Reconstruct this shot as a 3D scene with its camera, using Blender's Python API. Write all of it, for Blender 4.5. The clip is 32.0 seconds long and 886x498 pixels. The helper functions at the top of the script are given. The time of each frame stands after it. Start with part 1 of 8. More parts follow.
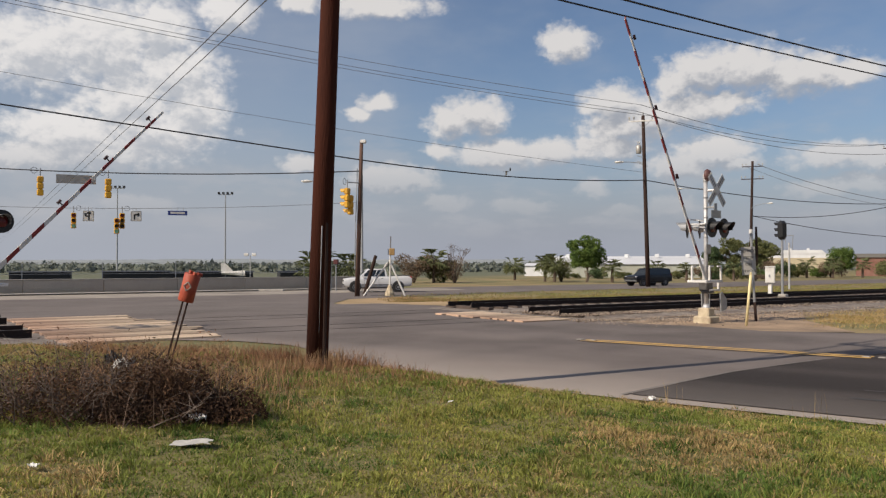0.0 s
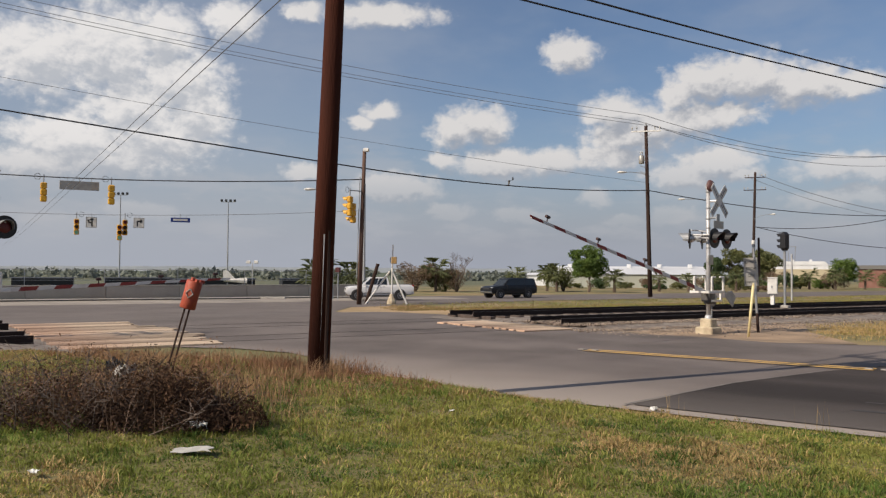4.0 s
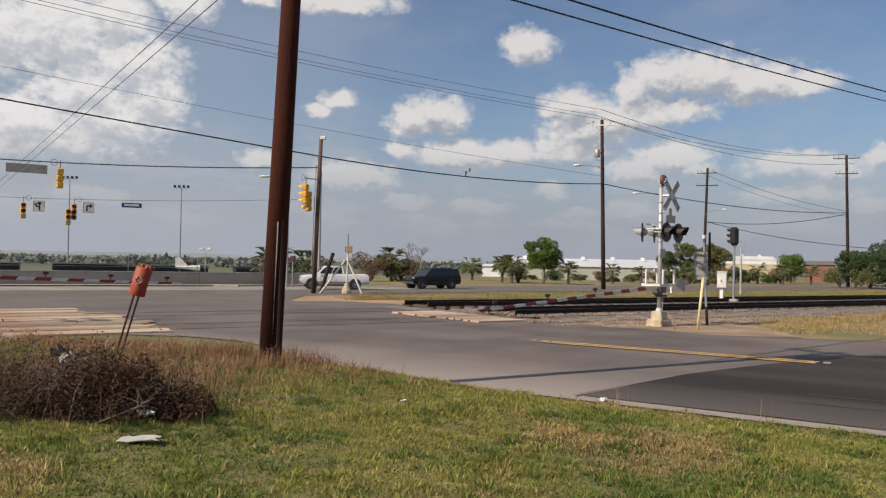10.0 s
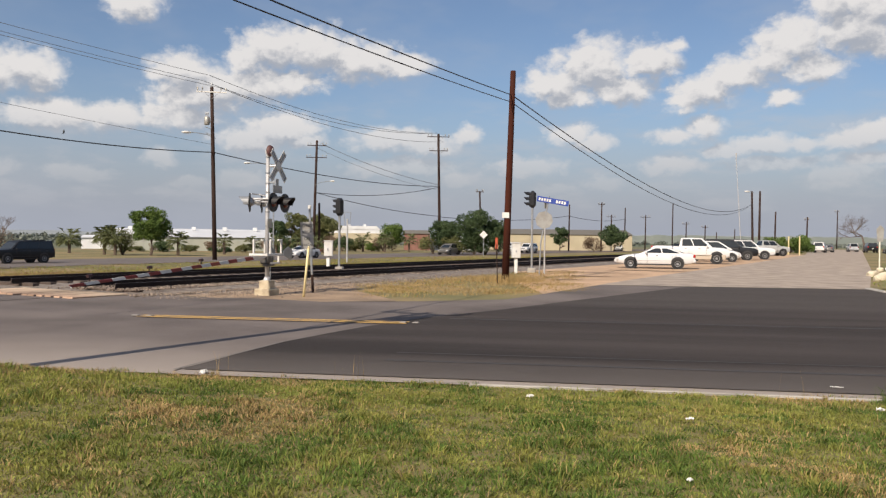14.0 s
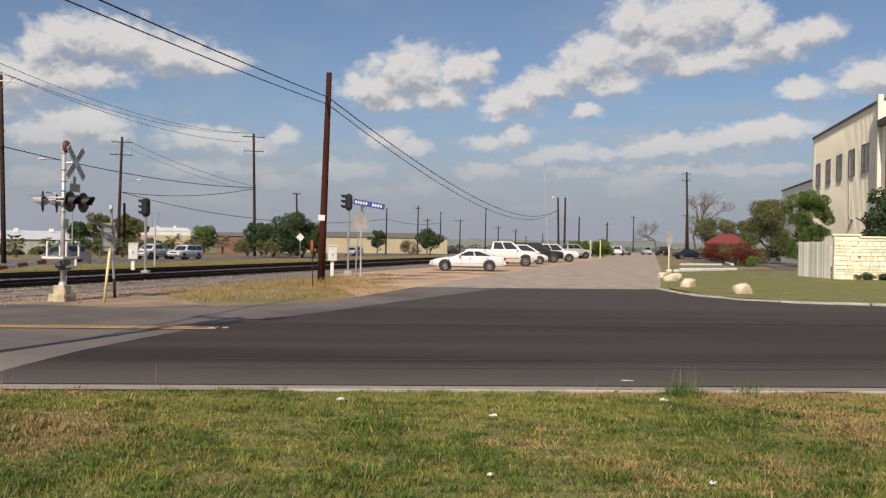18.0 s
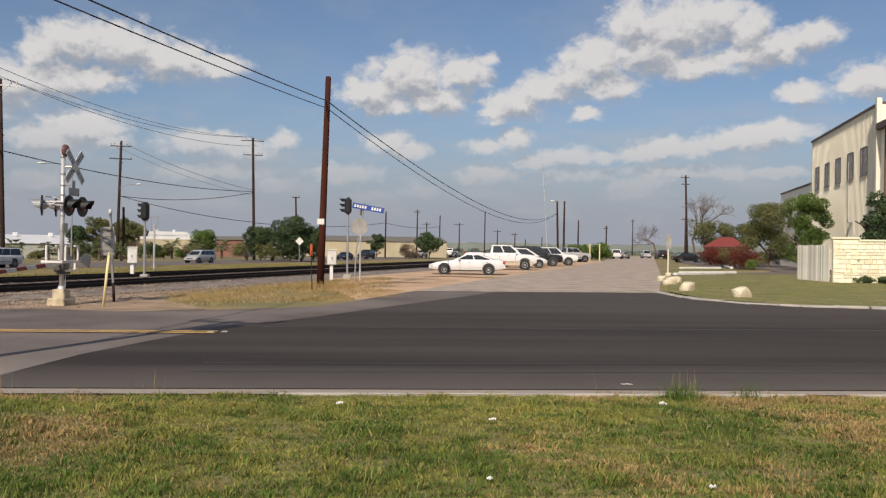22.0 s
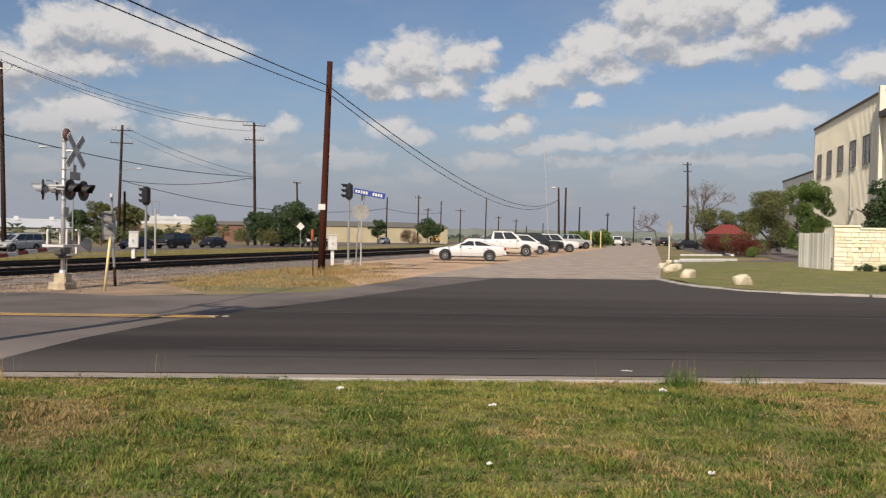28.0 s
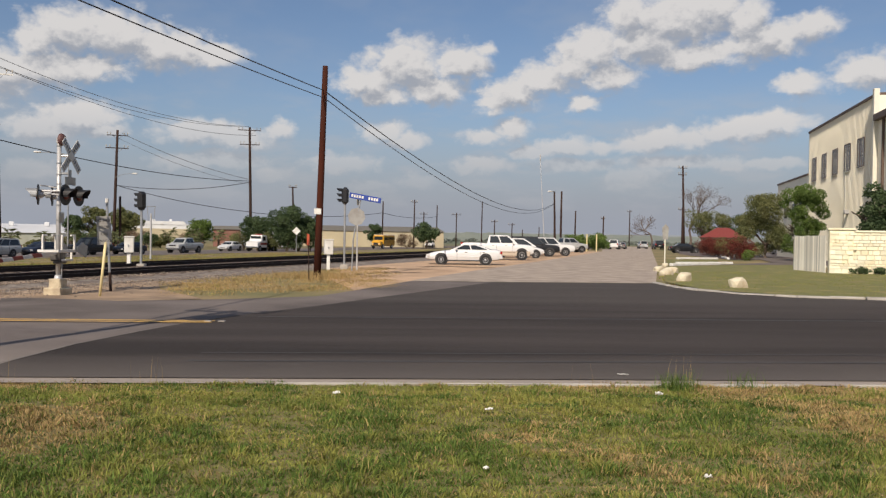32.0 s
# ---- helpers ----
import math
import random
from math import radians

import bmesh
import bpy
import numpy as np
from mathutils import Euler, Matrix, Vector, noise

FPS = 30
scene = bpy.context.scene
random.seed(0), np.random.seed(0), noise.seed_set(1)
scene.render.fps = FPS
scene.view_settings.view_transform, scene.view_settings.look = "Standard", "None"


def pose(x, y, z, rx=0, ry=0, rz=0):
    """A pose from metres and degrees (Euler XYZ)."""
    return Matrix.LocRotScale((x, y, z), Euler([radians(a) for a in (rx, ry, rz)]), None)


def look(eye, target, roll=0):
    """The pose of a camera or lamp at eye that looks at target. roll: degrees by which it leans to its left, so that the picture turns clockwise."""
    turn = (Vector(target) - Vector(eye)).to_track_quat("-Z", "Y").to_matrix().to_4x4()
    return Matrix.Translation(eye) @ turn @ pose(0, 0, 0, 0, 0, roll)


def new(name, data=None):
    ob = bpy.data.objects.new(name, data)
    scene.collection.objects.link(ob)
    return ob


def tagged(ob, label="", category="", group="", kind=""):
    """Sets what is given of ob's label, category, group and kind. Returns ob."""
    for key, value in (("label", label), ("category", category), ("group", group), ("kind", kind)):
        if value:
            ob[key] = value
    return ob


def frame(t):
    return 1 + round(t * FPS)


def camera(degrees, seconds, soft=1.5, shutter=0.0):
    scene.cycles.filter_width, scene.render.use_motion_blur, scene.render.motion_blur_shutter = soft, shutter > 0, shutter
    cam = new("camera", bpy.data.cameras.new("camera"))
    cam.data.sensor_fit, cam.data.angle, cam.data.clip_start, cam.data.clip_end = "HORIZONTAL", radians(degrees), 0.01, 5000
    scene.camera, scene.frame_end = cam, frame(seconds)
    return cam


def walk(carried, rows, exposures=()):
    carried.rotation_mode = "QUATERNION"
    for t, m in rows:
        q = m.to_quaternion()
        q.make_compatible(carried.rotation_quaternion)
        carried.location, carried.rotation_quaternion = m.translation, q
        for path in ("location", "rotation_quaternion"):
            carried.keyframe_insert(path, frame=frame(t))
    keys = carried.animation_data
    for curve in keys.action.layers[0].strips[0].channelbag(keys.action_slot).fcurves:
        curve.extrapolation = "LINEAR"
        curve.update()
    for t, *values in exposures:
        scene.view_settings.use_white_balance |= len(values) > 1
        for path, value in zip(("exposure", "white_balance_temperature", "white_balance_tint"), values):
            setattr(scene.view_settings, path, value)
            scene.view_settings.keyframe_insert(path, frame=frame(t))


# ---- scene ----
cam = camera(55.28, 32.0, soft=1.3)
PATH = [
    (0.0, pose(-0.235, -0.070, 1.65, 90.98, 0.01, 37.20)),
    (0.5, pose(-0.235, -0.070, 1.65, 90.90, 0.27, 37.23)),
    (1.0, pose(-0.235, -0.069, 1.65, 90.98, 0.29, 37.05)),
    (1.5, pose(-0.236, -0.070, 1.65, 91.24, 0.12, 37.31)),
    (2.0, pose(-0.235, -0.070, 1.65, 91.09, 0.14, 37.15)),
    (2.5, pose(-0.234, -0.069, 1.65, 91.15, -0.03, 37.00)),
    (3.0, pose(-0.235, -0.069, 1.65, 91.44, -0.24, 37.06)),
    (3.5, pose(-0.235, -0.070, 1.65, 91.55, -0.32, 37.17)),
    (5.5, pose(-0.238, -0.072, 1.65, 91.54, -0.60, 37.77)),
    (6.0, pose(-0.237, -0.071, 1.65, 91.26, -0.49, 37.57)),
    (6.5, pose(-0.234, -0.069, 1.65, 91.03, -0.46, 36.95)),
    (7.0, pose(-0.231, -0.067, 1.65, 90.90, -0.64, 36.33)),
    (7.5, pose(-0.226, -0.063, 1.65, 90.74, -0.67, 35.29)),
    (8.0, pose(-0.226, -0.063, 1.65, 90.80, -0.37, 35.23)),
    (8.5, pose(-0.225, -0.062, 1.65, 90.91, -0.66, 35.06)),
    (9.0, pose(-0.223, -0.061, 1.65, 91.08, -0.79, 34.63)),
    (9.5, pose(-0.221, -0.060, 1.65, 90.80, -1.29, 34.31)),
    (10.0, pose(-0.221, -0.060, 1.65, 90.95, -1.17, 34.35)),
    (10.5, pose(-0.218, -0.058, 1.65, 91.30, -1.30, 33.79)),
    (11.0, pose(-0.216, -0.056, 1.65, 91.21, -1.07, 33.28)),
    (11.5, pose(-0.209, -0.052, 1.65, 90.64, -1.23, 31.92)),
    (12.0, pose(-0.192, -0.042, 1.65, 90.35, -1.14, 28.64)),
    (12.5, pose(-0.167, -0.029, 1.65, 90.28, -1.25, 24.03)),
    (13.0, pose(-0.137, -0.018, 1.65, 90.09, -1.05, 18.81)),
    (13.5, pose(-0.106, -0.009, 1.65, 89.72, -0.89, 13.53)),
    (14.0, pose(-0.077, -0.003, 1.65, 89.34, -0.68, 8.60)),
    (14.5, pose(-0.044, 0.000, 1.65, 88.69, -0.65, 3.13)),
    (15.0, pose(-0.021, 0.001, 1.65, 88.68, -0.70, -0.70)),
    (15.5, pose(-0.009, 0.001, 1.65, 89.10, -0.94, -2.53)),
    (17.5, pose(-0.004, 0.000, 1.65, 89.36, -0.70, -3.44)),
    (18.0, pose(-0.002, 0.000, 1.65, 89.70, -0.86, -3.69)),
    (18.5, pose(-0.001, 0.000, 1.65, 89.75, -0.84, -3.93)),
    (19.0, pose(0.000, 0.000, 1.65, 89.63, -0.87, -4.09)),
    (19.5, pose(0.001, -0.000, 1.65, 89.44, -0.91, -4.32)),
    (20.0, pose(0.000, -0.000, 1.65, 89.52, -0.88, -4.13)),
    (20.5, pose(-0.000, 0.000, 1.65, 89.52, -0.87, -4.02)),
    (21.0, pose(-0.002, 0.000, 1.65, 89.70, -0.79, -3.82)),
    (21.5, pose(-0.002, 0.000, 1.65, 89.64, -0.81, -3.80)),
    (22.0, pose(-0.002, 0.000, 1.65, 89.95, -0.80, -3.74)),
    (22.5, pose(-0.003, 0.000, 1.65, 89.92, -0.64, -3.63)),
    (23.0, pose(-0.004, 0.000, 1.65, 89.88, -0.68, -3.41)),
    (23.5, pose(-0.002, 0.000, 1.65, 89.97, -0.65, -3.70)),
    (24.0, pose(-0.001, 0.000, 1.65, 89.63, -0.84, -3.98)),
    (24.5, pose(0.001, -0.000, 1.65, 89.60, -0.93, -4.19)),
    (25.0, pose(0.001, -0.000, 1.65, 89.41, -0.99, -4.19)),
    (25.5, pose(-0.000, 0.000, 1.65, 89.45, -1.01, -4.07)),
    (27.5, pose(0.000, -0.000, 1.65, 88.90, -0.74, -4.10)),
    (28.0, pose(-0.003, 0.000, 1.65, 89.00, -1.09, -3.67)),
    (28.5, pose(-0.004, 0.000, 1.65, 88.97, -1.14, -3.51)),
    (29.0, pose(-0.003, 0.000, 1.65, 88.77, -1.23, -3.67)),
    (29.5, pose(-0.001, 0.000, 1.65, 88.56, -1.60, -3.95)),
    (30.0, pose(-0.002, 0.000, 1.65, 88.47, -1.47, -3.73)),
    (30.5, pose(-0.001, 0.000, 1.65, 88.59, -1.83, -3.87)),
    (31.0, pose(-0.002, 0.000, 1.65, 88.91, -1.25, -3.71)),
    (31.5, pose(-0.002, 0.000, 1.65, 88.92, -1.00, -3.76)),
    (32.0, pose(-0.001, 0.000, 1.65, 89.28, -0.91, -3.94)),
]
walk(cam, PATH, exposures=[(0.0, 0.0), (9.0, 0.02), (11.5, 0.08), (13.0, 0.20), (14.5, 0.12), (18.0, -0.02), (32.0, -0.04)])

# ---------------------------------------------------------------- light
SUN_AZ, SUN_EL = 21.0, 38.0          # shadows run 21 degrees east of +y
SUN = Vector((-math.sin(radians(SUN_AZ)) * math.cos(radians(SUN_EL)), -math.cos(radians(SUN_AZ)) * math.cos(radians(SUN_EL)), math.sin(radians(SUN_EL))))
sun = new("sun", bpy.data.lights.new("sun", "SUN"))
sun.data.energy, sun.data.angle, sun.data.color = 4.9, radians(0.5), (1.0, 0.87, 0.72)
sun.matrix_world = look((0, 0, 60), Vector((0, 0, 60)) - SUN)

# clouds: azimuth from +y to the right, elevation, half width, half height, in degrees
CLOUDS_WEST = [(-63.0, 12.9, 3.4, 2.3), (-59.3, 13.5, 3.9, 2.8), (-56.0, 14.8, 2.3, 1.8), (-55.0, 12.1, 3.1, 2.3), (-57.7, 10.2, 3.1, 1.8), (-53.8, 10.0, 2.1, 2.1), (-56.4, 8.7, 4.1, 1.8), (-61.0, 8.1, 3.9, 1.5), (-58.8, 7.1, 4.6, 1.3), (-62.9, 6.6, 2.8, 1.0), (-51.7, 16.1, 1.9, 1.2), (-46.9, 16.9, 1.3, 0.6), (-41.8, 17.0, 3.9, 0.7), (-41.7, 10.7, 1.2, 0.6), (-42.9, 10.0, 0.8, 0.5), (-46.6, 6.6, 1.5, 0.7), (-40.6, 5.6, 3.1, 1.0), (-37.3, 7.6, 1.2, 0.6), (-37.0, 4.1, 1.5, 0.6), (-57.0, 3.7, 2.3, 0.7), (-62.0, 2.7, 3.6, 0.8)]
CLOUDS_MID = [(-35.0, 9.9, 2.2, 1.3), (-36.7, 9.5, 1.5, 1.2), (-28.8, 14.5, 1.7, 1.1), (-25.7, 10.5, 2.2, 1.3), (-23.7, 9.6, 2.4, 1.4), (-21.5, 9.9, 2.3, 1.2), (-25.2, 8.9, 2.8, 1.1), (-33.6, 7.3, 3.4, 0.9), (-30.0, 7.5, 2.3, 0.8), (-26.2, 7.7, 2.6, 0.9), (-21.3, 6.4, 2.8, 0.7), (-27.2, 5.0, 1.1, 0.6), (-32.0, 3.9, 1.9, 0.5), (-25.4, 3.5, 1.7, 0.4), (-22.2, 3.8, 1.5, 0.6)]
CLOUDS_CENTRE = [(-21.7, 11.6, 1.5, 1.2), (-20.0, 12.3, 2.6, 1.4), (-17.4, 12.3, 3.1, 1.5), (-14.5, 11.7, 3.4, 1.2), (-11.7, 11.5, 2.2, 0.8), (-19.4, 10.2, 2.8, 0.9), (-19.3, 7.2, 2.4, 1.0), (-21.3, 6.4, 2.3, 0.9), (-18.2, 6.4, 1.5, 0.6), (-12.1, 6.6, 2.8, 0.8), (-9.7, 6.4, 2.2, 0.7), (-7.0, 6.9, 1.0, 0.7), (-10.4, 5.0, 2.6, 0.6), (-13.0, 4.7, 2.1, 0.5), (-7.9, 4.1, 1.5, 0.5), (1.1, 11.5, 2.7, 1.6), (-1.2, 10.3, 2.2, 1.2), (2.9, 10.0, 2.4, 1.0), (-0.2, 9.5, 2.1, 0.7), (-0.1, 7.0, 1.5, 0.7), (1.4, 6.5, 1.3, 0.5), (-2.9, 5.0, 2.4, 0.6), (-1.1, 3.5, 1.5, 0.5), (2.2, 3.9, 1.3, 0.5)]
CLOUDS_EAST = [(19.0, 14.2, 3.9, 1.8), (20.9, 14.8, 2.8, 1.4), (16.1, 14.8, 1.5, 1.5), (17.1, 13.1, 3.0, 1.5), (23.4, 14.0, 1.7, 1.5), (24.2, 12.7, 2.8, 1.2), (27.1, 13.3, 1.8, 0.9), (13.7, 12.4, 2.3, 1.4), (12.4, 11.5, 1.8, 1.0), (10.4, 10.6, 2.0, 1.0), (8.4, 9.7, 2.1, 1.1), (7.2, 9.0, 1.2, 0.7), (13.2, 9.1, 1.1, 0.6), (20.0, 12.0, 3.9, 0.9), (14.9, 10.8, 2.1, 0.9), (5.0, 11.7, 1.9, 1.2), (6.7, 12.5, 0.8, 0.5), (30.5, 10.4, 2.0, 1.1), (29.5, 10.1, 1.0, 0.6), (26.7, 9.9, 1.4, 0.8), (31.4, 8.2, 1.0, 0.7)]
CLOUDS_LOW = [(8.6, 7.3, 1.2, 0.8), (6.6, 6.9, 1.5, 0.5), (12.0, 6.2, 2.4, 0.7), (9.7, 5.8, 1.5, 0.5), (14.3, 6.2, 1.0, 0.5), (18.2, 6.7, 2.3, 0.7), (16.7, 6.3, 1.5, 0.6), (20.2, 6.5, 1.3, 0.6), (23.6, 7.3, 2.8, 0.8), (25.5, 7.6, 1.9, 0.7), (22.1, 7.1, 1.5, 0.6), (6.2, 5.0, 2.2, 0.6), (12.5, 5.0, 3.4, 0.5), (17.3, 4.3, 2.1, 0.6), (15.6, 3.8, 1.5, 0.5), (22.6, 4.9, 0.9, 0.4), (25.2, 5.0, 2.0, 0.4), (19.2, 5.2, 3.9, 0.5)]


def sky():
    w = bpy.data.worlds.new("sky")
    scene.world = w
    w.use_nodes = True
    nt = w.node_tree
    nt.nodes.clear()

    def n(kind, operation=""):
        node = nt.nodes.new(kind)
        if operation:
            node.operation = operation
        return node

    def put(sock, v):
        if isinstance(v, bpy.types.NodeSocket):
            nt.links.new(v, sock)
        else:
            sock.default_value = v

    def m(op, a, b=0.0, c=0.0):
        node = n("ShaderNodeMath", op)
        for s, v in zip(node.inputs, (a, b, c)):
            put(s, v)
        return node.outputs[0]

    def vm(op, a, b):
        node = n("ShaderNodeVectorMath", op)
        put(node.inputs[0], a)
        put(node.inputs[1], b)
        return node.outputs["Value" if op in ("LENGTH", "DOT_PRODUCT") else "Vector"]

    def mix(f, a, b):
        node = n("ShaderNodeMix")
        node.data_type = "RGBA"
        put(node.inputs[0], f)
        put(node.inputs[6], a)
        put(node.inputs[7], b)
        return node.outputs[2]

    def ramp(v, a, b):
        node = n("ShaderNodeMapRange")
        node.interpolation_type = "SMOOTHSTEP"
        put(node.inputs[0], v)
        node.inputs[1].default_value, node.inputs[2].default_value = a, b
        return node.outputs[0]

    def fbm(vec, scale, detail, rough=0.55):
        node = n("ShaderNodeTexNoise")
        put(node.inputs["Vector"], vec)
        node.inputs["Scale"].default_value, node.inputs["Detail"].default_value, node.inputs["Roughness"].default_value = scale, detail, rough
        return node.outputs[0]

    tc = n("ShaderNodeTexCoord").outputs["Generated"]
    sep = n("ShaderNodeSeparateXYZ")
    put(sep.inputs[0], tc)
    az = m("MULTIPLY", m("ARCTAN2", sep.outputs[0], sep.outputs[1]), 57.2958)
    el = m("MULTIPLY", m("ARCSINE", sep.outputs[2]), 57.2958)
    comb = n("ShaderNodeCombineXYZ")
    put(comb.inputs[0], az)
    put(comb.inputs[1], el)
    v = comb.outputs[0]
    # the rest of the sky carries scattered cloud of the same kind
    far = m("SUBTRACT", 2.2, m("MULTIPLY", ramp(fbm(vm("MULTIPLY", v, (0.09, 0.16, 0)), 1.0, 3.0), 0.5, 0.75), 1.7))
    outside = m("MAXIMUM", ramp(m("ABSOLUTE", m("ADD", az, 17.0)), 50.0, 60.0), ramp(el, 19.0, 25.0))
    far = m("ADD", far, m("MULTIPLY", m("SUBTRACT", 1.0, outside), 3.0))
    # the outlines are bent by slow noise, so that no heap stays an oval
    bend = n("ShaderNodeTexNoise")
    put(bend.inputs["Vector"], vm("MULTIPLY", v, (0.55, 0.75, 0)))
    bend.inputs["Scale"].default_value, bend.inputs["Detail"].default_value = 1.0, 4.0
    bent = vm("ADD", v, vm("MULTIPLY", vm("SUBTRACT", bend.outputs[1], (0.5, 0.5, 0.5)), (1.5, 1.1, 0)))

    def heaps(at):
        best = None
        for a, e, wd, ht in CLOUDS_WEST + CLOUDS_MID + CLOUDS_CENTRE + CLOUDS_EAST + CLOUDS_LOW:
            d = n("ShaderNodeVectorMath", "MULTIPLY_ADD")
            put(d.inputs[0], at)
            d.inputs[1].default_value, d.inputs[2].default_value = (1 / wd, 1 / ht, 0), (-a / wd, -e / ht, 0)
            d = vm("LENGTH", d.outputs[0], (0, 0, 0))
            best = d if best is None else m("SMOOTH_MIN", best, d, 0.22)
        return m("SUBTRACT", 1.0, m("MINIMUM", best, far))

    def puffs(at):
        """Round bulges of several sizes, as on a heap cloud."""
        vo = n("ShaderNodeTexVoronoi")
        vo.feature = "SMOOTH_F1"
        put(vo.inputs["Vector"], vm("MULTIPLY", at, (0.95, 1.25, 0)))
        vo.inputs["Scale"].default_value, vo.inputs["Detail"].default_value, vo.inputs["Roughness"].default_value, vo.inputs["Smoothness"].default_value = 1.0, 2.6, 0.55, 0.35
        return m("SUBTRACT", 0.5, vo.outputs["Distance"])
    puff = puffs(bent)
    fine = m("SUBTRACT", fbm(vm("MULTIPLY", v, (1.1, 1.5, 0)), 1.0, 5.0, 0.6), 0.5)
    dens = m("ADD", m("ADD", heaps(bent), 0.34), m("ADD", m("MULTIPLY", puff, 0.42), m("MULTIPLY", fine, 0.85)))
    over = m("ADD", m("ADD", heaps(vm("ADD", bent, (-0.3, 1.05, 0))), 0.34), m("MULTIPLY", puffs(vm("ADD", bent, (-0.12, 0.3, 0))), 0.5))
    under = ramp(m("SUBTRACT", over, dens), -0.10, 0.55)
    hard, loose = ramp(dens, -0.26, 0.56), m("MULTIPLY", ramp(dens, -0.30, 0.60), 0.95)
    cover = m("ADD", m("MULTIPLY", hard, m("SUBTRACT", 1.0, under)), m("MULTIPLY", loose, under))
    cover = m("MULTIPLY", m("MULTIPLY", cover, 0.96), ramp(el, 1.0, 8.5))
    # lit from behind the eye and from above: the tops of the heaps are white, their feet grey
    deep = m("ADD", m("MULTIPLY", over, 0.5), m("MULTIPLY", m("SUBTRACT", over, dens), 0.5))
    shade = ramp(m("ADD", deep, m("MULTIPLY", fine, -1.1)), 0.78, -0.22)
    cloud = mix(shade, (0.37, 0.385, 0.425, 1), (0.71, 0.685, 0.67, 1))
    cloud = mix(ramp(az, -44.0, -54.0), cloud, mix(shade, (0.50, 0.515, 0.55, 1), (0.80, 0.775, 0.76, 1)))
    cloud = mix(ramp(el, 9.0, 2.0), cloud, mix(shade, (0.40, 0.405, 0.435, 1), (0.53, 0.515, 0.52, 1)))
    sk = n("ShaderNodeTexSky")
    sk.sky_type, sk.sun_disc, sk.sun_elevation, sk.sun_rotation = "NISHITA", False, radians(SUN_EL), radians(180 + SUN_AZ)
    sk.altitude, sk.air_density, sk.dust_density, sk.ozone_density = 200.0, 1.0, 1.6, 1.5
    scaled = n("ShaderNodeVectorMath", "SCALE")
    put(scaled.inputs[0], sk.outputs[0])
    scaled.inputs["Scale"].default_value = 0.082
    tint = vm("MULTIPLY", scaled.outputs[0], (0.97, 1.0, 1.09))
    blue = mix(ramp(el, 10.0, 0.0), tint, (0.335, 0.355, 0.415, 1))
    veil = m("MULTIPLY", ramp(fbm(vm("MULTIPLY", v, (0.10, 0.22, 0)), 1.0, 4.0), 0.40, 0.76), 0.30)
    blue = mix(veil, blue, (0.39, 0.42, 0.48, 1))
    blue = mix(m("MULTIPLY", ramp(az, -28.0, -58.0), 0.38), blue, (0.45, 0.475, 0.53, 1))
    # long hazy banks of cloud low over the land
    bank = ramp(fbm(vm("MULTIPLY", v, (0.20, 0.62, 0)), 1.0, 5.0, 0.55), 0.46, 0.66)
    bank = m("MULTIPLY", m("MULTIPLY", bank, 0.35), m("MULTIPLY", ramp(el, 0.8, 3.2), ramp(el, 11.0, 6.5)))
    blue = mix(bank, blue, (0.47, 0.47, 0.495, 1))
    bg = n("ShaderNodeBackground")
    put(bg.inputs[0], mix(cover, blue, cloud))
    bg.inputs[1].default_value = 1.0
    nt.links.new(bg.outputs[0], n("ShaderNodeOutputWorld").inputs[0])


sky()

# ---------------------------------------------------------------- plan of the place
# the near rail runs from RAIL0 along ALONG; s is the distance beyond it, l the distance along it
RAIL0 = (-17.41, 8.87)
ALONG = Vector((0.3372, 0.9414))
ACROSS = Vector((-0.9414, 0.3372))


def sl(s, l):
    return RAIL0[0] + ALONG.x * l + ACROSS.x * s, RAIL0[1] + ALONG.y * l + ACROSS.y * s


def zg(x, y):
    """Height of the ground: a low grass bank this side of the road, a gentle fall beyond the tracks."""
    if y < 9.3:
        q = min((9.3 - y) / 2.1, 1.0)
        h = (0.14 + 0.28 * min(max((-1.5 - x) / 5.0, 0.0), 1.0)) * (1 - 0.62 * min(max((-9.6 - x) / 3.5, 0.0), 1.0)) * max(0.0, min(1.0, 1 - (-16 - x) / 3))
        return h * q * q * (3 - 2 * q)
    s = ((x - RAIL0[0]) * ACROSS.x + (y - RAIL0[1]) * ACROSS.y - 8) / 22
    s = min(max(s, 0.0), 1.0)
    return -0.8 * s * s * (3 - 2 * s)


# ---------------------------------------------------------------- mesh helpers
def bx(bm, c, s, rz=0.0, bev=0.0, m=None):
    """A box of size s round c, turned by rz degrees about z, with its edges bevelled."""
    made = bmesh.ops.create_cube(bm, size=1.0)["verts"]
    bmesh.ops.scale(bm, vec=s, verts=made)
    if bev:
        edges = list({e for v in made for e in v.link_edges})
        made = list({v for f in bmesh.ops.bevel(bm, geom=edges, offset=bev, segments=1, affect="EDGES")["faces"] for v in f.verts})
    mat = Matrix.Translation(c) @ Matrix.Rotation(radians(rz), 4, "Z")
    bmesh.ops.transform(bm, matrix=(m @ mat) if m else mat, verts=made)
    return bm


def cy(bm, p0, p1, r0, r1=None, n=12, caps=True):
    """A tapered round bar from p0 to p1."""
    p0, p1 = Vector(p0), Vector(p1)
    d = p1 - p0
    q = d.to_track_quat("Z", "Y").to_matrix().to_4x4()
    bmesh.ops.create_cone(bm, cap_ends=caps, segments=n, radius1=r0, radius2=r0 if r1 is None else r1, depth=d.length, matrix=Matrix.Translation((p0 + p1) / 2) @ q)
    return bm


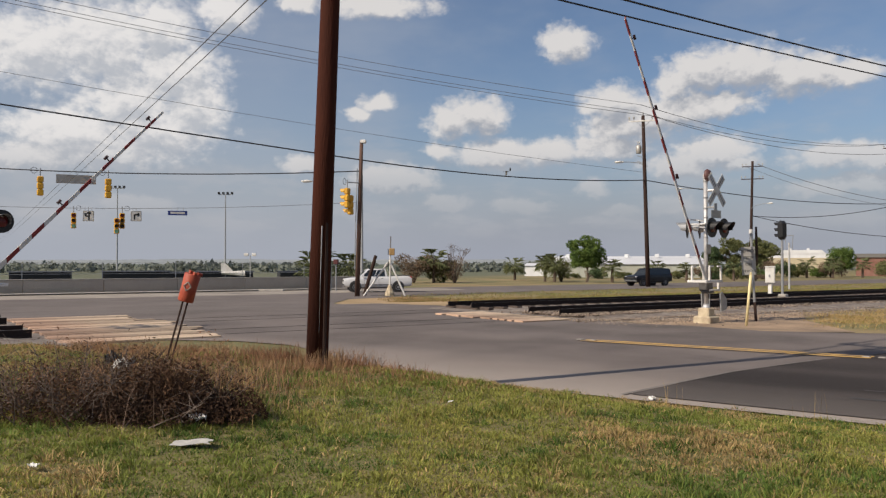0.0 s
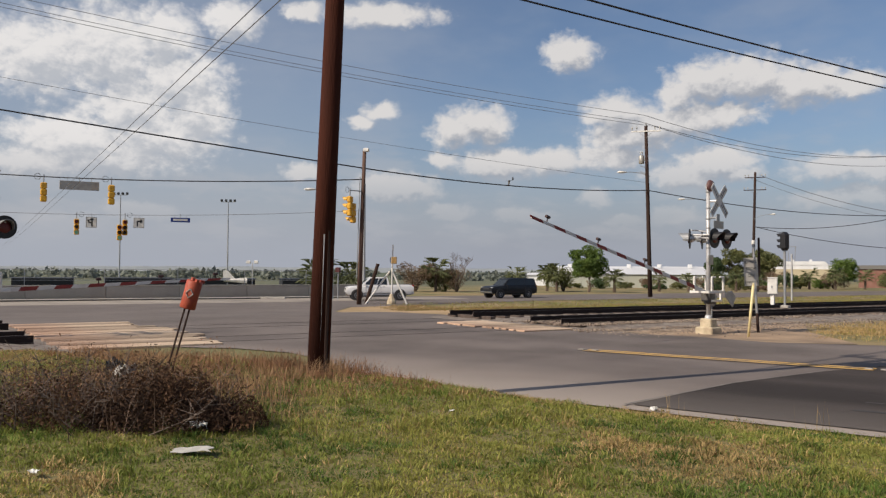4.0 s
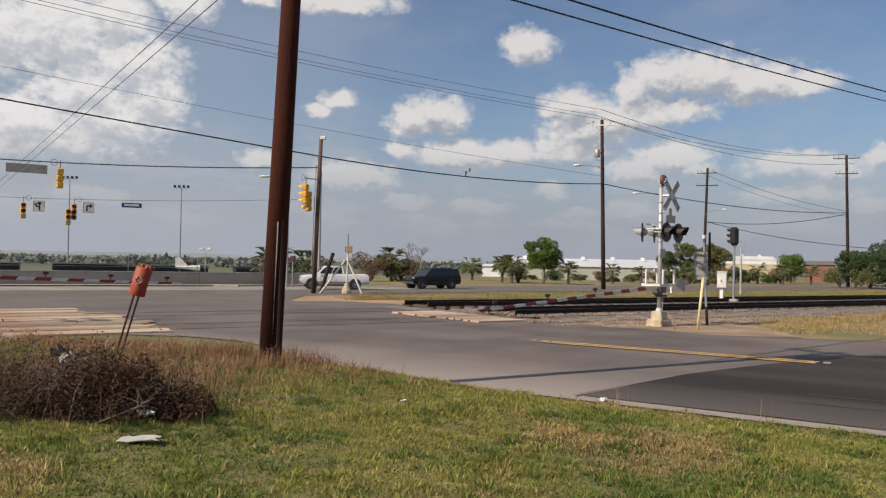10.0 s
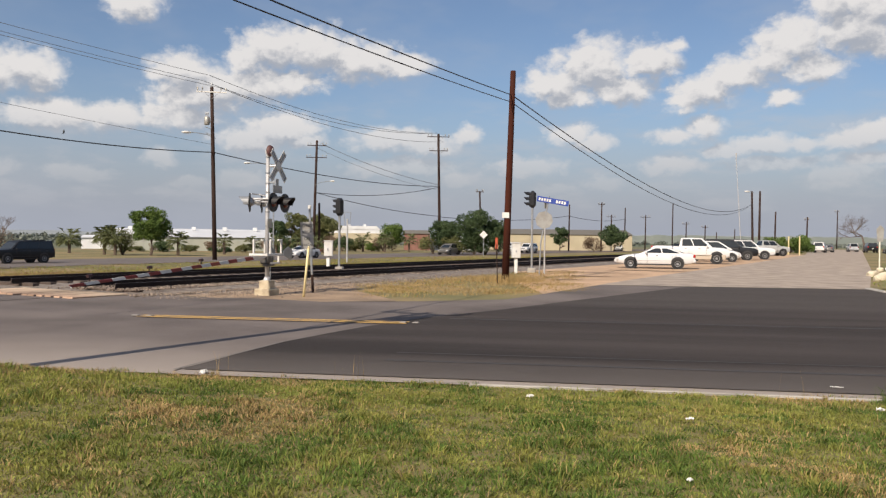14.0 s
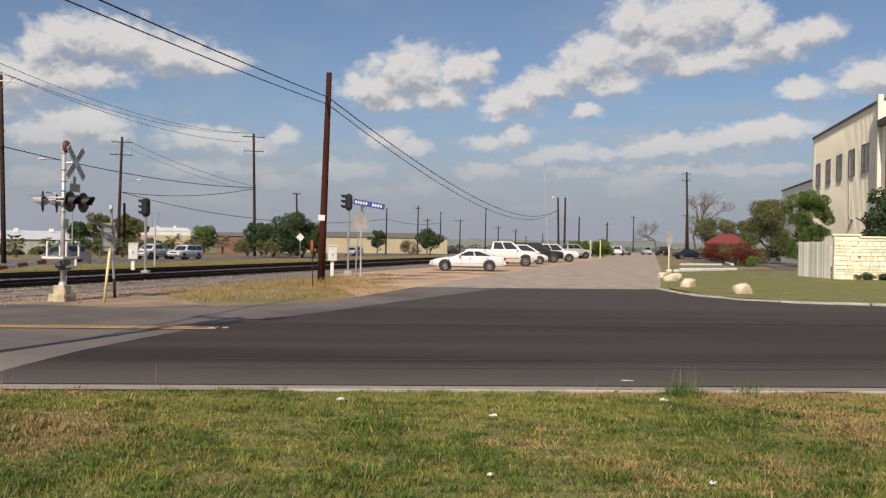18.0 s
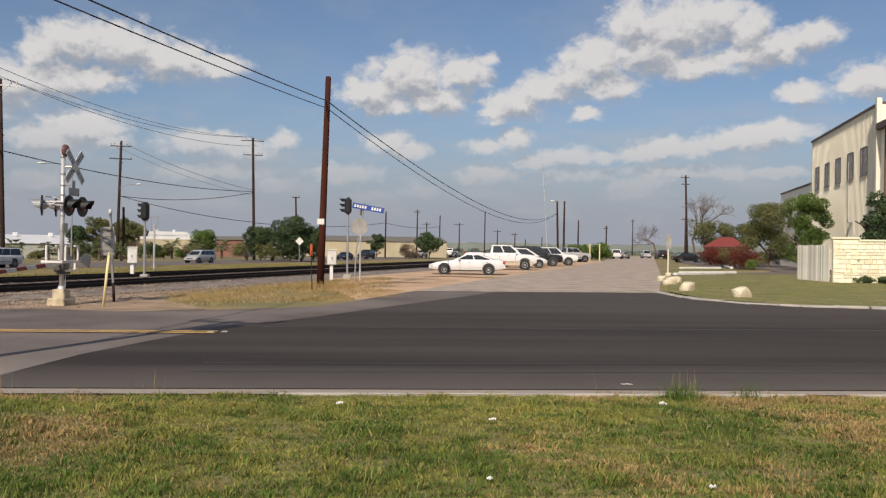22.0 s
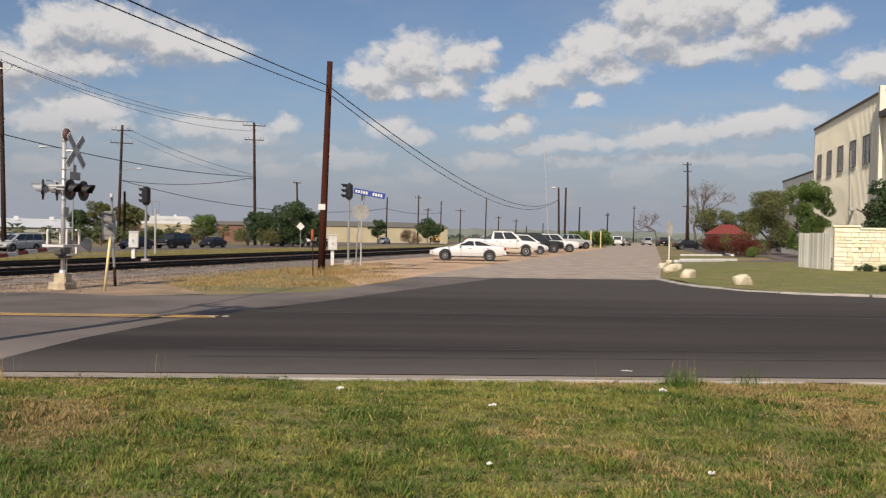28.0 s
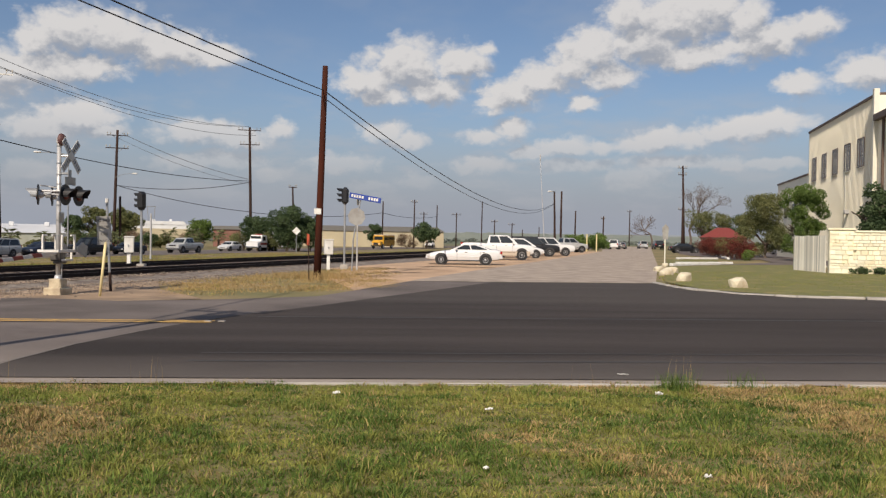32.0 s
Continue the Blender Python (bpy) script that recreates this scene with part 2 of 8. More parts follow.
def tube(bm, pts, r, n=5, r1=None):
    """A round bar along a chain of points."""
    pts = [Vector(p) for p in pts]
    rings = []
    for i, p in enumerate(pts):
        d = (pts[min(i + 1, len(pts) - 1)] - pts[max(i - 1, 0)]).normalized()
        q = d.to_track_quat("Z", "Y")
        rr = r if r1 is None else r + (r1 - r) * i / (len(pts) - 1)
        rings.append([bm.verts.new(p + q @ Vector((rr * math.cos(2 * math.pi * k / n), rr * math.sin(2 * math.pi * k / n), 0))) for k in range(n)])
    for a, b in zip(rings, rings[1:]):
        for k in range(n):
            bm.faces.new((a[k], a[(k + 1) % n], b[(k + 1) % n], b[k]))
    bm.faces.new(rings[0][::-1])
    bm.faces.new(rings[-1])
    return bm


def lathe(bm, prof, n=16, m=None):
    """A turned form about z from (radius, height) pairs."""
    rings = []
    for r, z in prof:
        ring = []
        for k in range(n):
            p = Vector((r * math.cos(2 * math.pi * k / n), r * math.sin(2 * math.pi * k / n), z))
            ring.append(bm.verts.new(m @ p if m else p))
        rings.append(ring)
    for a, b in zip(rings, rings[1:]):
        for k in range(n):
            bm.faces.new((a[k], a[(k + 1) % n], b[(k + 1) % n], b[k]))
    bm.faces.new(rings[0][::-1])
    bm.faces.new(rings[-1])
    return bm


def slab(bm, pts, t, m=None):
    """A plate of thickness t from an outline in xz; it grows along +y."""
    front = [bm.verts.new((m or Matrix()) @ Vector((x, 0, z))) for x, z in pts]
    back = [bm.verts.new((m or Matrix()) @ Vector((x, t, z))) for x, z in pts]
    bm.faces.new(front)
    bm.faces.new(back[::-1])
    for i in range(len(pts)):
        j = (i + 1) % len(pts)
        bm.faces.new((front[j], front[i], back[i], back[j]))
    bmesh.ops.recalc_face_normals(bm, faces=bm.faces)
    return bm


def mesh(name, bm, material, smooth=False):
    bmesh.ops.recalc_face_normals(bm, faces=bm.faces)
    me = bpy.data.meshes.new(name)
    bm.to_mesh(me)
    bm.free()
    me.materials.append(material)
    if smooth:
        me.shade_smooth()
    return me


def part(name, bm, material, parent, label="", smooth=False):
    ob = new(name, mesh(name, bm, material, smooth))
    ob.parent = parent
    if label:
        ob["label"] = label
    return ob


def thing(name, m, label, category, group="", kind=""):
    ob = new(name)
    ob.empty_display_size = 0.2
    ob.matrix_basis = m
    return tagged(ob, label, category, group, kind)


def solo(name, bm, material, label, category, group="", kind="", smooth=False):
    return tagged(new(name, mesh(name, bm, material, smooth)), label, category, group, kind)


def B():
    return bmesh.new()


def sheet(name, outline, lift, material, label, category="road", kind="structure", step=3.0):
    """A ground covering with the given outline, laid on the ground."""
    bm = B()
    bm.faces.new([bm.verts.new((x, y, 0)) for x, y in outline])
    xs, ys = [p[0] for p in outline], [p[1] for p in outline]
    for axis, lo, hi in ((0, min(xs), max(xs)), (1, min(ys), max(ys))):
        k, st = lo, step
        while k < hi - 0.01:
            k += st if k < 90 else 25.0
            no = (1, 0, 0) if axis == 0 else (0, 1, 0)
            bmesh.ops.bisect_plane(bm, geom=bm.verts[:] + bm.edges[:] + bm.faces[:], plane_co=(k, k, 0), plane_no=no, dist=1e-4)
    bmesh.ops.triangulate(bm, faces=[f for f in bm.faces if len(f.verts) > 4])
    for v in bm.verts:
        v.co.z = zg(v.co.x, v.co.y) + lift
    for f in bm.faces:
        f.normal_update()
        if f.normal.z < 0:
            f.normal_flip()
    me = bpy.data.meshes.new(name)
    bm.to_mesh(me)
    bm.free()
    me.materials.append(material)
    return tagged(new(name, me), label, category, kind=kind)


def soup(name, verts, faces, material):
    """A mesh from arrays of vertices and of triangles or quads."""
    me = bpy.data.meshes.new(name)
    k = faces.shape[1]
    me.vertices.add(len(verts))
    me.vertices.foreach_set("co", verts.astype(np.float32).ravel())
    me.loops.add(faces.size)
    me.loops.foreach_set("vertex_index", faces.astype(np.int32).ravel())
    me.polygons.add(len(faces))
    me.polygons.foreach_set("loop_start", np.arange(0, faces.size, k, dtype=np.int32))
    me.update(calc_edges=True)
    me.materials.append(material)
    return me


# ---------------------------------------------------------------- materials
def material(name, colour, rough=0.7, metal=0.0, second=None, scale=6.0, vary=0.25, bump=0.15, grain=60.0, per="", coat=0.0, low=0.35, high=0.65, stretch=(1, 1, 1), spec=0.5, spread=0.35):
    """A painted or raw surface: stains at a large scale, grain at a small one, and fine relief.
    per: 'object' or 'island' varies the brightness from piece to piece."""
    mt = bpy.data.materials.new(name)
    mt.use_nodes = True
    nt = mt.node_tree
    bsdf = nt.nodes["Principled BSDF"]
    link = nt.links.new
    tc = nt.nodes.new("ShaderNodeTexCoord")
    mp = nt.nodes.new("ShaderNodeMapping")
    mp.inputs["Scale"].default_value = stretch
    link(tc.outputs["Object"], mp.inputs[0])
    big, small = nt.nodes.new("ShaderNodeTexNoise"), nt.nodes.new("ShaderNodeTexNoise")
    for node, s, d in ((big, scale, 5.0), (small, grain, 3.0)):
        node.inputs["Scale"].default_value, node.inputs["Detail"].default_value = s, d
        link(mp.outputs[0], node.inputs["Vector"])
    rng = nt.nodes.new("ShaderNodeMapRange")
    rng.inputs[1].default_value, rng.inputs[2].default_value = low, high
    link(big.outputs[0], rng.inputs[0])
    mixc = nt.nodes.new("ShaderNodeMix")
    mixc.data_type = "RGBA"
    second = second or tuple(c * (1 - vary) for c in colour)
    mixc.inputs[6].default_value, mixc.inputs[7].default_value = (*colour, 1), (*second, 1)
    link(rng.outputs[0], mixc.inputs[0])
    hsv = nt.nodes.new("ShaderNodeHueSaturation")
    link(mixc.outputs[2], hsv.inputs["Color"])
    val = nt.nodes.new("ShaderNodeMapRange")
    val.inputs[3].default_value, val.inputs[4].default_value = 1 - vary, 1 + vary
    link(small.outputs[0], val.inputs[0])
    out = val.outputs[0]
    if per:
        src = nt.nodes.new("ShaderNodeObjectInfo").outputs["Random"] if per == "object" else nt.nodes.new("ShaderNodeNewGeometry").outputs["Random Per Island"]
        r2 = nt.nodes.new("ShaderNodeMapRange")
        r2.inputs[3].default_value, r2.inputs[4].default_value = 1 - spread, 1 + spread
        link(src, r2.inputs[0])
        mul = nt.nodes.new("ShaderNodeMath")
        mul.operation = "MULTIPLY"
        link(out, mul.inputs[0])
        link(r2.outputs[0], mul.inputs[1])
        out = mul.outputs[0]
    link(out, hsv.inputs["Value"])
    link(hsv.outputs[0], bsdf.inputs["Base Color"])
    if bump:
        bp = nt.nodes.new("ShaderNodeBump")
        bp.inputs["Strength"].default_value, bp.inputs["Distance"].default_value = bump, 0.02
        link(small.outputs[0], bp.inputs["Height"])
        link(bp.outputs[0], bsdf.inputs["Normal"])
    bsdf.inputs["Roughness"].default_value, bsdf.inputs["Metallic"].default_value = rough, metal
    bsdf.inputs["Specular IOR Level"].default_value = spec
    bsdf.inputs["Coat Weight"].default_value = coat
    bsdf.inputs["Coat Roughness"].default_value = 0.08
    return mt


def foliage(name, colour, second, rough=0.6, vary=0.3, patch=0.6, through_light=0.25, low=0.4, high=0.62):
    """Leaves and blades: one of two colours in patches, varied blade by blade, a little light passing through."""
    mt = material(name, colour, rough, second=second, scale=patch, vary=vary, bump=0, grain=3.0, per="island", low=low, high=high, spec=0.2, spread=0.28)
    nt = mt.node_tree
    bsdf, outp = nt.nodes["Principled BSDF"], nt.nodes["Material Output"]
    tr, ms = nt.nodes.new("ShaderNodeBsdfTranslucent"), nt.nodes.new("ShaderNodeMixShader")
    nt.links.new(bsdf.inputs["Base Color"].links[0].from_socket, tr.inputs[0])
    ms.inputs[0].default_value = through_light
    nt.links.new(bsdf.outputs[0], ms.inputs[1])
    nt.links.new(tr.outputs[0], ms.inputs[2])
    nt.links.new(ms.outputs[0], outp.inputs[0])
    return mt


def glow(name, colour, strength, base=(0.1, 0.1, 0.1)):
    mt = material(name, base, 0.3, bump=0, vary=0.05)
    b = mt.node_tree.nodes["Principled BSDF"]
    b.inputs["Emission Color"].default_value, b.inputs["Emission Strength"].default_value = (*colour, 1), strength
    return mt


def glass(name, tint=(0.02, 0.025, 0.03)):
    mt = material(name, tint, 0.08, vary=0.05, bump=0, coat=0.1, spec=0.5)
    return mt


M_ASPHALT_OLD = material("old_asphalt", (0.180, 0.153, 0.140), 0.9, second=(0.105, 0.089, 0.082), scale=0.35, vary=0.25, spec=0.3, bump=0.5, grain=70.0)
M_ASPHALT_NEW = material("dark_asphalt", (0.038, 0.0325, 0.0305), 0.9, second=(0.066, 0.056, 0.0525), scale=0.5, vary=0.25, spec=0.15, bump=0.5, grain=80.0, stretch=(0.12, 1.4, 1))
M_STREET = material("worn_street", (0.43, 0.355, 0.29), 0.92, second=(0.27, 0.225, 0.185), scale=1.1, vary=0.3, bump=0.5, grain=40.0)
M_CONCRETE = material("concrete", (0.42, 0.39, 0.35), 0.85, second=(0.30, 0.28, 0.25), scale=1.5, vary=0.15, bump=0.3, grain=40.0)
M_PARAPET = material("parapet_concrete", (0.42, 0.375, 0.325), 0.85, second=(0.35, 0.31, 0.27), scale=0.4, vary=0.12, bump=0.2, grain=10.0)
M_DIRT = material("tan_dirt", (0.56, 0.38, 0.245), 0.95, second=(0.40, 0.275, 0.175), scale=0.35, vary=0.3, bump=0.6, grain=12.0)
M_BALLAST = material("ballast_stone", (0.34, 0.27, 0.21), 0.9, second=(0.15, 0.115, 0.09), scale=2.0, vary=0.3, bump=0.4, grain=30.0, per="island")
M_BALLAST_BED = material("ballast_bed", (0.26, 0.225, 0.19), 0.95, second=(0.13, 0.105, 0.09), scale=3.0, vary=0.45, bump=1.0, grain=14.0)
M_RAIL = material("rusty_rail", (0.024, 0.014, 0.011), 0.85, second=(0.015, 0.010, 0.009), scale=4.0, vary=0.3, bump=0.3)
M_RAILTOP = material("worn_rail_head", (0.11, 0.085, 0.075), 0.55, metal=0.5, vary=0.15, bump=0.1)
M_SLEEPER = material("old_sleeper", (0.075, 0.055, 0.045), 0.9, vary=0.35, bump=0.5, per="object")
M_PANEL = material("crossing_plank", (0.50, 0.40, 0.29), 0.9, second=(0.38, 0.24, 0.165), scale=0.8, vary=0.3, bump=0.4, per="object", stretch=(1, 0.2, 1))
M_POLE = material("creosoted_pole", (0.066, 0.019, 0.011), 0.9, spec=0.12, second=(0.045, 0.016, 0.011), scale=1.3, vary=0.3, bump=0.6, grain=30.0, stretch=(3, 3, 0.25))
M_POLE_GREY = material("greyed_pole", (0.15, 0.095, 0.075), 0.9, spec=0.12, second=(0.075, 0.047, 0.038), scale=1.3, vary=0.3, bump=0.5, grain=30.0, stretch=(3, 3, 0.25))
M_POLE_DARK = material("weathered_pole", (0.05, 0.03, 0.024), 0.9, spec=0.15, second=(0.034, 0.022, 0.019), scale=1.3, vary=0.25, bump=0.4, stretch=(3, 3, 0.3))
M_WIRE = material("wire", (0.02, 0.02, 0.022), 0.6, vary=0.1, bump=0)
M_WIRE_LIGHT = material("aluminium_wire", (0.16, 0.165, 0.18), 0.6, vary=0.1, bump=0)
M_STEEL = material("aluminium_mast", (0.56, 0.56, 0.57), 0.45, metal=0.35, second=(0.42, 0.41, 0.40), scale=3.0, vary=0.15, bump=0.1)
M_GALV = material("galvanised_steel", (0.36, 0.37, 0.38), 0.5, metal=0.5, vary=0.15, bump=0.1)
M_WHITE = material("white_paint", (0.72, 0.71, 0.68), 0.55, second=(0.58, 0.56, 0.52), scale=2.5, vary=0.1, bump=0.1)
M_RED = material("red_sheeting", (0.24, 0.026, 0.022), 0.5, vary=0.2, bump=0.05)
M_BLACK = material("black_paint", (0.014, 0.014, 0.016), 0.5, vary=0.2, bump=0.05)
M_SIGNBACK = material("sign_back", (0.42, 0.41, 0.38), 0.5, metal=0.4, second=(0.33, 0.31, 0.28), scale=3.0, vary=0.12, bump=0.05)
M_YELLOW = material("signal_yellow", (0.66, 0.36, 0.02), 0.5, second=(0.55, 0.28, 0.02), scale=4.0, vary=0.12, bump=0.05)
M_POST_YELLOW = material("pale_yellow_post", (0.76, 0.64, 0.34), 0.6, vary=0.15, bump=0.1)
M_LINE = material("yellow_line_paint", (0.50, 0.31, 0.09), 0.85, second=(0.21, 0.165, 0.115), scale=3.0, vary=0.3, bump=0.3, low=0.42, high=0.75)
M_PALE = material("pale_mark", (0.34, 0.31, 0.28), 0.9, vary=0.25, bump=0.3)
M_CREAMPAD = material("cream_concrete", (0.55, 0.47, 0.33), 0.8, second=(0.36, 0.29, 0.2), scale=5.0, vary=0.15, bump=0.2)
M_REDLENS = glow("red_lens", (1.0, 0.02, 0.03), 0.0, (0.10, 0.006, 0.008))

# ---------------------------------------------------------------- ground, roads, tracks
def banded(mt, bands):
    """Lets a material pass into another tone along the plan: axis, from, to, tone, amount."""
    nt = mt.node_tree
    bsdf = nt.nodes["Principled BSDF"]
    col = bsdf.inputs["Base Color"].links[0].from_socket
    tc = nt.nodes.new("ShaderNodeTexCoord")
    wob = nt.nodes.new("ShaderNodeTexNoise")
    wob.inputs["Scale"].default_value, wob.inputs["Detail"].default_value = 0.7, 4.0
    nt.links.new(tc.outputs["Object"], wob.inputs["Vector"])
    off = nt.nodes.new("ShaderNodeVectorMath")
    off.operation = "MULTIPLY_ADD"
    nt.links.new(wob.outputs[1], off.inputs[0])
    off.inputs[1].default_value, off.inputs[2].default_value = (0.8, 0.8, 0), (-0.4, -0.4, 0)
    add = nt.nodes.new("ShaderNodeVectorMath")
    nt.links.new(off.outputs[0], add.inputs[0])
    nt.links.new(tc.outputs["Object"], add.inputs[1])
    sep = nt.nodes.new("ShaderNodeSeparateXYZ")
    nt.links.new(add.outputs[0], sep.inputs[0])
    for axis, lo, hi, tone, amount in bands:
        rng = nt.nodes.new("ShaderNodeMapRange")
        nt.links.new(sep.outputs[axis], rng.inputs[0])
        rng.inputs[1].default_value, rng.inputs[2].default_value, rng.inputs[4].default_value = lo, hi, amount
        mx = nt.nodes.new("ShaderNodeMix")
        mx.data_type = "RGBA"
        nt.links.new(rng.outputs[0], mx.inputs[0])
        nt.links.new(col, mx.inputs[6])
        mx.inputs[7].default_value = (*tone, 1)
        col = mx.outputs[2]
    nt.links.new(col, bsdf.inputs["Base Color"])
    return mt


def ground_material():
    mt = material("meadow", (0.255, 0.19, 0.088), 0.95, second=(0.145, 0.14, 0.054), scale=0.16, vary=0.3, bump=0.8, grain=6.0, low=0.42, high=0.6)
    # mown verge this side of the road is greener; far off the land is dull green
    return banded(mt, ((1, 9.7, 8.6, (0.175, 0.15, 0.06), 0.95), (1, 230.0, 420.0, (0.09, 0.12, 0.07), 0.9), (0, -78.0, -100.0, (0.09, 0.11, 0.07), 0.8)))


def ground():
    def lines(lo, hi, step):
        inner = list(np.arange(lo, hi + 0.1, step))
        return [-4200, -2200, -1200, -700, -400, -250] + [x for x in (-180.0, -140.0) if x < lo] + inner + [x for x in (180.0, 240.0) if x > hi] + [330, 500, 800, 1400, 2400, 4200]
    xs, ys = lines(-110.0, 90.0, 2.0), [-4200, -2000, -800, -300, -120, -60, -40] + list(np.arange(-30.0, -1.0, 2.0)) + list(np.arange(-1.0, 11.1, 0.2)) + list(np.arange(12.0, 240.1, 2.0)) + [270, 320, 420, 600, 1000, 1800, 3000, 4200]
    xs = sorted({round(float(x), 2) for x in xs} | {round(-20.0 + 0.5 * k, 2) for k in range(61)})
    gx, gy = np.meshgrid(xs, ys)
    gz = np.vectorize(zg)(gx, gy)
    n, k = len(xs), len(ys)
    i = np.arange(k - 1)[:, None] * n + np.arange(n - 1)[None, :]
    me = soup("ground", np.stack((gx, gy, gz), -1).reshape(-1, 3), np.stack((i, i + 1, i + n + 1, i + n), -1).reshape(-1, 4), ground_material())
    tagged(new("ground", me), "flat meadow of dry and green grass to the horizon", "ground", kind="structure")


ground()

M_TAR = material("dark_tar", (0.036, 0.034, 0.034), 0.8, second=(0.062, 0.058, 0.057), scale=0.8, vary=0.2, bump=0.3, stretch=(0.15, 2, 1))
NEAR = 9.42
M_ORANGEDIRT = material("orange_brown_dirt", (0.46, 0.315, 0.175), 0.95, second=(0.30, 0.215, 0.11), scale=0.3, vary=0.35, bump=0.8, grain=10.0)
M_BROWNDIRT = material("brown_gravelly_dirt", (0.38, 0.27, 0.175), 0.95, second=(0.23, 0.165, 0.11), scale=0.8, vary=0.4, bump=0.8, grain=16.0)
# dust gathers along the near edge and along the far edge of the dark asphalt
banded(M_ASPHALT_NEW, ((1, 11.6, 9.6, (0.125, 0.11, 0.10), 0.85), (1, 20.0, 22.5, (0.09, 0.08, 0.074), 0.5)))
banded(M_ASPHALT_OLD, ((1, 12.8, 9.6, (0.36, 0.31, 0.27), 0.85), (0, -14.0, -28.0, (0.165, 0.145, 0.135), 0.5)))
FAR_LEFT = [(-1.8, 23.2), (-4.0, 21.8), (-6.4, 20.9), (-8.4, 21.5), (-10.0, 21.4), (-11.5, 22.3), (-13.5, 23.8), (-17.4, 25.5), (-22.0, 26.3), (-30.0, 31.0), (-36.7, 36.9), (-40.3, 41.9)]
sheet("road_main", [(120, NEAR), (120, 27.0), (40, 24.3), (14.9, 24.05), (12.4, 24.9), (10.5, 27.8), (10.6, 32.4), (4.1, 31.9), (1.0, 32.0), (-0.4, 27.4)] + FAR_LEFT + [sl(38.5, 45), sl(38.5, -60), (-70, 6), (-40, 14.5), (-28.5, 13.0), (-24.0, 11.3), (-20.0, 9.9), (-16.6, 10.4), (-14.5, 11.5), (-13.0, 11.6), (-11.3, 11.0), (-9.6, 9.8), (-8.4, NEAR)], 0.02, M_ASPHALT_OLD, "grey worn asphalt road over a level crossing")
sheet("road_patch", [(120, NEAR + 0.05), (120, 26.5), (40, 24.0), (14.9, 23.8), (12.3, 24.7), (10.35, 27.8), (10.45, 32.2), (4.1, 31.7), (2.6, 28.5), (0.11, 23.4), (-1.54, 19.85), (-3.0, 17.2), (-3.81, 15.08), (-4.5, 12.67), (-4.75, NEAR + 0.3)], 0.032, M_ASPHALT_NEW, "dark resurfaced asphalt lying over the older road")
sheet("road_far", [sl(38.5, -300), sl(38.5, 45), sl(38.5, 900), sl(53.5, 900), sl(53.5, -300)], 0.025, M_ASPHALT_OLD, "two-lane asphalt road beyond the tracks")
sheet("road_side", [(1.0, 32.0), (4.1, 31.9), (10.6, 32.4), (18.6, 56.5), (43.4, 134.8), (80, 250), (66, 250), (33.0, 127.0), (17.6, 80.6), (7.9, 52.4), (3.2, 38.9), (1.4, 33.3)], 0.03, M_STREET, "pale worn street with gravelly edges")
sheet("dirt_lot", [(-1.6, 30.0), (-0.9, 26.0), (-0.3, 28.0), (1.4, 33.3), (3.2, 38.9), (7.9, 52.4), (17.6, 80.6), (33, 127), (30, 127), (9.0, 82), (0.6, 62.0), (-3.0, 52.0), (-4.0, 46.0), (-2.0, 41.0), (-2.4, 34.0)], 0.016, M_DIRT, "bare tan dirt beside the street", "dirt")
sheet("road_far_lane", [sl(44.4, -300), sl(43.6, 20), sl(45.0, 42), sl(51.5, 42), sl(51.5, -300)], 0.03, material("pale_concrete_lane", (0.33, 0.29, 0.245), 0.9, second=(0.24, 0.21, 0.18), scale=0.4, vary=0.2, bump=0.3, grain=20.0, stretch=(0.3, 1, 1)), "pale dusty concrete lane beyond the tracks")
solo("median_kerb", bx(B(), (-57.1, 49.95, -0.70), (2.2, 0.5, 0.2), 37, 0.04), M_CONCRETE, "short pale concrete median kerb", "kerb", kind="structure")
sheet("dirt_corner", [(-13.5, 24.0), (-17.4, 25.7), (-22.0, 26.5), (-30.0, 31.2), (-36.7, 37.1), (-40.3, 42.1), (-41.5, 46.0), (-38.5, 48.0), (-34.0, 43.0), (-27.0, 37.0), (-19.5, 31.5), (-14.0, 28.5)], 0.012, M_ORANGEDIRT, "bare orange-brown dirt at the far road edge", "dirt")
sheet("mast_dirt", [(-12.6, 22.9), (-9.6, 21.5), (-8.4, 21.55), (-6.4, 20.95), (-4.6, 21.9), (-5.4, 23.4), (-6.6, 25.5), (-8.0, 30.5), (-8.8, 31.5)], 0.012, M_BROWNDIRT, "bare brown gravelly dirt round a signal mast", "dirt")
sheet("sidewalk_far", [sl(51.6, -60), sl(51.6, 34), sl(53.4, 34), sl(53.4, -60)], 0.14, M_CONCRETE, "pale concrete pavement along a parapet", "pavement")


def mud(x, y, w, d, rz, seed):
    """A dark damp patch with a ragged outline on the dirt."""
    rnd = random.Random(seed)
    pts = []
    for k in range(14):
        a = 2 * math.pi * k / 14
        p = Vector((math.cos(a) * w * rnd.uniform(0.35, 0.55), math.sin(a) * d * rnd.uniform(0.3, 0.55))) @ Matrix.Rotation(radians(-rz), 2)
        pts.append((x + p.x, y + p.y))
    sheet("mud_patch", pts, 0.036, M_MUD, "dark damp streak on tan dirt", "mud", step=9.0)


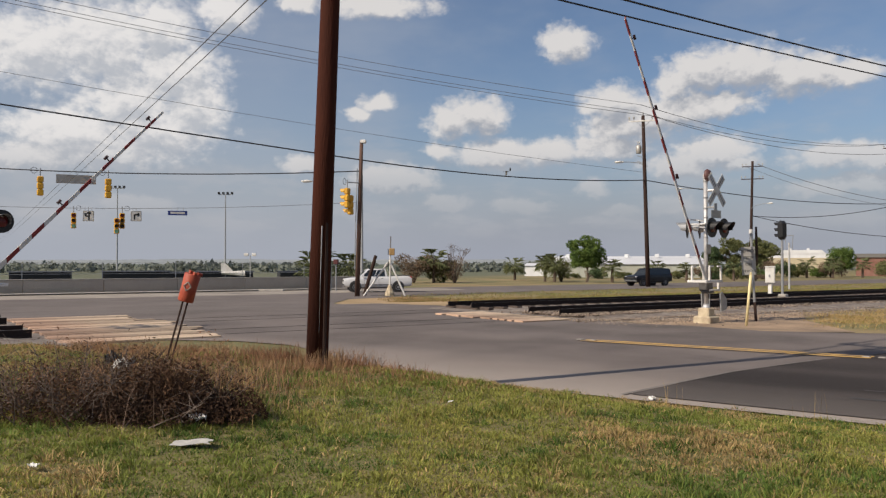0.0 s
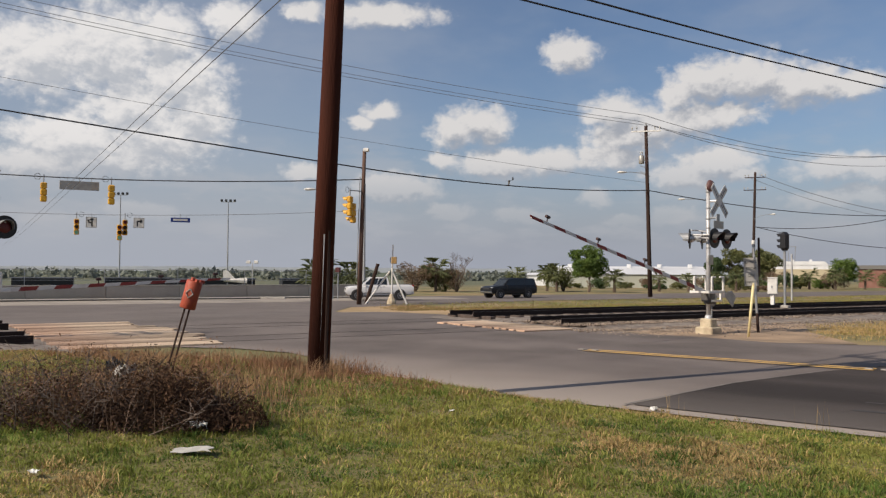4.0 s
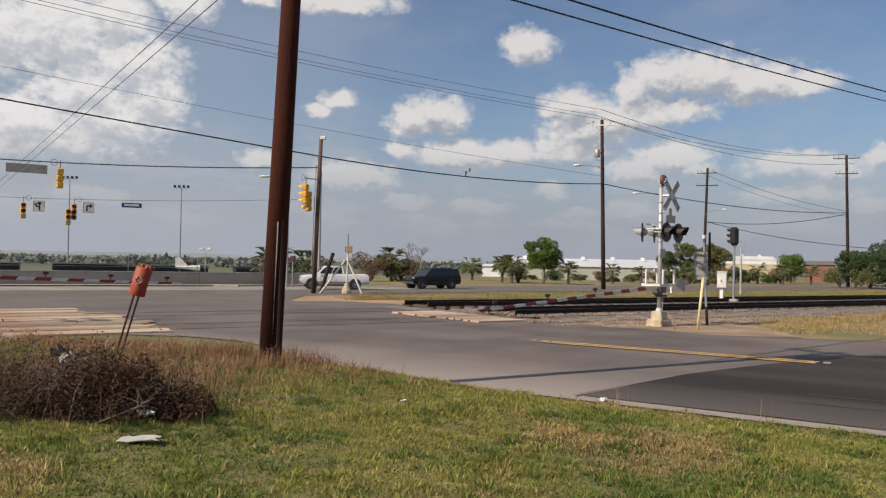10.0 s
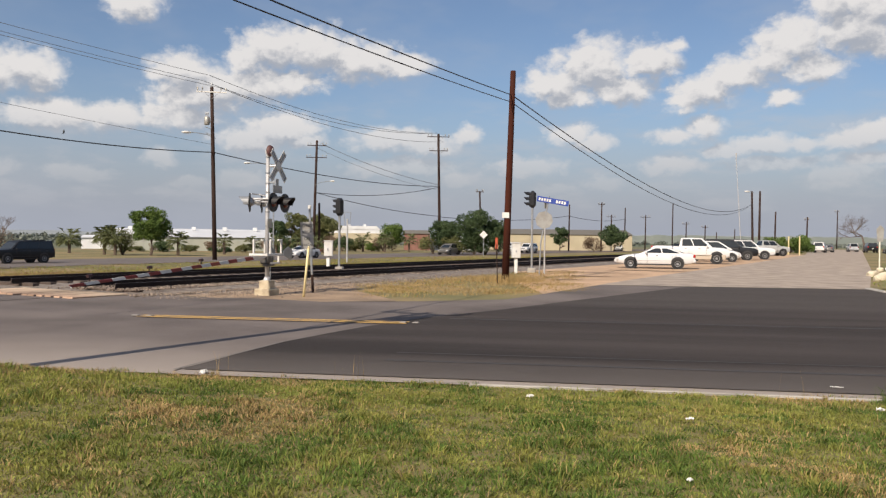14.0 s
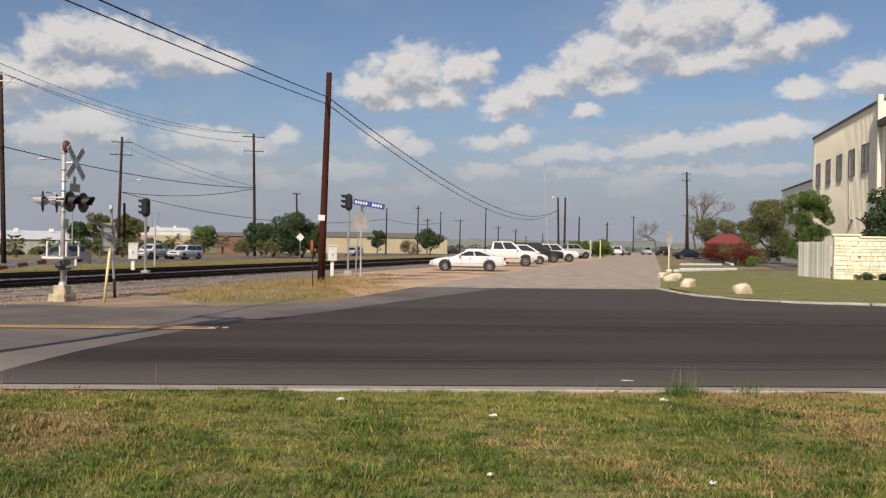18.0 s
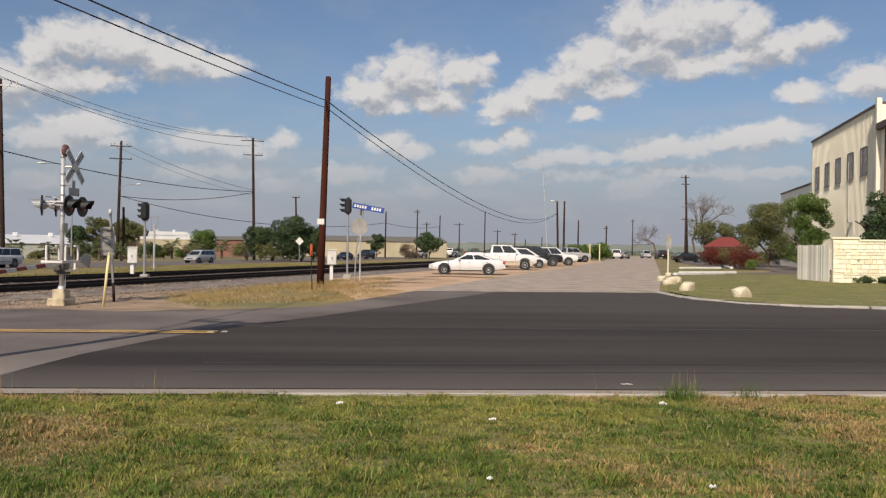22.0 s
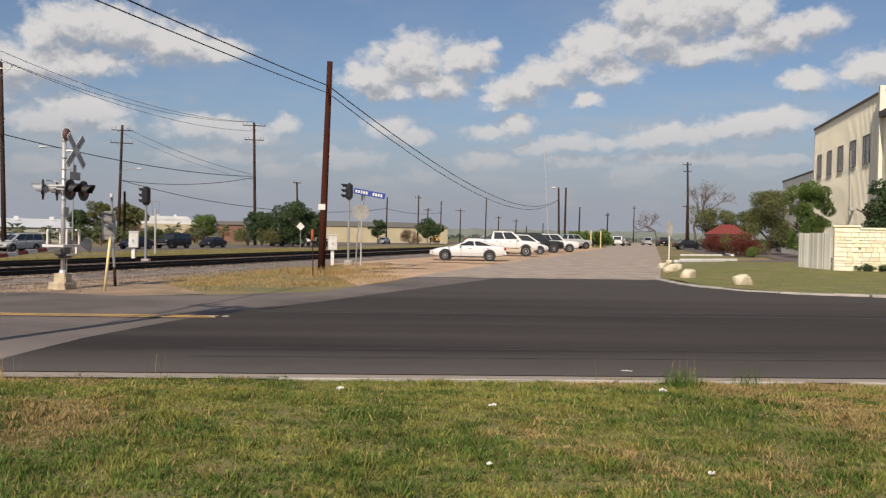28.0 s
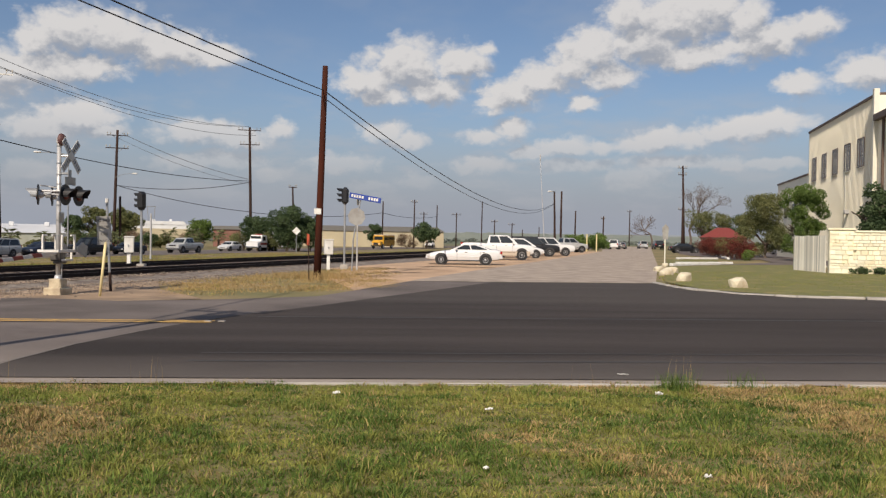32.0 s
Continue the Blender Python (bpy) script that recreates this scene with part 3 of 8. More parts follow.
M_MUD = material("dark_mud", (0.20, 0.13, 0.085), 0.9, second=(0.30, 0.205, 0.135), scale=2.5, vary=0.3, bump=0.5, grain=20.0)
for k, (x, y, w, d, rz) in enumerate(((3.2, 49.0, 3.6, 0.9, 12), (5.2, 47.6, 2.8, 0.7, 20), (1.6, 44.0, 2.6, 0.5, 8), (0.9, 39.5, 2.4, 0.5, 15), (3.0, 42.0, 1.8, 0.4, 25), (-0.2, 35.6, 1.6, 0.35, 5))):
    mud(x, y, w, d, rz, 70 + k)


def kerb():
    k = thing("kerb", Matrix(), "thin pale concrete kerb mostly buried in grass", "kerb", kind="structure")
    x = -1.2
    rnd = random.Random(5)
    while x < 40:
        w = rnd.uniform(0.5, 2.4)
        part("kerb_stone", bx(B(), (x + w / 2, NEAR + 0.02 + rnd.uniform(-0.012, 0.012), 0.005), (w - 0.02, 0.045, 0.05), rnd.uniform(-0.4, 0.4), 0.01), M_CONCRETE, k)
        x += w + rnd.choice((0.02, 0.5, 0.9, 1.6))


kerb()
M_SEAM = material("dusty_seam", (0.20, 0.18, 0.165), 0.9, vary=0.25, bump=0.3)
sheet("road_seam", [(-4.84, NEAR + 0.2), (-4.79, NEAR + 0.2), (-4.44, 12.6), (-3.78, 15.2), (-3.81, 15.2), (-4.49, 12.6)], 0.037, M_SEAM, "pale crack along the edge of a road patch", "road seam")
for y0, h in ((10.95, 0.16), (11.75, 0.1), (17.0, 0.22)):
    sheet("tyre_track", [(-2.5, y0), (20.0, y0 + 0.35), (60.0, y0 + 0.4), (60.0, y0 + 0.4 + h), (20.0, y0 + 0.35 + h), (-2.5, y0 + h * 0.6)], 0.036, M_TAR, "dark worn wheel track on asphalt", "wheel track")


def lines():
    bm = B()
    for dy in (-0.13, 0.13):
        bx(bm, (-5.9, 15.94 + dy, 0.043), (5.5, 0.11, 0.006))
    solo("centre_line", bm, M_LINE, "worn double yellow line painted on asphalt", "road marking", kind="structure")
    bm = B()
    for x in (-8.75, -8.45, -3.25, -3.0):
        bx(bm, (x, 15.95, 0.046), (0.12, 0.14, 0.02), bev=0.005)
    solo("reflector_studs", bm, M_PALE, "small pale reflector studs at the line ends", "road stud", kind="structure")


lines()


def tracks():
    rnd = random.Random(3)
    for k, s0 in enumerate((0.0, 4.55)):
        bed = B()
        for stops in ([-60 + 4 * i for i in range(15)] + [-2.0, -1.0, 0.0, 0.9], [13.3, 14.2, 15.2, 16.4] + [20 + 4 * i for i in range(46)]):
            rows = []
            for l in stops:
                q = min(1.0, max(0.04, (l - 13.3) / 2.6 if l > 8 else (0.9 - l) / 2.6))
                rows.append([bed.verts.new((*sl(s, l), zg(*sl(s, l)) + h)) for s, h in ((s0 - 1.9, 0.004), (s0 - 0.75, 0.14 * q), (s0 + 2.2, 0.14 * q), (s0 + 3.2, 0.004))])
            for a, b in zip(rows, rows[1:]):
                for i in range(3):
                    bed.faces.new((a[i], a[i + 1], b[i + 1], b[i]))
        solo(f"ballast_bed_{k + 1}", bed, M_BALLAST_BED, "low bed of brown ballast stone under a track", "ballast", kind="structure")
        track = thing("railway_track", Matrix(), "rusty steel rails on dark wooden sleepers in ballast", "railway track", "tracks over the road")
        for side in (0.0, 1.435):
            for l0, l1 in ((-60, -0.2), (-0.2, 14.0), (14.0, 200)):
                over = l0 == -0.2
                base = -0.143 if over else 0.13
                bm, top = B(), B()
                for q, (w, z0, z1) in enumerate(((0.14, base, base + 0.025), (0.022, base + 0.025, base + 0.12), (0.07, base + 0.12, base + 0.165))):
                    a, b = sl(s0 + side, l0), sl(s0 + side, l1)
                    for tgt, zz0, zz1, ww in ((bm, z0, z1, w),) + (((top, z1, z1 + 0.004, 0.055),) if q == 2 else ()):
                        vs = []
                        for (px, py) in (a, b):
                            for ds, z in ((-ww / 2, zz0), (ww / 2, zz0), (ww / 2, zz1), (-ww / 2, zz1)):
                                vs.append(tgt.verts.new((px + ACROSS.x * ds, py + ACROSS.y * ds, z)))
                        for i in range(4):
                            tgt.faces.new((vs[i], vs[(i + 1) % 4], vs[4 + (i + 1) % 4], vs[4 + i]))
                        tgt.faces.new(vs[:4])
                        tgt.faces.new(vs[4:][::-1])
                part("rail", bm, M_RAIL, track)
                part("rail_head", top, M_RAILTOP, track, "worn bright rail head")
        sm = mesh("sleeper", bx(B(), (0, 0, 0), (2.6, 0.22, 0.12), bev=0.012), M_SLEEPER)
        for l in list(np.arange(-12, -0.3, 0.62)) + list(np.arange(14.4, 80, 0.62)):
            o = new("sleeper", sm)
            o.parent = track
            x, y = sl(s0 + 0.72, l)
            o.matrix_basis = pose(x, y, 0.10 + rnd.uniform(-0.01, 0.01), 0, 0, math.degrees(math.atan2(ACROSS.y, ACROSS.x)) + rnd.uniform(-1.5, 1.5))
        crossing = thing("level_crossing", Matrix(), "weathered tan timber planks between the rails", "crossing", "level crossings")
        for s, w in ((-0.62, 0.42), (-0.19, 0.26), (0.24, 0.28), (0.55, 0.28), (0.86, 0.28), (1.18, 0.26), (1.64, 0.28), (2.05, 0.42), (2.50, 0.42), (2.95, 0.42), (3.40, 0.40)):
            for l0, l1 in ((0.1 + rnd.uniform(0, 0.15), 3.5 + rnd.uniform(-0.5, 0.5)), (12.0 + rnd.uniform(-0.08, 0.08), 13.75))[:2 - k]:
                a, b = sl(s0 + s, l0), sl(s0 + s, l1)
                o = part("plank", bx(B(), (0, 0, 0), (w - 0.03, l1 - l0, 0.08), bev=0.012), M_PANEL, crossing)
                o.matrix_basis = pose((a[0] + b[0]) / 2, (a[1] + b[1]) / 2, 0.025 + rnd.uniform(-0.006, 0.008), 0, 0, math.degrees(math.atan2(-ALONG.x, ALONG.y)))


tracks()


def stones():
    """Loose ballast stones beside the tracks and round the signal mast."""
    rnd = np.random.RandomState(8)
    n = 7000
    s, l = rnd.uniform(-2.6, 2.0, n) - rnd.gamma(1.0, 0.45, n), 13.2 + rnd.gamma(1.6, 5.0, n)
    x = RAIL0[0] + ALONG.x * l + ACROSS.x * s
    y = RAIL0[1] + ALONG.y * l + ACROSS.y * s
    z = np.where(s > -1.0, 0.15, np.where(s > -1.9, 0.05, 0.015))
    size = rnd.uniform(0.014, 0.036, n)
    base = np.array([(1, 0, 0), (-1, 0, 0), (0, 1, 0), (0, -1, 0), (0, 0, 1), (0, 0, -1)], float)
    tri = np.array([(0, 2, 4), (2, 1, 4), (1, 3, 4), (3, 0, 4), (2, 0, 5), (1, 2, 5), (3, 1, 5), (0, 3, 5)])
    v = base[None] * size[:, None, None] * rnd.uniform(0.6, 1.4, (n, 6, 1)) + np.stack((x, y, z), -1)[:, None]
    f = tri[None] + (np.arange(n) * 6)[:, None, None]
    me = soup("ballast_stones", v.reshape(-1, 3), f.reshape(-1, 3), M_BALLAST)
    tagged(new("ballast_stones", me), "loose brown ballast stones along the track", "stones", kind="stuff")


stones()


def parapet():
    """Low concrete wall on the far side of the far road, with a fence on it."""
    wall = thing("wall_parapet", Matrix(), "long low tan concrete wall with a wire fence", "wall", kind="structure")
    ang = math.degrees(math.atan2(ALONG.y, ALONG.x))
    l = -60.0
    while l < 33:
        x, y = sl(54.4, l + 3)
        bm = bx(B(), (0, 0, 0.56), (5.98, 0.25, 1.12), bev=0.03)
        o = part("wall_panel", bm, M_PARAPET, wall)
        o.matrix_basis = pose(x, y, -0.8, 0, 0, ang)
        o = part("wall_cap", bx(B(), (0, 0, 1.165), (5.98, 0.32, 0.09), bev=0.015), M_CONCRETE, wall)
        o.matrix_basis = pose(x, y, -0.8, 0, 0, ang)
        x, y = sl(54.9, l)
        part("fence_post", cy(B(), (x, y, -0.8), (x, y, 1.75), 0.035, n=6), M_GALV, wall)
        l += 6.0
    for z in (1.7, 0.8):
        part("fence_rail", cy(B(), (*sl(54.9, -60), z), (*sl(54.9, 33), z), 0.02, n=5), M_GALV, wall)


parapet()

# ---------------------------------------------------------------- level crossing
M_MACHINE = material("oily_machine_grey", (0.10, 0.095, 0.09), 0.6, second=(0.05, 0.045, 0.042), scale=6.0, vary=0.25, bump=0.2)
M_GREYBAR = material("worn_lettering", (0.10, 0.10, 0.105), 0.6, second=(0.3, 0.3, 0.3), scale=9.0, vary=0.3, bump=0)
M_DARKLAMP = material("dark_lamp", (0.035, 0.012, 0.012), 0.5, vary=0.1, bump=0)
def hood(bm, c, d, r):
    """A round visor open below that juts from c along d."""
    d = Vector(d).normalized()
    side = d.cross(Vector((0, 0, 1))).normalized()
    rows = []
    for k in range(13):
        a = radians(-20 + 220 * k / 12)
        o = side * math.cos(a) * r + Vector((0, 0, 1)) * math.sin(a) * r
        ln = 0.16 + 0.14 * max(math.sin(a), 0)
        rows.append([bm.verts.new(Vector(c) + o + d * q) for q in (0.0, ln)] + [bm.verts.new(Vector(c) + o * 0.96 + d * q) for q in (ln, 0.0)])
    for a, b in zip(rows, rows[1:]):
        for i in range(4):
            bm.faces.new((a[i], a[(i + 1) % 4], b[(i + 1) % 4], b[i]))
    bm.faces.new(rows[0])
    bm.faces.new(rows[-1][::-1])
    return bm


def flasher(gate, y, z, d, turn=0.0):
    """A round black backboard with a red lens and a visor, facing along d (+1 or -1 in x)."""
    x = 0.36 * d
    board = part("backboard", cy(B(), (x, y, z), (x + 0.025 * d, y, z), 0.27, n=24), M_BLACK, gate, "round black backboard of a flasher")
    board.matrix_basis = Matrix.Translation((x, y, 0)) @ Matrix.Rotation(radians(turn), 4, "Z") @ Matrix.Translation((-x, -y, 0))
    part("lens", lathe(B(), ((0.14, 0), (0.13, 0.02), (0.08, 0.035), (0.01, 0.04)), 16, Matrix.Translation((x + 0.03 * d, y, z)) @ Matrix.Rotation(radians(90 * d), 4, "Y")), M_REDLENS, board, "dark red round lens", True)
    part("visor", hood(B(), (x + 0.02 * d, y, z), (d, 0, 0), 0.165), M_GALV if d < 0 else M_BLACK, board, "half-round visor")
    part("lamp_housing", lathe(B(), ((0.10, 0), (0.10, 0.06), (0.05, 0.13), (0.03, 0.15)), 12, Matrix.Translation((x, y, z)) @ Matrix.Rotation(radians(-90 * d), 4, "Y")), M_STEEL, board)
    part("bracket", cy(B(), (x - 0.10 * d, y, z), (0, y, z + 0.02), 0.025, n=6), M_STEEL, board)


def crossing_gate(m, arm_len, label, rows, turn=0.0):
    """Signal mast with bell, crossbuck, flashers and a barrier arm that lies across local -y."""
    g = thing("crossing_gate", m, label, "crossing gate", "gates of the level crossing")
    part("foundation", bx(bx(B(), (0, 0, 0.09), (0.52, 0.52, 0.22), bev=0.03), (0, 0, 0.30), (0.34, 0.34, 0.26), bev=0.03), M_CREAMPAD, g, "cream painted concrete base")
    part("mast", cy(cy(B(), (0, 0, 0.38), (0, 0, 4.02), 0.058, 0.055, 16), (0, 0, 0.38), (0, 0, 0.52), 0.12, 0.075, 16), M_STEEL, g, "ribbed aluminium mast", True)
    for z in (1.55, 1.95, 2.35, 2.9, 3.15, 3.45, 3.9):
        part("clamp_band", cy(B(), (0, 0, z), (0, 0, z + 0.035), 0.068, n=14), M_GALV, g)
    bell = part("bell", lathe(B(), ((0.155, 0.0), (0.165, 0.03), (0.14, 0.08), (0.07, 0.12), (0.02, 0.13)), 20, Matrix.Translation((0.06, -0.04, 4.08)) @ Matrix.Rotation(radians(90), 4, "Y")), material("bell_iron", (0.13, 0.06, 0.055), 0.6, vary=0.2), g, "round dark red bell", True)
    part("bell_bracket", bx(B(), (0, -0.02, 4.06), (0.10, 0.09, 0.14), bev=0.01), M_STEEL, bell)
    buck = part("crossbuck", cy(B(), (0.0, 0.03, 3.66), (0.29, 0.06, 3.66), 0.035, n=8), M_STEEL, g, "bracket and blades of the crossbuck")
    for s in (-1, 1):
        rot = Matrix.Translation((0.30 + 0.012 * s, 0.06, 3.66)) @ Matrix.Rotation(radians(45 * s), 4, "X")
        blade = part("crossbuck_blade", bx(B(), (0, 0, 0), (0.012, 0.21, 1.12), bev=0.004, m=rot), M_WHITE, buck, "white crossbuck blade with worn dark lettering")
        for k, (a, w) in enumerate(((-0.48, 0.06), (-0.40, 0.05), (-0.32, 0.06), (-0.23, 0.05), (-0.15, 0.04), (0.15, 0.05), (0.23, 0.05), (0.32, 0.06), (0.40, 0.05), (0.48, 0.06))):
            part("lettering_bar", bx(B(), (0.0085, 0, a), (0.004, 0.11, w * 0.8), m=rot), M_GREYBAR, blade, "dark bar of worn lettering")
    plate = part("track_count_plate", bx(B(), (0.28, 0.06, 3.0), (0.012, 0.52, 0.21), bev=0.008), M_SIGNBACK, g, "small grey plate with a bracket")
    part("plate_bracket", bx(cy(B(), (0, 0.02, 3.2), (0.26, 0.06, 3.2), 0.03, n=6), (0.26, 0.06, 3.2), (0.03, 0.16, 0.2), bev=0.01), M_GALV, plate)
    arm = B()
    for yy in (-0.325, 0.325):
        cy(arm, (-0.42, yy, 2.72), (0.42, yy, 2.72), 0.026, n=8)
    cy(arm, (0, -0.36, 2.72), (0, 0.36, 2.72), 0.034, n=8)
    cy(arm, (-0.30, -0.36, 2.86), (-0.30, 0.36, 2.86), 0.018, n=6)
    cy(arm, (-0.30, 0.0, 2.86), (0.0, 0.0, 2.80), 0.018, n=6)
    part("flasher_crossarm", arm, M_STEEL, g)
    for y in (-0.325, 0.325):
        flasher(g, y, 2.62, 1)
        flasher(g, y, 2.62, -1, turn)
    part("junction_plate", bx(B(), (0.075, 0.0, 2.04), (0.03, 0.26, 0.27), bev=0.02), M_SIGNBACK, g, "grey square box on the mast")
    mech = part("gate_mechanism", bx(bx(B(), (-0.03, 0.04, 1.02), (0.26, 0.34, 0.26), bev=0.03), (0.02, 0.05, 0.86), (0.18, 0.4, 0.07), bev=0.02), M_MACHINE, g, "dark grey gate machine housing")
    part("conduit", tube(B(), [(0.07, 0.06, 0.9), (0.075, 0.05, 0.7), (0.075, 0.04, 0.36)], 0.016), M_GALV, mech)
    pivot = part("gate_arm", slab(B(), [(0.25, -0.052), (arm_len, -0.028), (arm_len, 0.028), (0.25, 0.052)], 0.028), M_WHITE, g, "white barrier arm with red bands and small lamps")
    k, x = 0, 0.75
    while x < arm_len - 0.3:
        w = 0.40
        h0, h1 = 0.0525 - 0.024 * x / arm_len, 0.0525 - 0.024 * (x + w) / arm_len
        part("red_band", slab(B(), [(x, -h0), (x + w, -h1), (x + w + 0.07, h1), (x + 0.07, h0)], 0.034, Matrix.Translation((0, -0.003, 0))), M_RED, pivot, "red slanted band")
        x += 0.80
    for fx in (0.42, 0.68, 0.93):
        lamp = cy(cy(B(), (arm_len * fx, 0.014, 0.04), (arm_len * fx, 0.014, 0.13), 0.015, n=6), (arm_len * fx - 0.06, 0.014, 0.15), (arm_len * fx + 0.06, 0.014, 0.15), 0.036, n=10)
        part("arm_lamp", lamp, M_DARKLAMP, pivot, "small dark red lamp")
    part("pivot_bar", bx(B(), (0.14, 0.015, 0.0), (0.5, 0.05, 0.09), bev=0.01), M_WHITE, pivot)
    cradle = Matrix.Translation((0, 0, 1.12)) @ Matrix.Rotation(radians(-90), 4, "Z")
    for yy in (-0.25, 0.28):
        part("cradle_bar", bx(B(), (0.08, yy, 0.04), (0.86, 0.05, 0.075), bev=0.008, m=cradle), M_WHITE, g, "white steel bar of the arm cradle")
        for x in (0.30, -0.30):
            part("cradle_upright", bx(B(), (x, yy, 0.25), (0.06, 0.05, 0.38), bev=0.008, m=cradle), M_WHITE, g)
            part("cradle_cap", bx(B(), (x * 0.72, yy, 0.45), (0.20, 0.05, 0.045), bev=0.008, m=cradle), M_WHITE, g)
    for x in (-0.34, 0.48):
        part("cradle_crossbar", bx(B(), (x, 0.015, 0.04), (0.07, 0.56, 0.06), bev=0.006, m=cradle), M_WHITE, g)
    part("cradle_foot", bx(bx(B(), (-0.1, 0.2, -0.2), (0.5, 0.05, 0.05), bev=0.006, m=cradle), (-0.3, 0.2, -0.08), (0.05, 0.05, 0.24), m=cradle), M_WHITE, g)
    for yy in (-0.27, 0.30):
        wts = slab(B(), [(-0.36, 0.0), (-0.80, -0.2), (-0.9, 0.1), (-0.65, 0.22), (-0.36, 0.12)], 0.03, Matrix.Translation((0, yy, 0)))
        part("counterweight", wts, M_GALV, pivot, "grey steel counterweight plates")
    return pivot, rows


# the arm's own x axis lies across the road; angle above the level, in degrees
def arm_rows(heading, height, angles):
    return [(t, Matrix.Translation((0, 0, height)) @ Matrix.Rotation(radians(heading), 4, "Z") @ Matrix.Rotation(radians(-a), 4, "Y")) for t, a in angles]


GATE_EAST = crossing_gate(pose(-8.57, 22.91, 0, 0, 0, -10), 7.57, "aluminium crossing signal with crossbuck, flashers and striped barrier arm", arm_rows(-90, 1.12, [(0.0, 60.1), (0.5, 53.2), (1.0, 46.7), (1.5, 40.6), (2.0, 34.5), (2.5, 28.6), (3.0, 22.8), (3.5, 17.6), (5.5, 3.6), (6.0, 0.6), (6.5, -1.3), (7.5, -3.8), (9.0, -3.7), (32.0, -3.7)]), 26.0)
GATE_WEST = crossing_gate(pose(-20.46, 9.0, 0, 0, 0, 170), 6.28, "aluminium crossing signal with a striped barrier arm beside the road", arm_rows(-90, 1.15, [(0.0, 46.1), (0.5, 39.0), (1.0, 31.7), (1.5, 24.8), (2.0, 17.6), (2.5, 10.9), (3.0, 7.4), (3.5, 5.0), (5.5, -2.0), (6.0, -2.0), (32.0, -2.0)]))


# ---------------------------------------------------------------- poles and wires
def insulators(bm, pts):
    for p in pts:
        lathe(bm, ((0.03, 0.0), (0.03, 0.16), (0.085, 0.2), (0.06, 0.27), (0.085, 0.31), (0.06, 0.38), (0.03, 0.44)), 7, Matrix.Translation(p))
    return bm


def utility_pole(base, top, r, dark, label, arms=(), transformer=0.0, heading=None, arm_m=None, shaft=None, group="utility poles"):
    m = shaft or (M_POLE_DARK if dark else M_POLE)
    p = thing("utility_pole", pose(*base), label, "utility pole", group)
    off = Vector(top) - Vector(base)
    part("shaft", tube(B(), [(0, 0, -0.05), off * 0.33, off * 0.66, off], r, 14, r * 0.72), m, p, smooth=True)
    hd = radians(heading if heading is not None else 160)
    d = Vector((math.cos(hd), math.sin(hd), 0))
    side = Vector((-d.y, d.x, 0))
    for z, half in arms:
        at = off * (z / off.z) + side * r
        arm = part("crossarm", bx(B(), (0, 0, 0), (2 * half, 0.10, 0.13), math.degrees(hd), 0.01, Matrix.Translation(at)), arm_m or (m if dark else M_SIGNBACK), p, "crossarm bolted across the pole")
        for q in (-half * 0.94, -half * 0.62, half * 0.62, half * 0.94):
            part("insulator", insulators(B(), [tuple(at + d * q + Vector((0, 0, 0.06)))]), M_SIGNBACK, arm, "small grey insulator")
        part("brace", cy(cy(B(), tuple(at + d * half * 0.5), tuple(at - Vector((0, 0, half * 0.5))), 0.018, n=5), tuple(at - d * half * 0.5), tuple(at - Vector((0, 0, half * 0.5))), 0.018, n=5), M_GALV, arm)
    if transformer:
        at = off * (transformer / off.z) + d * (r + 0.30)
        can = part("transformer", lathe(B(), ((0.25, -0.42), (0.28, -0.38), (0.28, 0.36), (0.22, 0.44), (0.05, 0.47)), 14, Matrix.Translation(at)), M_SIGNBACK, p, "grey transformer can", True)
        for q in (-0.1, 0.1):
            part("bushing", insulators(B(), [tuple(at + Vector((q, 0, 0.45)))]), M_GALV, can)
        part("bracket", bx(B(), tuple(at - d * 0.25), (0.2, 0.2, 0.3), math.degrees(hd)), M_GALV, can)
    return p


def luminaire_arm(p, z, d, length, rise=0.5):
    """A street lamp arm with a cobra head on a pole, in the pole's space."""
    d = Vector(d).normalized()
    end = d * length + Vector((0, 0, z + rise))
    arm = part("lamp_arm", tube(B(), [Vector((0, 0, z)), d * length * 0.35 + Vector((0, 0, z + rise * 0.75)), d * length * 0.75 + Vector((0, 0, z + rise)), end], 0.04), M_GALV, p, "curved steel lamp arm")
    q = Matrix.Translation(end + d * 0.3) @ d.to_track_quat("X", "Z").to_matrix().to_4x4()
    head = lathe(B(), ((0.03, -0.55), (0.15, -0.4), (0.24, 0.0), (0.22, 0.3), (0.06, 0.5)), 10, q @ Matrix.Rotation(radians(90), 4, "Y") @ Matrix.Diagonal((0.55, 1, 1, 1)))
    part("lamp_head", head, M_WHITE, arm, "pale grey cobra-head lamp", True)


big = utility_pole((-7.68, 7.2, 0.42), (-7.42, 7.38, 9.3), 0.135, False, "thick reddish brown wooden utility pole at the road edge", arms=[(8.5, 1.0)], transformer=7.7, heading=-20)
part("conduit", tube(B(), [(0.095, -0.07, -0.1), (0.115, -0.055, 0.9), (0.13, -0.045, 1.68)], 0.014, 8), M_STEEL, big, "thin grey conduit running up the pole")
part("cable_guard", tube(B(), [(0.125, -0.01, -0.1), (0.14, 0.0, 0.9), (0.15, 0.01, 1.72)], 0.03, 8), M_POLE_DARK, big, "dark cable guard up the pole")
P2 = utility_pole((-43.26, 46.08, -0.8), (-43.03, 46.29, 10.75), 0.19, False, "brown-grey wooden pole carrying traffic signals and cables", shaft=M_POLE_GREY)
part("pole_cap", bx(B(), (0.42, 0.2, 11.5), (0.42, 0.3, 0.26), 30, 0.04), M_WHITE, P2, "small white box on the pole top")
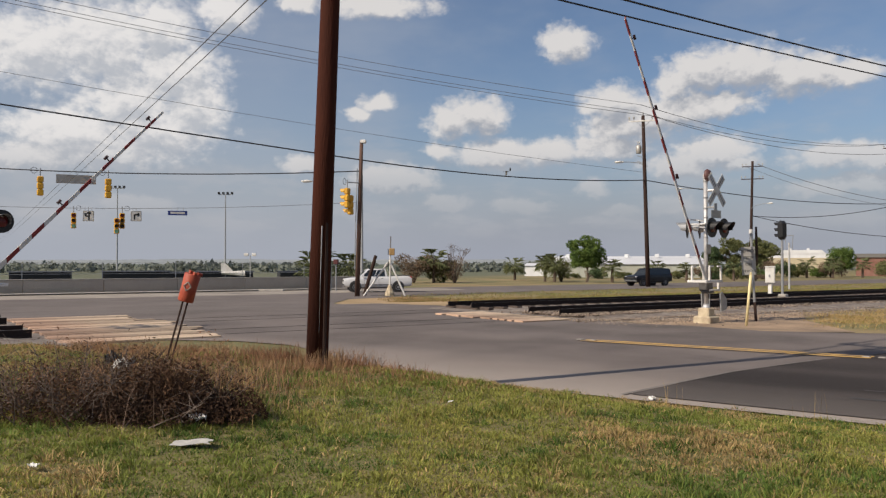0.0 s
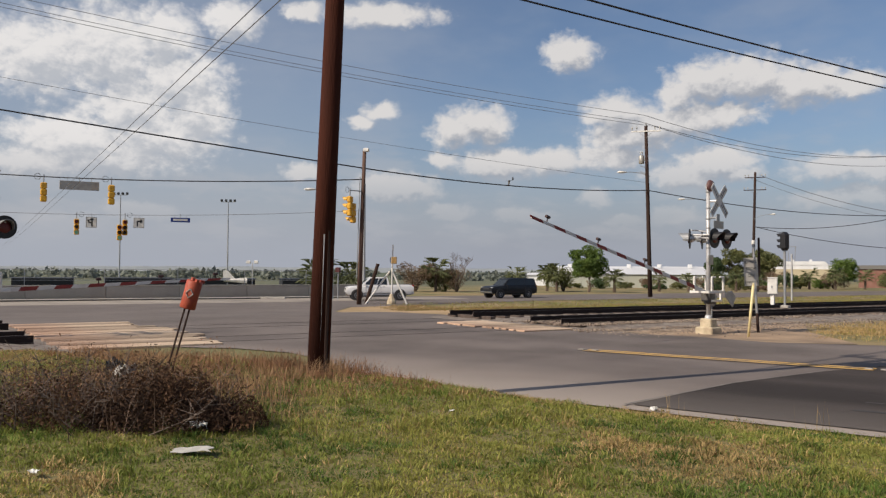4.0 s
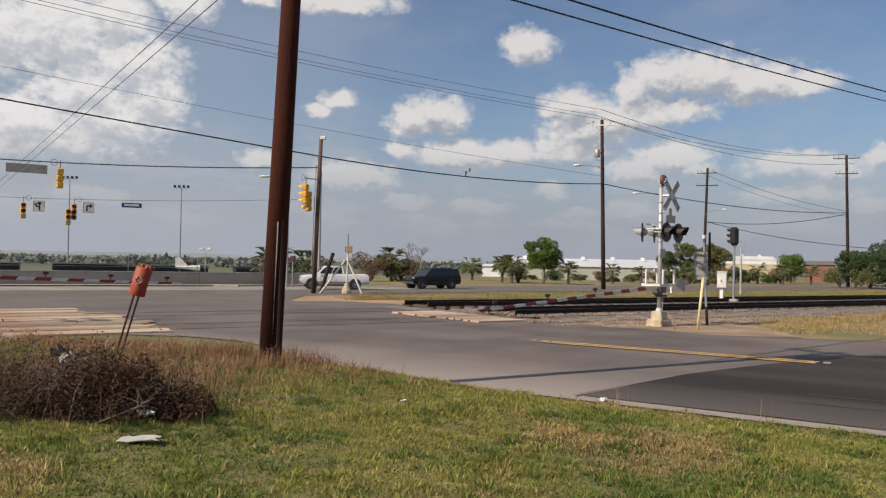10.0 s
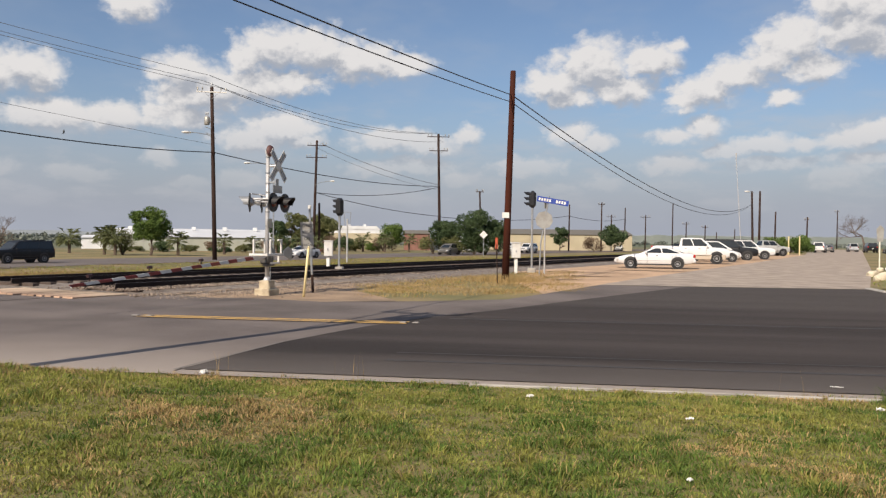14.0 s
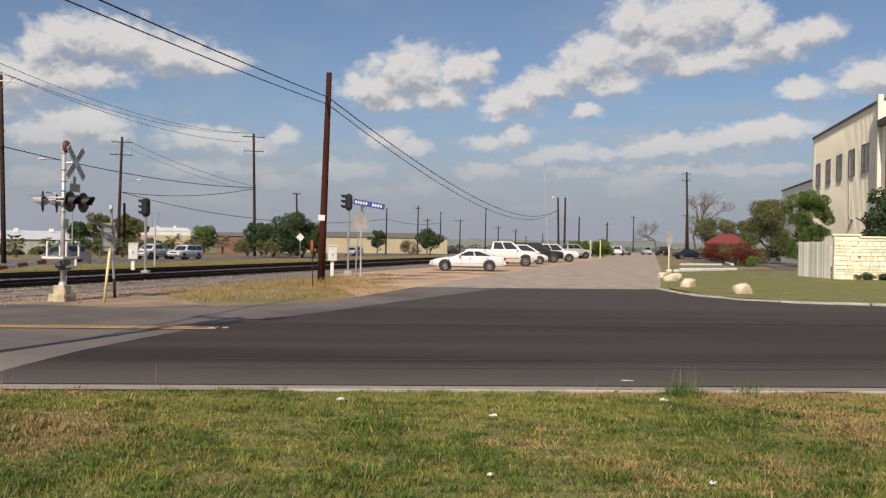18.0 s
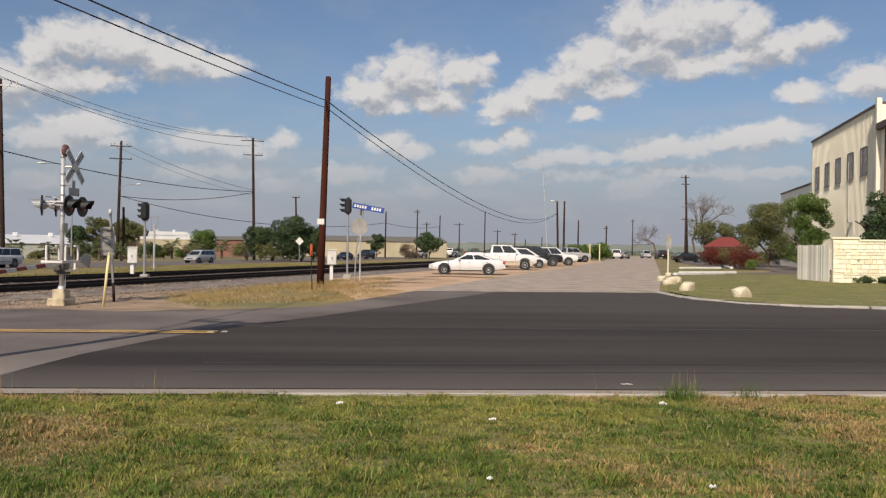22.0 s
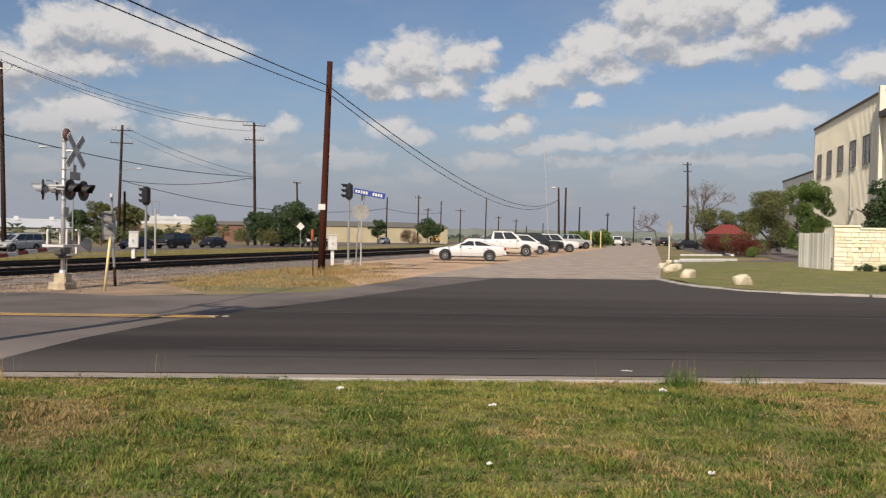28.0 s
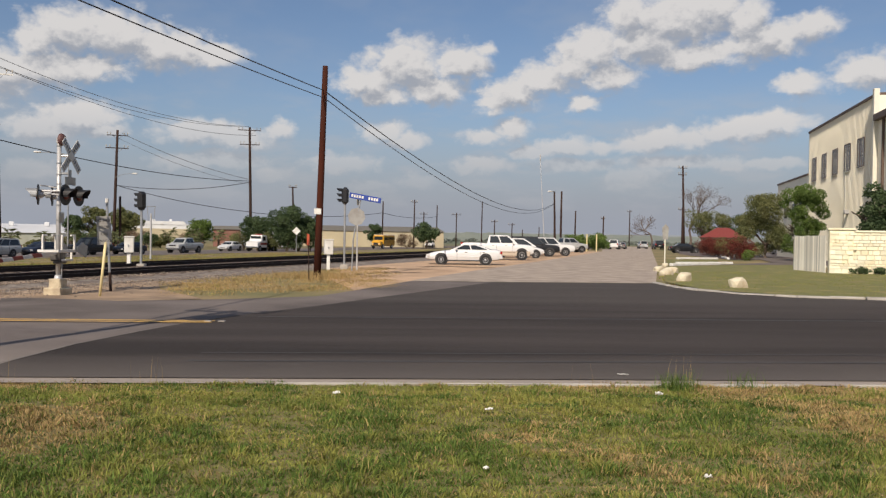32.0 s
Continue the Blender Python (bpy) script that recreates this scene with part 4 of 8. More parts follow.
part("cap_bracket", cy(B(), (0.2, 0.2, 11.3), (0.42, 0.2, 11.42), 0.03, n=5), M_GALV, P2)
for zz, rr in ((8.9, 0.3), (8.1, 0.24), (7.5, 0.3)):
    part("cable_loop", tube(B(), [(0.1 + 0.16 * math.sin(k * math.pi / 8) + 0.1, 0.1, zz + rr * math.cos(k * math.pi / 8)) for k in range(9)], 0.025, 5), M_WIRE, P2, "slack loop of black cable")
part("riser", tube(B(), [(-0.1, -0.16, 2.0), (-0.02, -0.12, 6.0), (0.06, -0.06, 9.5)], 0.035, 6), M_GALV, P2, "thin grey riser pipe")
P3 = utility_pole((-36.59, 83.23, -0.8), (-37.0, 83.05, 17.14), 0.24, True, "dark wooden power pole with a pale crossarm and transformer", arms=[(17.35, 1.5)], transformer=14.4, heading=200, arm_m=M_WHITE)
part("top_pin", insulators(B(), [(-0.4, -0.18, 17.9)]), M_GALV, P3, "insulator pin on the pole top")
for zz in (13.5, 12.9):
    part("fuse_bracket", cy(B(), (-0.3, -0.2, zz), (-0.95, -0.4, zz + 0.25), 0.035, n=5), M_GALV, P3)
P4 = utility_pole((-42.67, 136.65, -0.8), (-42.25, 136.78, 17.91), 0.26, True, "dark wooden power pole with two crossarms", arms=[(17.9, 1.6), (15.9, 1.7)], heading=15)
utility_pole((-42.0, 137.9, -0.8), (-42.1, 137.9, 7.5), 0.24, True, "short dark wooden stub pole")
P5 = utility_pole((-22.42, 144.13, -0.8), (-22.87, 144.06, 19.77), 0.27, True, "tall dark wooden power pole with crossarms", arms=[(20.1, 1.9), (17.7, 1.6)], heading=10)
P6 = utility_pole((-2.61, 33.2, 0), (-2.4, 33.21, 8.27), 0.15, False, "reddish brown wooden pole in dry grass beside the street")
part("notice", bx(B(), (0.0, -0.15, 2.62), (0.27, 0.012, 0.22)), M_WHITE, P6, "white paper notice")
utility_pole((-15.93, 150.39, -0.8), (-16.28, 150.35, 10.33), 0.2, True, "dark slim wooden pole", arms=[(11.0, 0.7)], heading=5)
TW = utility_pole((28.2, 138.83, 0), (27.96, 138.88, 9.76), 0.2, True, "dark wooden pole, one of a close pair")
luminaire_arm(TW, 9.4, (-1, -0.4, 0), 0.8, 0.3)
utility_pole((29.3, 139.63, 0), (29.35, 139.62, 9.82), 0.2, True, "dark wooden pole, one of a close pair")
utility_pole((61.78, 171.2, 0), (61.3, 171.37, 17.43), 0.26, True, "tall dark wooden power pole beside the street", arms=[(17.0, 1.0), (15.6, 0.9)], heading=0)
utility_pole((60.2, 168.0, 0), (60.2, 168.0, 8.6), 0.2, True, "dark wooden pole beside the street", arms=[(8.2, 0.8)], heading=0)
for x, y, h, arm in ((-0.6, 201.5, 11.0, 0), (7.2, 210.8, 12.0, 0.9), (15.1, 247.5, 12.1, 0), (21.6, 256.4, 10.3, 1.6), (28.7, 250.4, 13.6, 0), (11.0, 242.0, 9.9, 1.3), (34.0, 262.0, 8.5, 1.2), (39.5, 262.0, 7.6, 1.2), (42.4, 186.8, 8.3, 0), (51.6, 197.6, 7.5, 0.6), (49.0, 300.0, 6.0, 0), (55.0, 300.0, 7.0, 0), (88.0, 300.0, 13.0, 1.0)):
    z = zg(x, y)
    utility_pole((x, y, z), (x + 0.1, y, z + h), 0.2, True, "far dark wooden pole", arms=[(h - 0.6, arm)] if arm else (), heading=20)
luminaire_arm(P3, 12.6, (-0.9, -0.5, 0), 2.6, 0.5)
luminaire_arm(P4, 11.1, (0.95, -0.4, 0), 3.6, 0.7)


def steel_lamp(base, h, d, label, reach=1.8, rise=0.55):
    p = thing("street_lamp", pose(*base), label, "street lamp", "street lamps")
    part("post", cy(B(), (0, 0, 0), (0, 0, h), 0.11, 0.06, 10), M_GALV, p)
    luminaire_arm(p, h, d, reach, rise)


steel_lamp((-53.5, 53.6, -0.8), 9.2, (-0.8, -0.6, 0), "galvanised street lamp with a curved arm")
steel_lamp((-40.75, 112.1, -0.8), 12.5, (-1, -0.3, 0), "tall galvanised street lamp with a long level arm", 3.3, 0.12)


def high_mast(x, y, h, label):
    p = thing("floodlight_mast", pose(x, y, -0.8), label, "floodlight", "floodlight masts")
    part("mast", cy(B(), (0, 0, 0), (0, 0, h), 0.16, 0.09, 8), M_GALV, p)
    part("crossbar", bx(B(), (0, 0, h), (2.6, 0.12, 0.12), 40), M_GALV, p)
    for q in (-1.2, -0.4, 0.4, 1.2):
        part("floodlight", bx(B(), (q * 0.77, q * 0.64, h + 0.28), (0.42, 0.36, 0.40), 40, 0.04), M_BLACK, p, "dark square floodlight")


high_mast(-126.9, 100.2, 15.2, "slim grey mast with a row of four floodlights")
high_mast(-143.0, 88.2, 16.4, "slim grey mast with a row of floodlights")
tall = thing("lattice_pole", pose(26.11, 136.81, 0), "very thin pale grey radio mast", "mast")
part("mast", cy(B(), (0, 0, 0), (-0.95, 0.2, 14.8), 0.07, 0.04, 6), M_STEEL, tall)
part("antenna", cy(B(), (-0.95, 0.2, 14.6), (-0.95, 0.2, 15.6), 0.10, n=6), M_STEEL, tall)


def wire(name, a, b, sag, r, m=None, label="dark overhead cable sagging between poles"):
    r = r * 1.35
    a, b = Vector(a), Vector(b)
    pts = []
    for i in range(25):
        q = i / 24
        p = a.lerp(b, q)
        p.z -= sag * 4 * q * (1 - q)
        pts.append(p)
    return solo(name, tube(B(), pts, r, 4), m or M_WIRE, label, "cable", "overhead wires")


wire("cable", (-43.1, 46.2, 9.36), (-36.8, 83.1, 10.37), 0.55, 0.035)
wire("cable", (-36.8, 83.1, 10.37), (-22.6, 144.1, 10.77), 0.9, 0.035)
wire("cable", (-43.1, 46.2, 9.36), (-62.0, -4.0, 13.6), 0.12, 0.035)
wire("signal_span_cable", (-43.1, 46.2, 8.52), (-77.0, 21.5, 10.0), 0.76, 0.03)
wire("signal_span_cable", (-96.0, 19.2, 8.2), (-56.0, 60.4, 7.6), 1.12, 0.015, M_WIRE_LIGHT)
for end in ((-96.0, 19.2), (-56.0, 60.4), (-77.0, 21.5)):
    sp = thing("signal_pole", pose(*end, -0.8), "galvanised steel pole holding a signal cable", "pole", "signal poles")
    part("shaft", cy(B(), (0, 0, 0), (0, 0, 11.0), 0.16, 0.10, 10), M_GALV, sp)
for dx, z, end in ((-0.9, 17.75, 25.5), (-0.2, 18.3, 25.9), (0.95, 17.0, 24.6)):
    wire("power_line", (-37 + dx, 83.05, z), (-78.0 + dx, 4.0, end), 1.3, 0.016, M_WIRE_LIGHT, "thin grey power line between poles")
    wire("power_line", (-37 + dx, 83.05, z), (-22.8 + dx, 144.0, 19.9 if z > 17.2 else 18.4), 1.6, 0.022, M_WIRE_LIGHT, "thin grey power line between poles")
wire("power_line", (-37.0, 83.1, 11.2), (-78.0, 4.0, 19.5), 0.9, 0.012, M_WIRE_LIGHT, "thin grey power line between poles")
for z, end, r in ((7.33, 5.85, 0.02), (7.05, 5.58, 0.016)):
    wire("cable", (-2.45, 33.2, z), (28.0, 138.8, 7.75), 2.6 if z > 7.2 else 2.9, r)
    wire("cable", (-2.45, 33.2, z), (-7.56, 7.28, end), 0.1, 0.6 * r + 0.002)
for z, y, end in ((5.85, 70.0, 5.6), (5.58, 70.2, 5.2)):
    wire("service_line", (-7.56, 7.28, z), (-150.0, y, end), 0.15, 0.008, M_WIRE_LIGHT, "thin grey service line")
wire("cable", (-42.3, 136.7, 9.2), (-22.7, 144.1, 10.6), 0.9, 0.035)
wire("cable", (-42.3, 136.7, 9.2), (-22.7, 144.1, 5.6), 0.5, 0.035)
wire("power_line", (-41.5, 136.7, 17.4), (-22.7, 144.1, 11.0), 0.7, 0.03, M_WIRE_LIGHT, "thin grey power line between poles")
wire("power_line", (-42.9, 136.7, 17.0), (-22.9, 144.1, 10.2), 0.8, 0.02, M_WIRE_LIGHT, "thin grey power line between poles")
wire("cable", (-22.6, 144.1, 5.5), (-0.6, 201.5, 7.5), 0.8, 0.035)
wire("cable", (-0.6, 201.5, 7.5), (15.0, 247.0, 8.0), 0.8, 0.035)


# ---------------------------------------------------------------- traffic signals over the junction
def signal_head(parent_m, heads, label, front, cluster=False):
    """Yellow three-lens signal heads hung from a span wire. front: heading that the lenses face."""
    t = thing("traffic_signal", parent_m @ Matrix.Rotation(radians(front), 4, "Z") @ Matrix.Diagonal((1.4, 1.4, 1.4, 1)), label, "traffic signal", "signals over the junction")
    part("hanger", cy(B(), (0, 0, 0.12), (0, 0, -0.28), 0.03, n=6), M_GALV, t)
    spots = [(0, 0, -0.28)] if not cluster else [(0, 0, -0.28), (0, -0.34, -0.62)]
    for i, (hx, hy, hz) in enumerate(spots):
        part("back_plate", bx(B(), (hx - 0.02, hy, hz - 0.55), (0.14, 0.22, 1.0), bev=0.01), M_YELLOW, t)
        for k in range(3):
            z = hz - 0.2 - 0.35 * k
            section = part("signal_section", bx(B(), (hx, hy, z), (0.25, 0.33, 0.335), bev=0.05), M_YELLOW, t, "yellow signal section with its own visor")
            part("visor", hood(B(), (hx + 0.13, hy, z), (1, 0, 0), 0.145), M_YELLOW, section)
            lens = glow("green_lens", (0.3, 1.0, 0.7), 0.08, (0.16, 0.26, 0.2)) if (heads == "green" and k == 2 and i == len(spots) - 1) else (M_REDLENS if k == 0 else M_BLACK)
            part("lens", cy(B(), (hx + 0.13, hy, z), (hx + 0.145, hy, z), 0.125, n=14), lens, section)
    loop = tube(B(), [(0.0, 0.30 + 0.16 * math.cos(a), 0.0 + 0.16 * math.sin(a)) for a in [k * math.pi / 6 for k in range(13)]], 0.012, 4)
    part("cable_loop", loop, M_WIRE, t)
    return t


FACE = math.degrees(math.atan2(0.5, -0.87))
signal_head(pose(-62.49, 32.07, 8.62), "", "yellow traffic signal hung on a span cable, seen from behind", 155)
signal_head(pose(-58.34, 35.09, 8.43), "", "yellow traffic signal hung on a span cable, seen from behind", 155)
signal_head(pose(-74.45, 41.4, 6.77), "green", "yellow traffic signal showing green on a thin span cable", -30)
signal_head(pose(-71.47, 44.47, 6.77), "green", "five-lens yellow traffic signal showing green on a span cable", -30, True)
part("signal_bracket", cy(B(), (0.17, 0.15, 8.42), (0.11, -1.18, 8.40), 0.04, n=6), M_GALV, P2, "steel signal bracket")
signal_head(pose(-43.15, 44.9, 7.6), "", "yellow traffic signal cluster hung beside a wooden pole", -165, True)


def hung_sign(name, c, w, h, face, m_face, label, marks):
    t = thing(name, pose(*c) @ Matrix.Rotation(radians(face), 4, "Z"), label, "sign", "signs on the span cables")
    part("panel", bx(B(), (0, 0, 0), (0.03, w, h), bev=0.008), m_face, t)
    part("hanger", cy(cy(B(), (0, -w * 0.3, h / 2), (0, -w * 0.3, h / 2 + 0.34), 0.015, n=5), (0, w * 0.3, h / 2), (0, w * 0.3, h / 2 + 0.34), 0.015, n=5), M_GALV, t)
    part("cable_clamp", cy(B(), (0, 0, h / 2 - 0.02), (0, 0, h / 2 + 0.34), 0.02, n=6), M_GALV, t)
    if marks:
        bm = B()
        for my, mz, mw, mh in marks:
            bx(bm, (0.018, my, mz), (0.006, mw, mh))
        part("marking", bm, M_BLACK if m_face is M_WHITE else M_WHITE, t)


M_BLUE = material("blue_sheeting", (0.015, 0.04, 0.22), 0.45, vary=0.15, bump=0.05)
hung_sign("sign_back", (-60.3, 33.67, 7.95), 2.75, 0.66, 155, M_SIGNBACK, "long grey back of a street name sign on a span cable", ())
hung_sign("lane_sign", (-73.55, 42.33, 6.05), 0.95, 0.98, -30, M_WHITE, "white lane sign with black arrows", ((0.05, -0.08, 0.13, 0.6), (0.05, 0.26, 0.32, 0.13), (0.05, 0.34, 0.16, 0.1), (-0.12, -0.02, 0.22, 0.11), (-0.24, 0.08, 0.13, 0.22), (-0.24, 0.2, 0.26, 0.08), (0, 0.46, 0.88, 0.02), (0, -0.46, 0.88, 0.02), (0.44, 0, 0.02, 0.9), (-0.44, 0, 0.02, 0.9)))
hung_sign("lane_sign", (-70.6, 45.36, 6.06), 0.95, 0.95, -30, M_WHITE, "white lane sign with a black curved arrow", ((-0.14, -0.1, 0.13, 0.46), (0.0, 0.14, 0.3, 0.13), (0.16, 0.14, 0.12, 0.34), (0.24, 0.14, 0.1, 0.18), (0, 0.45, 0.88, 0.02), (0, -0.45, 0.88, 0.02), (0.44, 0, 0.02, 0.9), (-0.44, 0, 0.02, 0.9)))
hung_sign("street_name_sign", (-68.0, 48.04, 6.38), 1.75, 0.42, -30, M_BLUE, "dark blue street name sign with white bars", ((0.0, 0.02, 1.3, 0.18),))


def ped_signal():
    """Leaning posts, a pole and a pedestrian signal on the far corner."""
    t = thing("pedestrian_signal", pose(-42.0, 48.3, -0.8), "pedestrian signal on a post with a yellow housing", "pedestrian signal")
    part("post", cy(B(), (0, 0, 0), (0.1, 0, 4.5), 0.06, 0.05, 8), M_WHITE, t)
    part("housing", bx(B(), (0.35, -0.15, 3.32), (0.42, 0.5, 0.52), 40, 0.03), material("faded_bronze", (0.36, 0.23, 0.09), 0.6, vary=0.2), t, "faded yellow signal housing")
    part("signal_face", bx(B(), (0.16, -0.35, 3.32), (0.05, 0.42, 0.44), 40, 0.01), M_BLACK, t)
    part("base", lathe(B(), ((0.36, 0), (0.34, 0.25), (0.2, 0.55), (0.12, 0.8)), 8), M_CREAMPAD, t, "pale concrete base")
    b = thing("leaning_braces", pose(-42.0, 48.3, -0.8), "pale pipes propped together like an A", "pipe")
    part("pipe", cy(B(), (-1.55, -1.2, 0), (-0.1, -0.1, 2.5), 0.07, n=8), M_WHITE, b)
    part("pipe", cy(B(), (0.95, 0.7, 0), (-0.05, 0.0, 2.7), 0.07, n=8), M_WHITE, b)
    s = thing("leaning_post", pose(-43.6, 47.2, -0.8), "dark wooden stub post leaning", "post")
    part("post", cy(B(), (0, 0, 0), (0.7, 0.55, 3.05), 0.14, 0.13, 10), M_POLE_DARK, s)
    r = thing("pedestrian_signal", pose(-52.7, 53.5, -0.8), "dark red pedestrian signal box on a post", "pedestrian signal")
    part("post", cy(B(), (0, 0, 0), (0, 0, 2.4), 0.05, n=8), M_GALV, r)
    part("housing", bx(B(), (0, 0, 2.6), (0.4, 0.4, 0.42), 30, 0.03), material("dark_maroon", (0.09, 0.02, 0.02), 0.6, vary=0.2), r)


ped_signal()


# ---------------------------------------------------------------- signs and small posts near the tracks
def text(body, size, m, parent, where):
    c = bpy.data.curves.new("lettering", "FONT")
    c.body, c.size, c.align_x, c.align_y, c.extrude = body, size, "CENTER", "CENTER", 0.002
    c.materials.append(m)
    o = new("lettering", c)
    o.parent = parent
    o.matrix_basis = where
    return o


def track_sign():
    t = thing("track_sign", pose(-7.68, 24.4, 0), "worn white sign asking drivers not to stop on the tracks", "sign")
    part("post", tube(B(), [(0, 0, 0), (-0.05, 0, 0.8), (-0.13, 0, 2.55)], 0.035, 8), M_GALV, t, "leaning steel post")
    part("sleeve", tube(B(), [(0, 0, 0), (-0.03, 0, 0.55)], 0.042, 8), M_POLE_DARK, t, "dark lower sleeve")
    rot = Matrix.Translation((-0.18, -0.06, 1.72)) @ Matrix.Rotation(radians(20), 4, "Z") @ Matrix.Rotation(radians(-3), 4, "Y")
    panel = part("panel", bx(B(), (0, 0, 0), (0.38, 0.012, 0.80), bev=0.006, m=rot), M_SIGNBACK, t, "worn pale sign panel")
    for k, word in enumerate(("DO NOT", "STOP", "ON", "TRACKS")):
        text(word, 0.115 if k != 3 else 0.10, M_BLACK, panel, rot @ pose(0, -0.009, 0.28 - 0.19 * k, 90, 0, 0))
    part("cap", cy(B(), (-0.13, 0, 2.5), (-0.13, 0, 2.62), 0.05, n=8), M_WHITE, t)
    y = thing("marker_post", pose(-7.34, 22.45, 0), "pale yellow plastic marker post", "post")
    part("post", cy(cy(B(), (0, 0, 0), (0.13, 0, 1.36), 0.036, n=10), (0.13, 0, 1.36), (0.134, 0, 1.42), 0.036, 0.018, 10), M_POST_YELLOW, y, smooth=True)


track_sign()


def rail_signal(x, y, z0, h, label, face=-70):
    t = thing("railway_signal", pose(x, y, z0), label, "railway signal", "railway signals")
    part("post", cy(B(), (0, 0, 0), (0, 0, h - 0.5), 0.055, n=10), M_GALV, t)
    part("base", bx(B(), (0, 0, 0.12), (0.4, 0.4, 0.3), bev=0.03), M_CONCRETE, t)
    rot = Matrix.Translation((0, 0, h - 0.35)) @ Matrix.Rotation(radians(face), 4, "Z")
    head = part("signal_head", bx(B(), (0, 0, 0), (0.30, 0.50, 0.86), bev=0.13, m=rot), M_BLACK, t, "black rounded signal head")
    for k in (-1, 0, 1):
        part("visor", hood(B(), rot @ Vector((0.15, 0, 0.26 * k)), rot.to_3x3() @ Vector((1, 0, 0)), 0.11), M_BLACK, head)
    return t


rail_signal(-11.13, 39.62, 0, 3.5, "black railway signal on a grey post beside the track", 150)
rail_signal(-2.01, 42.63, 0, 4.05, "black railway signal on a grey post in dry grass", 200)


def cabinet(x, y, s, label):
    t = thing("equipment_box", pose(x, y, 0), label, "equipment box", "white equipment boxes")
    part("post", bx(B(), (0, 0, 0.5 * s), (0.16 * s, 0.16 * s, 1.0 * s), bev=0.01), M_WHITE, t)
    box = part("box", bx(B(), (0, 0, 1.12 * s), (0.42 * s, 0.36 * s, 0.72 * s), 15, 0.03), M_WHITE, t, "white metal box")
    part("lid", bx(B(), (0, 0, 1.5 * s), (0.46 * s, 0.40 * s, 0.05 * s), 15, 0.012), M_WHITE, box)
    part("latch", bx(B(), (0.02, -0.2 * s, 1.1 * s), (0.05 * s, 0.03, 0.1 * s), 15), M_GALV, box)


cabinet(-11.6, 39.4, 1.0, "white equipment box on a short post by the tracks")
cabinet(-2.75, 41.9, 1.0, "white equipment box on a short post in dry grass")
ladder = thing("signal_ladder", pose(-21.57, 79.87, -0.78), "grey railway post with a small ladder frame", "railway post")
part("post", cy(B(), (0, 0, 0), (0, 0, 4.3), 0.09, n=8), M_STEEL, ladder)
for q in (-0.25, 0.25):
    part("rail", cy(B(), (q, 0, 3.6), (q * 1.4, 0, 5.0), 0.03, n=5), M_GALV, ladder)
part("crossbar", cy(B(), (-0.4, 0, 4.95), (0.4, 0, 4.95), 0.03, n=5), M_GALV, ladder)


def stop_sign():
    t = thing("stop_sign", pose(-1.55, 40.5, 0), "back of an octagonal stop sign with a leaning street name blade", "stop sign")
    part("post", tube(B(), [(0, 0, 0), (0.05, 0, 1.5), (0.42, 0, 3.75)], 0.035, 8), M_GALV, t, "bent steel post")
    m = Matrix.Translation((0.2, -0.06, 2.62)) @ Matrix.Rotation(radians(-14), 4, "Y") @ Matrix.Rotation(radians(12), 4, "Z")
    oct_ = [(0.43 * math.cos(radians(22.5 + 45 * k)), 0.43 * math.sin(radians(22.5 + 45 * k))) for k in range(8)]
    part("panel", slab(B(), oct_, 0.012, m), M_SIGNBACK, t, "grey-tan back of the octagonal panel")
    blade = part("name_blade", bx(B(), (0.62, 0, 0.0), (1.55, 0.02, 0.26), bev=0.006, m=Matrix.Translation((0.0, -0.02, 3.62)) @ Matrix.Rotation(radians(10), 4, "Y") @ Matrix.Rotation(radians(-12), 4, "Z")), material("bright_blue_sheeting", (0.012, 0.045, 0.28), 0.45, vary=0.1, bump=0.02), t, "bright blue street name blade")
    rot = Matrix.Translation((0.0, -0.02, 3.62)) @ Matrix.Rotation(radians(10), 4, "Y") @ Matrix.Rotation(radians(-12), 4, "Z")
    for k in range(10):
        if k != 5:
            part("white_bar", bx(B(), (-0.02 + 0.128 * k + (0.08 if k > 5 else 0), -0.013, 0.0), (0.085, 0.006, 0.13), m=rot), M_WHITE, blade, "white bar of lettering")
    part("second_blade", bx(B(), (0.25, 0.02, 3.42), (0.2, 0.02, 0.5), 60, 0.006), M_SIGNBACK, t, "second name blade seen edge on")
    b = thing("block_sign", pose(-1.35, 41.8, 0), "small dark sign on a short post", "sign")
    part("post", cy(B(), (0, 0, 0), (0, 0, 2.6), 0.04, n=8), M_STEEL, b)
    part("ladder_bar", cy(B(), (-0.3, 0, 2.5), (0.3, 0, 2.5), 0.025, n=5), M_GALV, b)


stop_sign()
rp = thing("marker_post", pose(-2.8, 31.85, 0), "thin grey post with a red-orange marker", "post")
part("post", cy(B(), (0, 0, 0), (-0.05, 0, 1.5), 0.02, n=6), M_POLE_DARK, rp)
part("marker", bx(B(), (-0.05, 0, 1.52), (0.10, 0.03, 0.42), bev=0.01), material("red_orange_marker", (0.45, 0.08, 0.03), 0.6), rp, "red-orange marker plate")


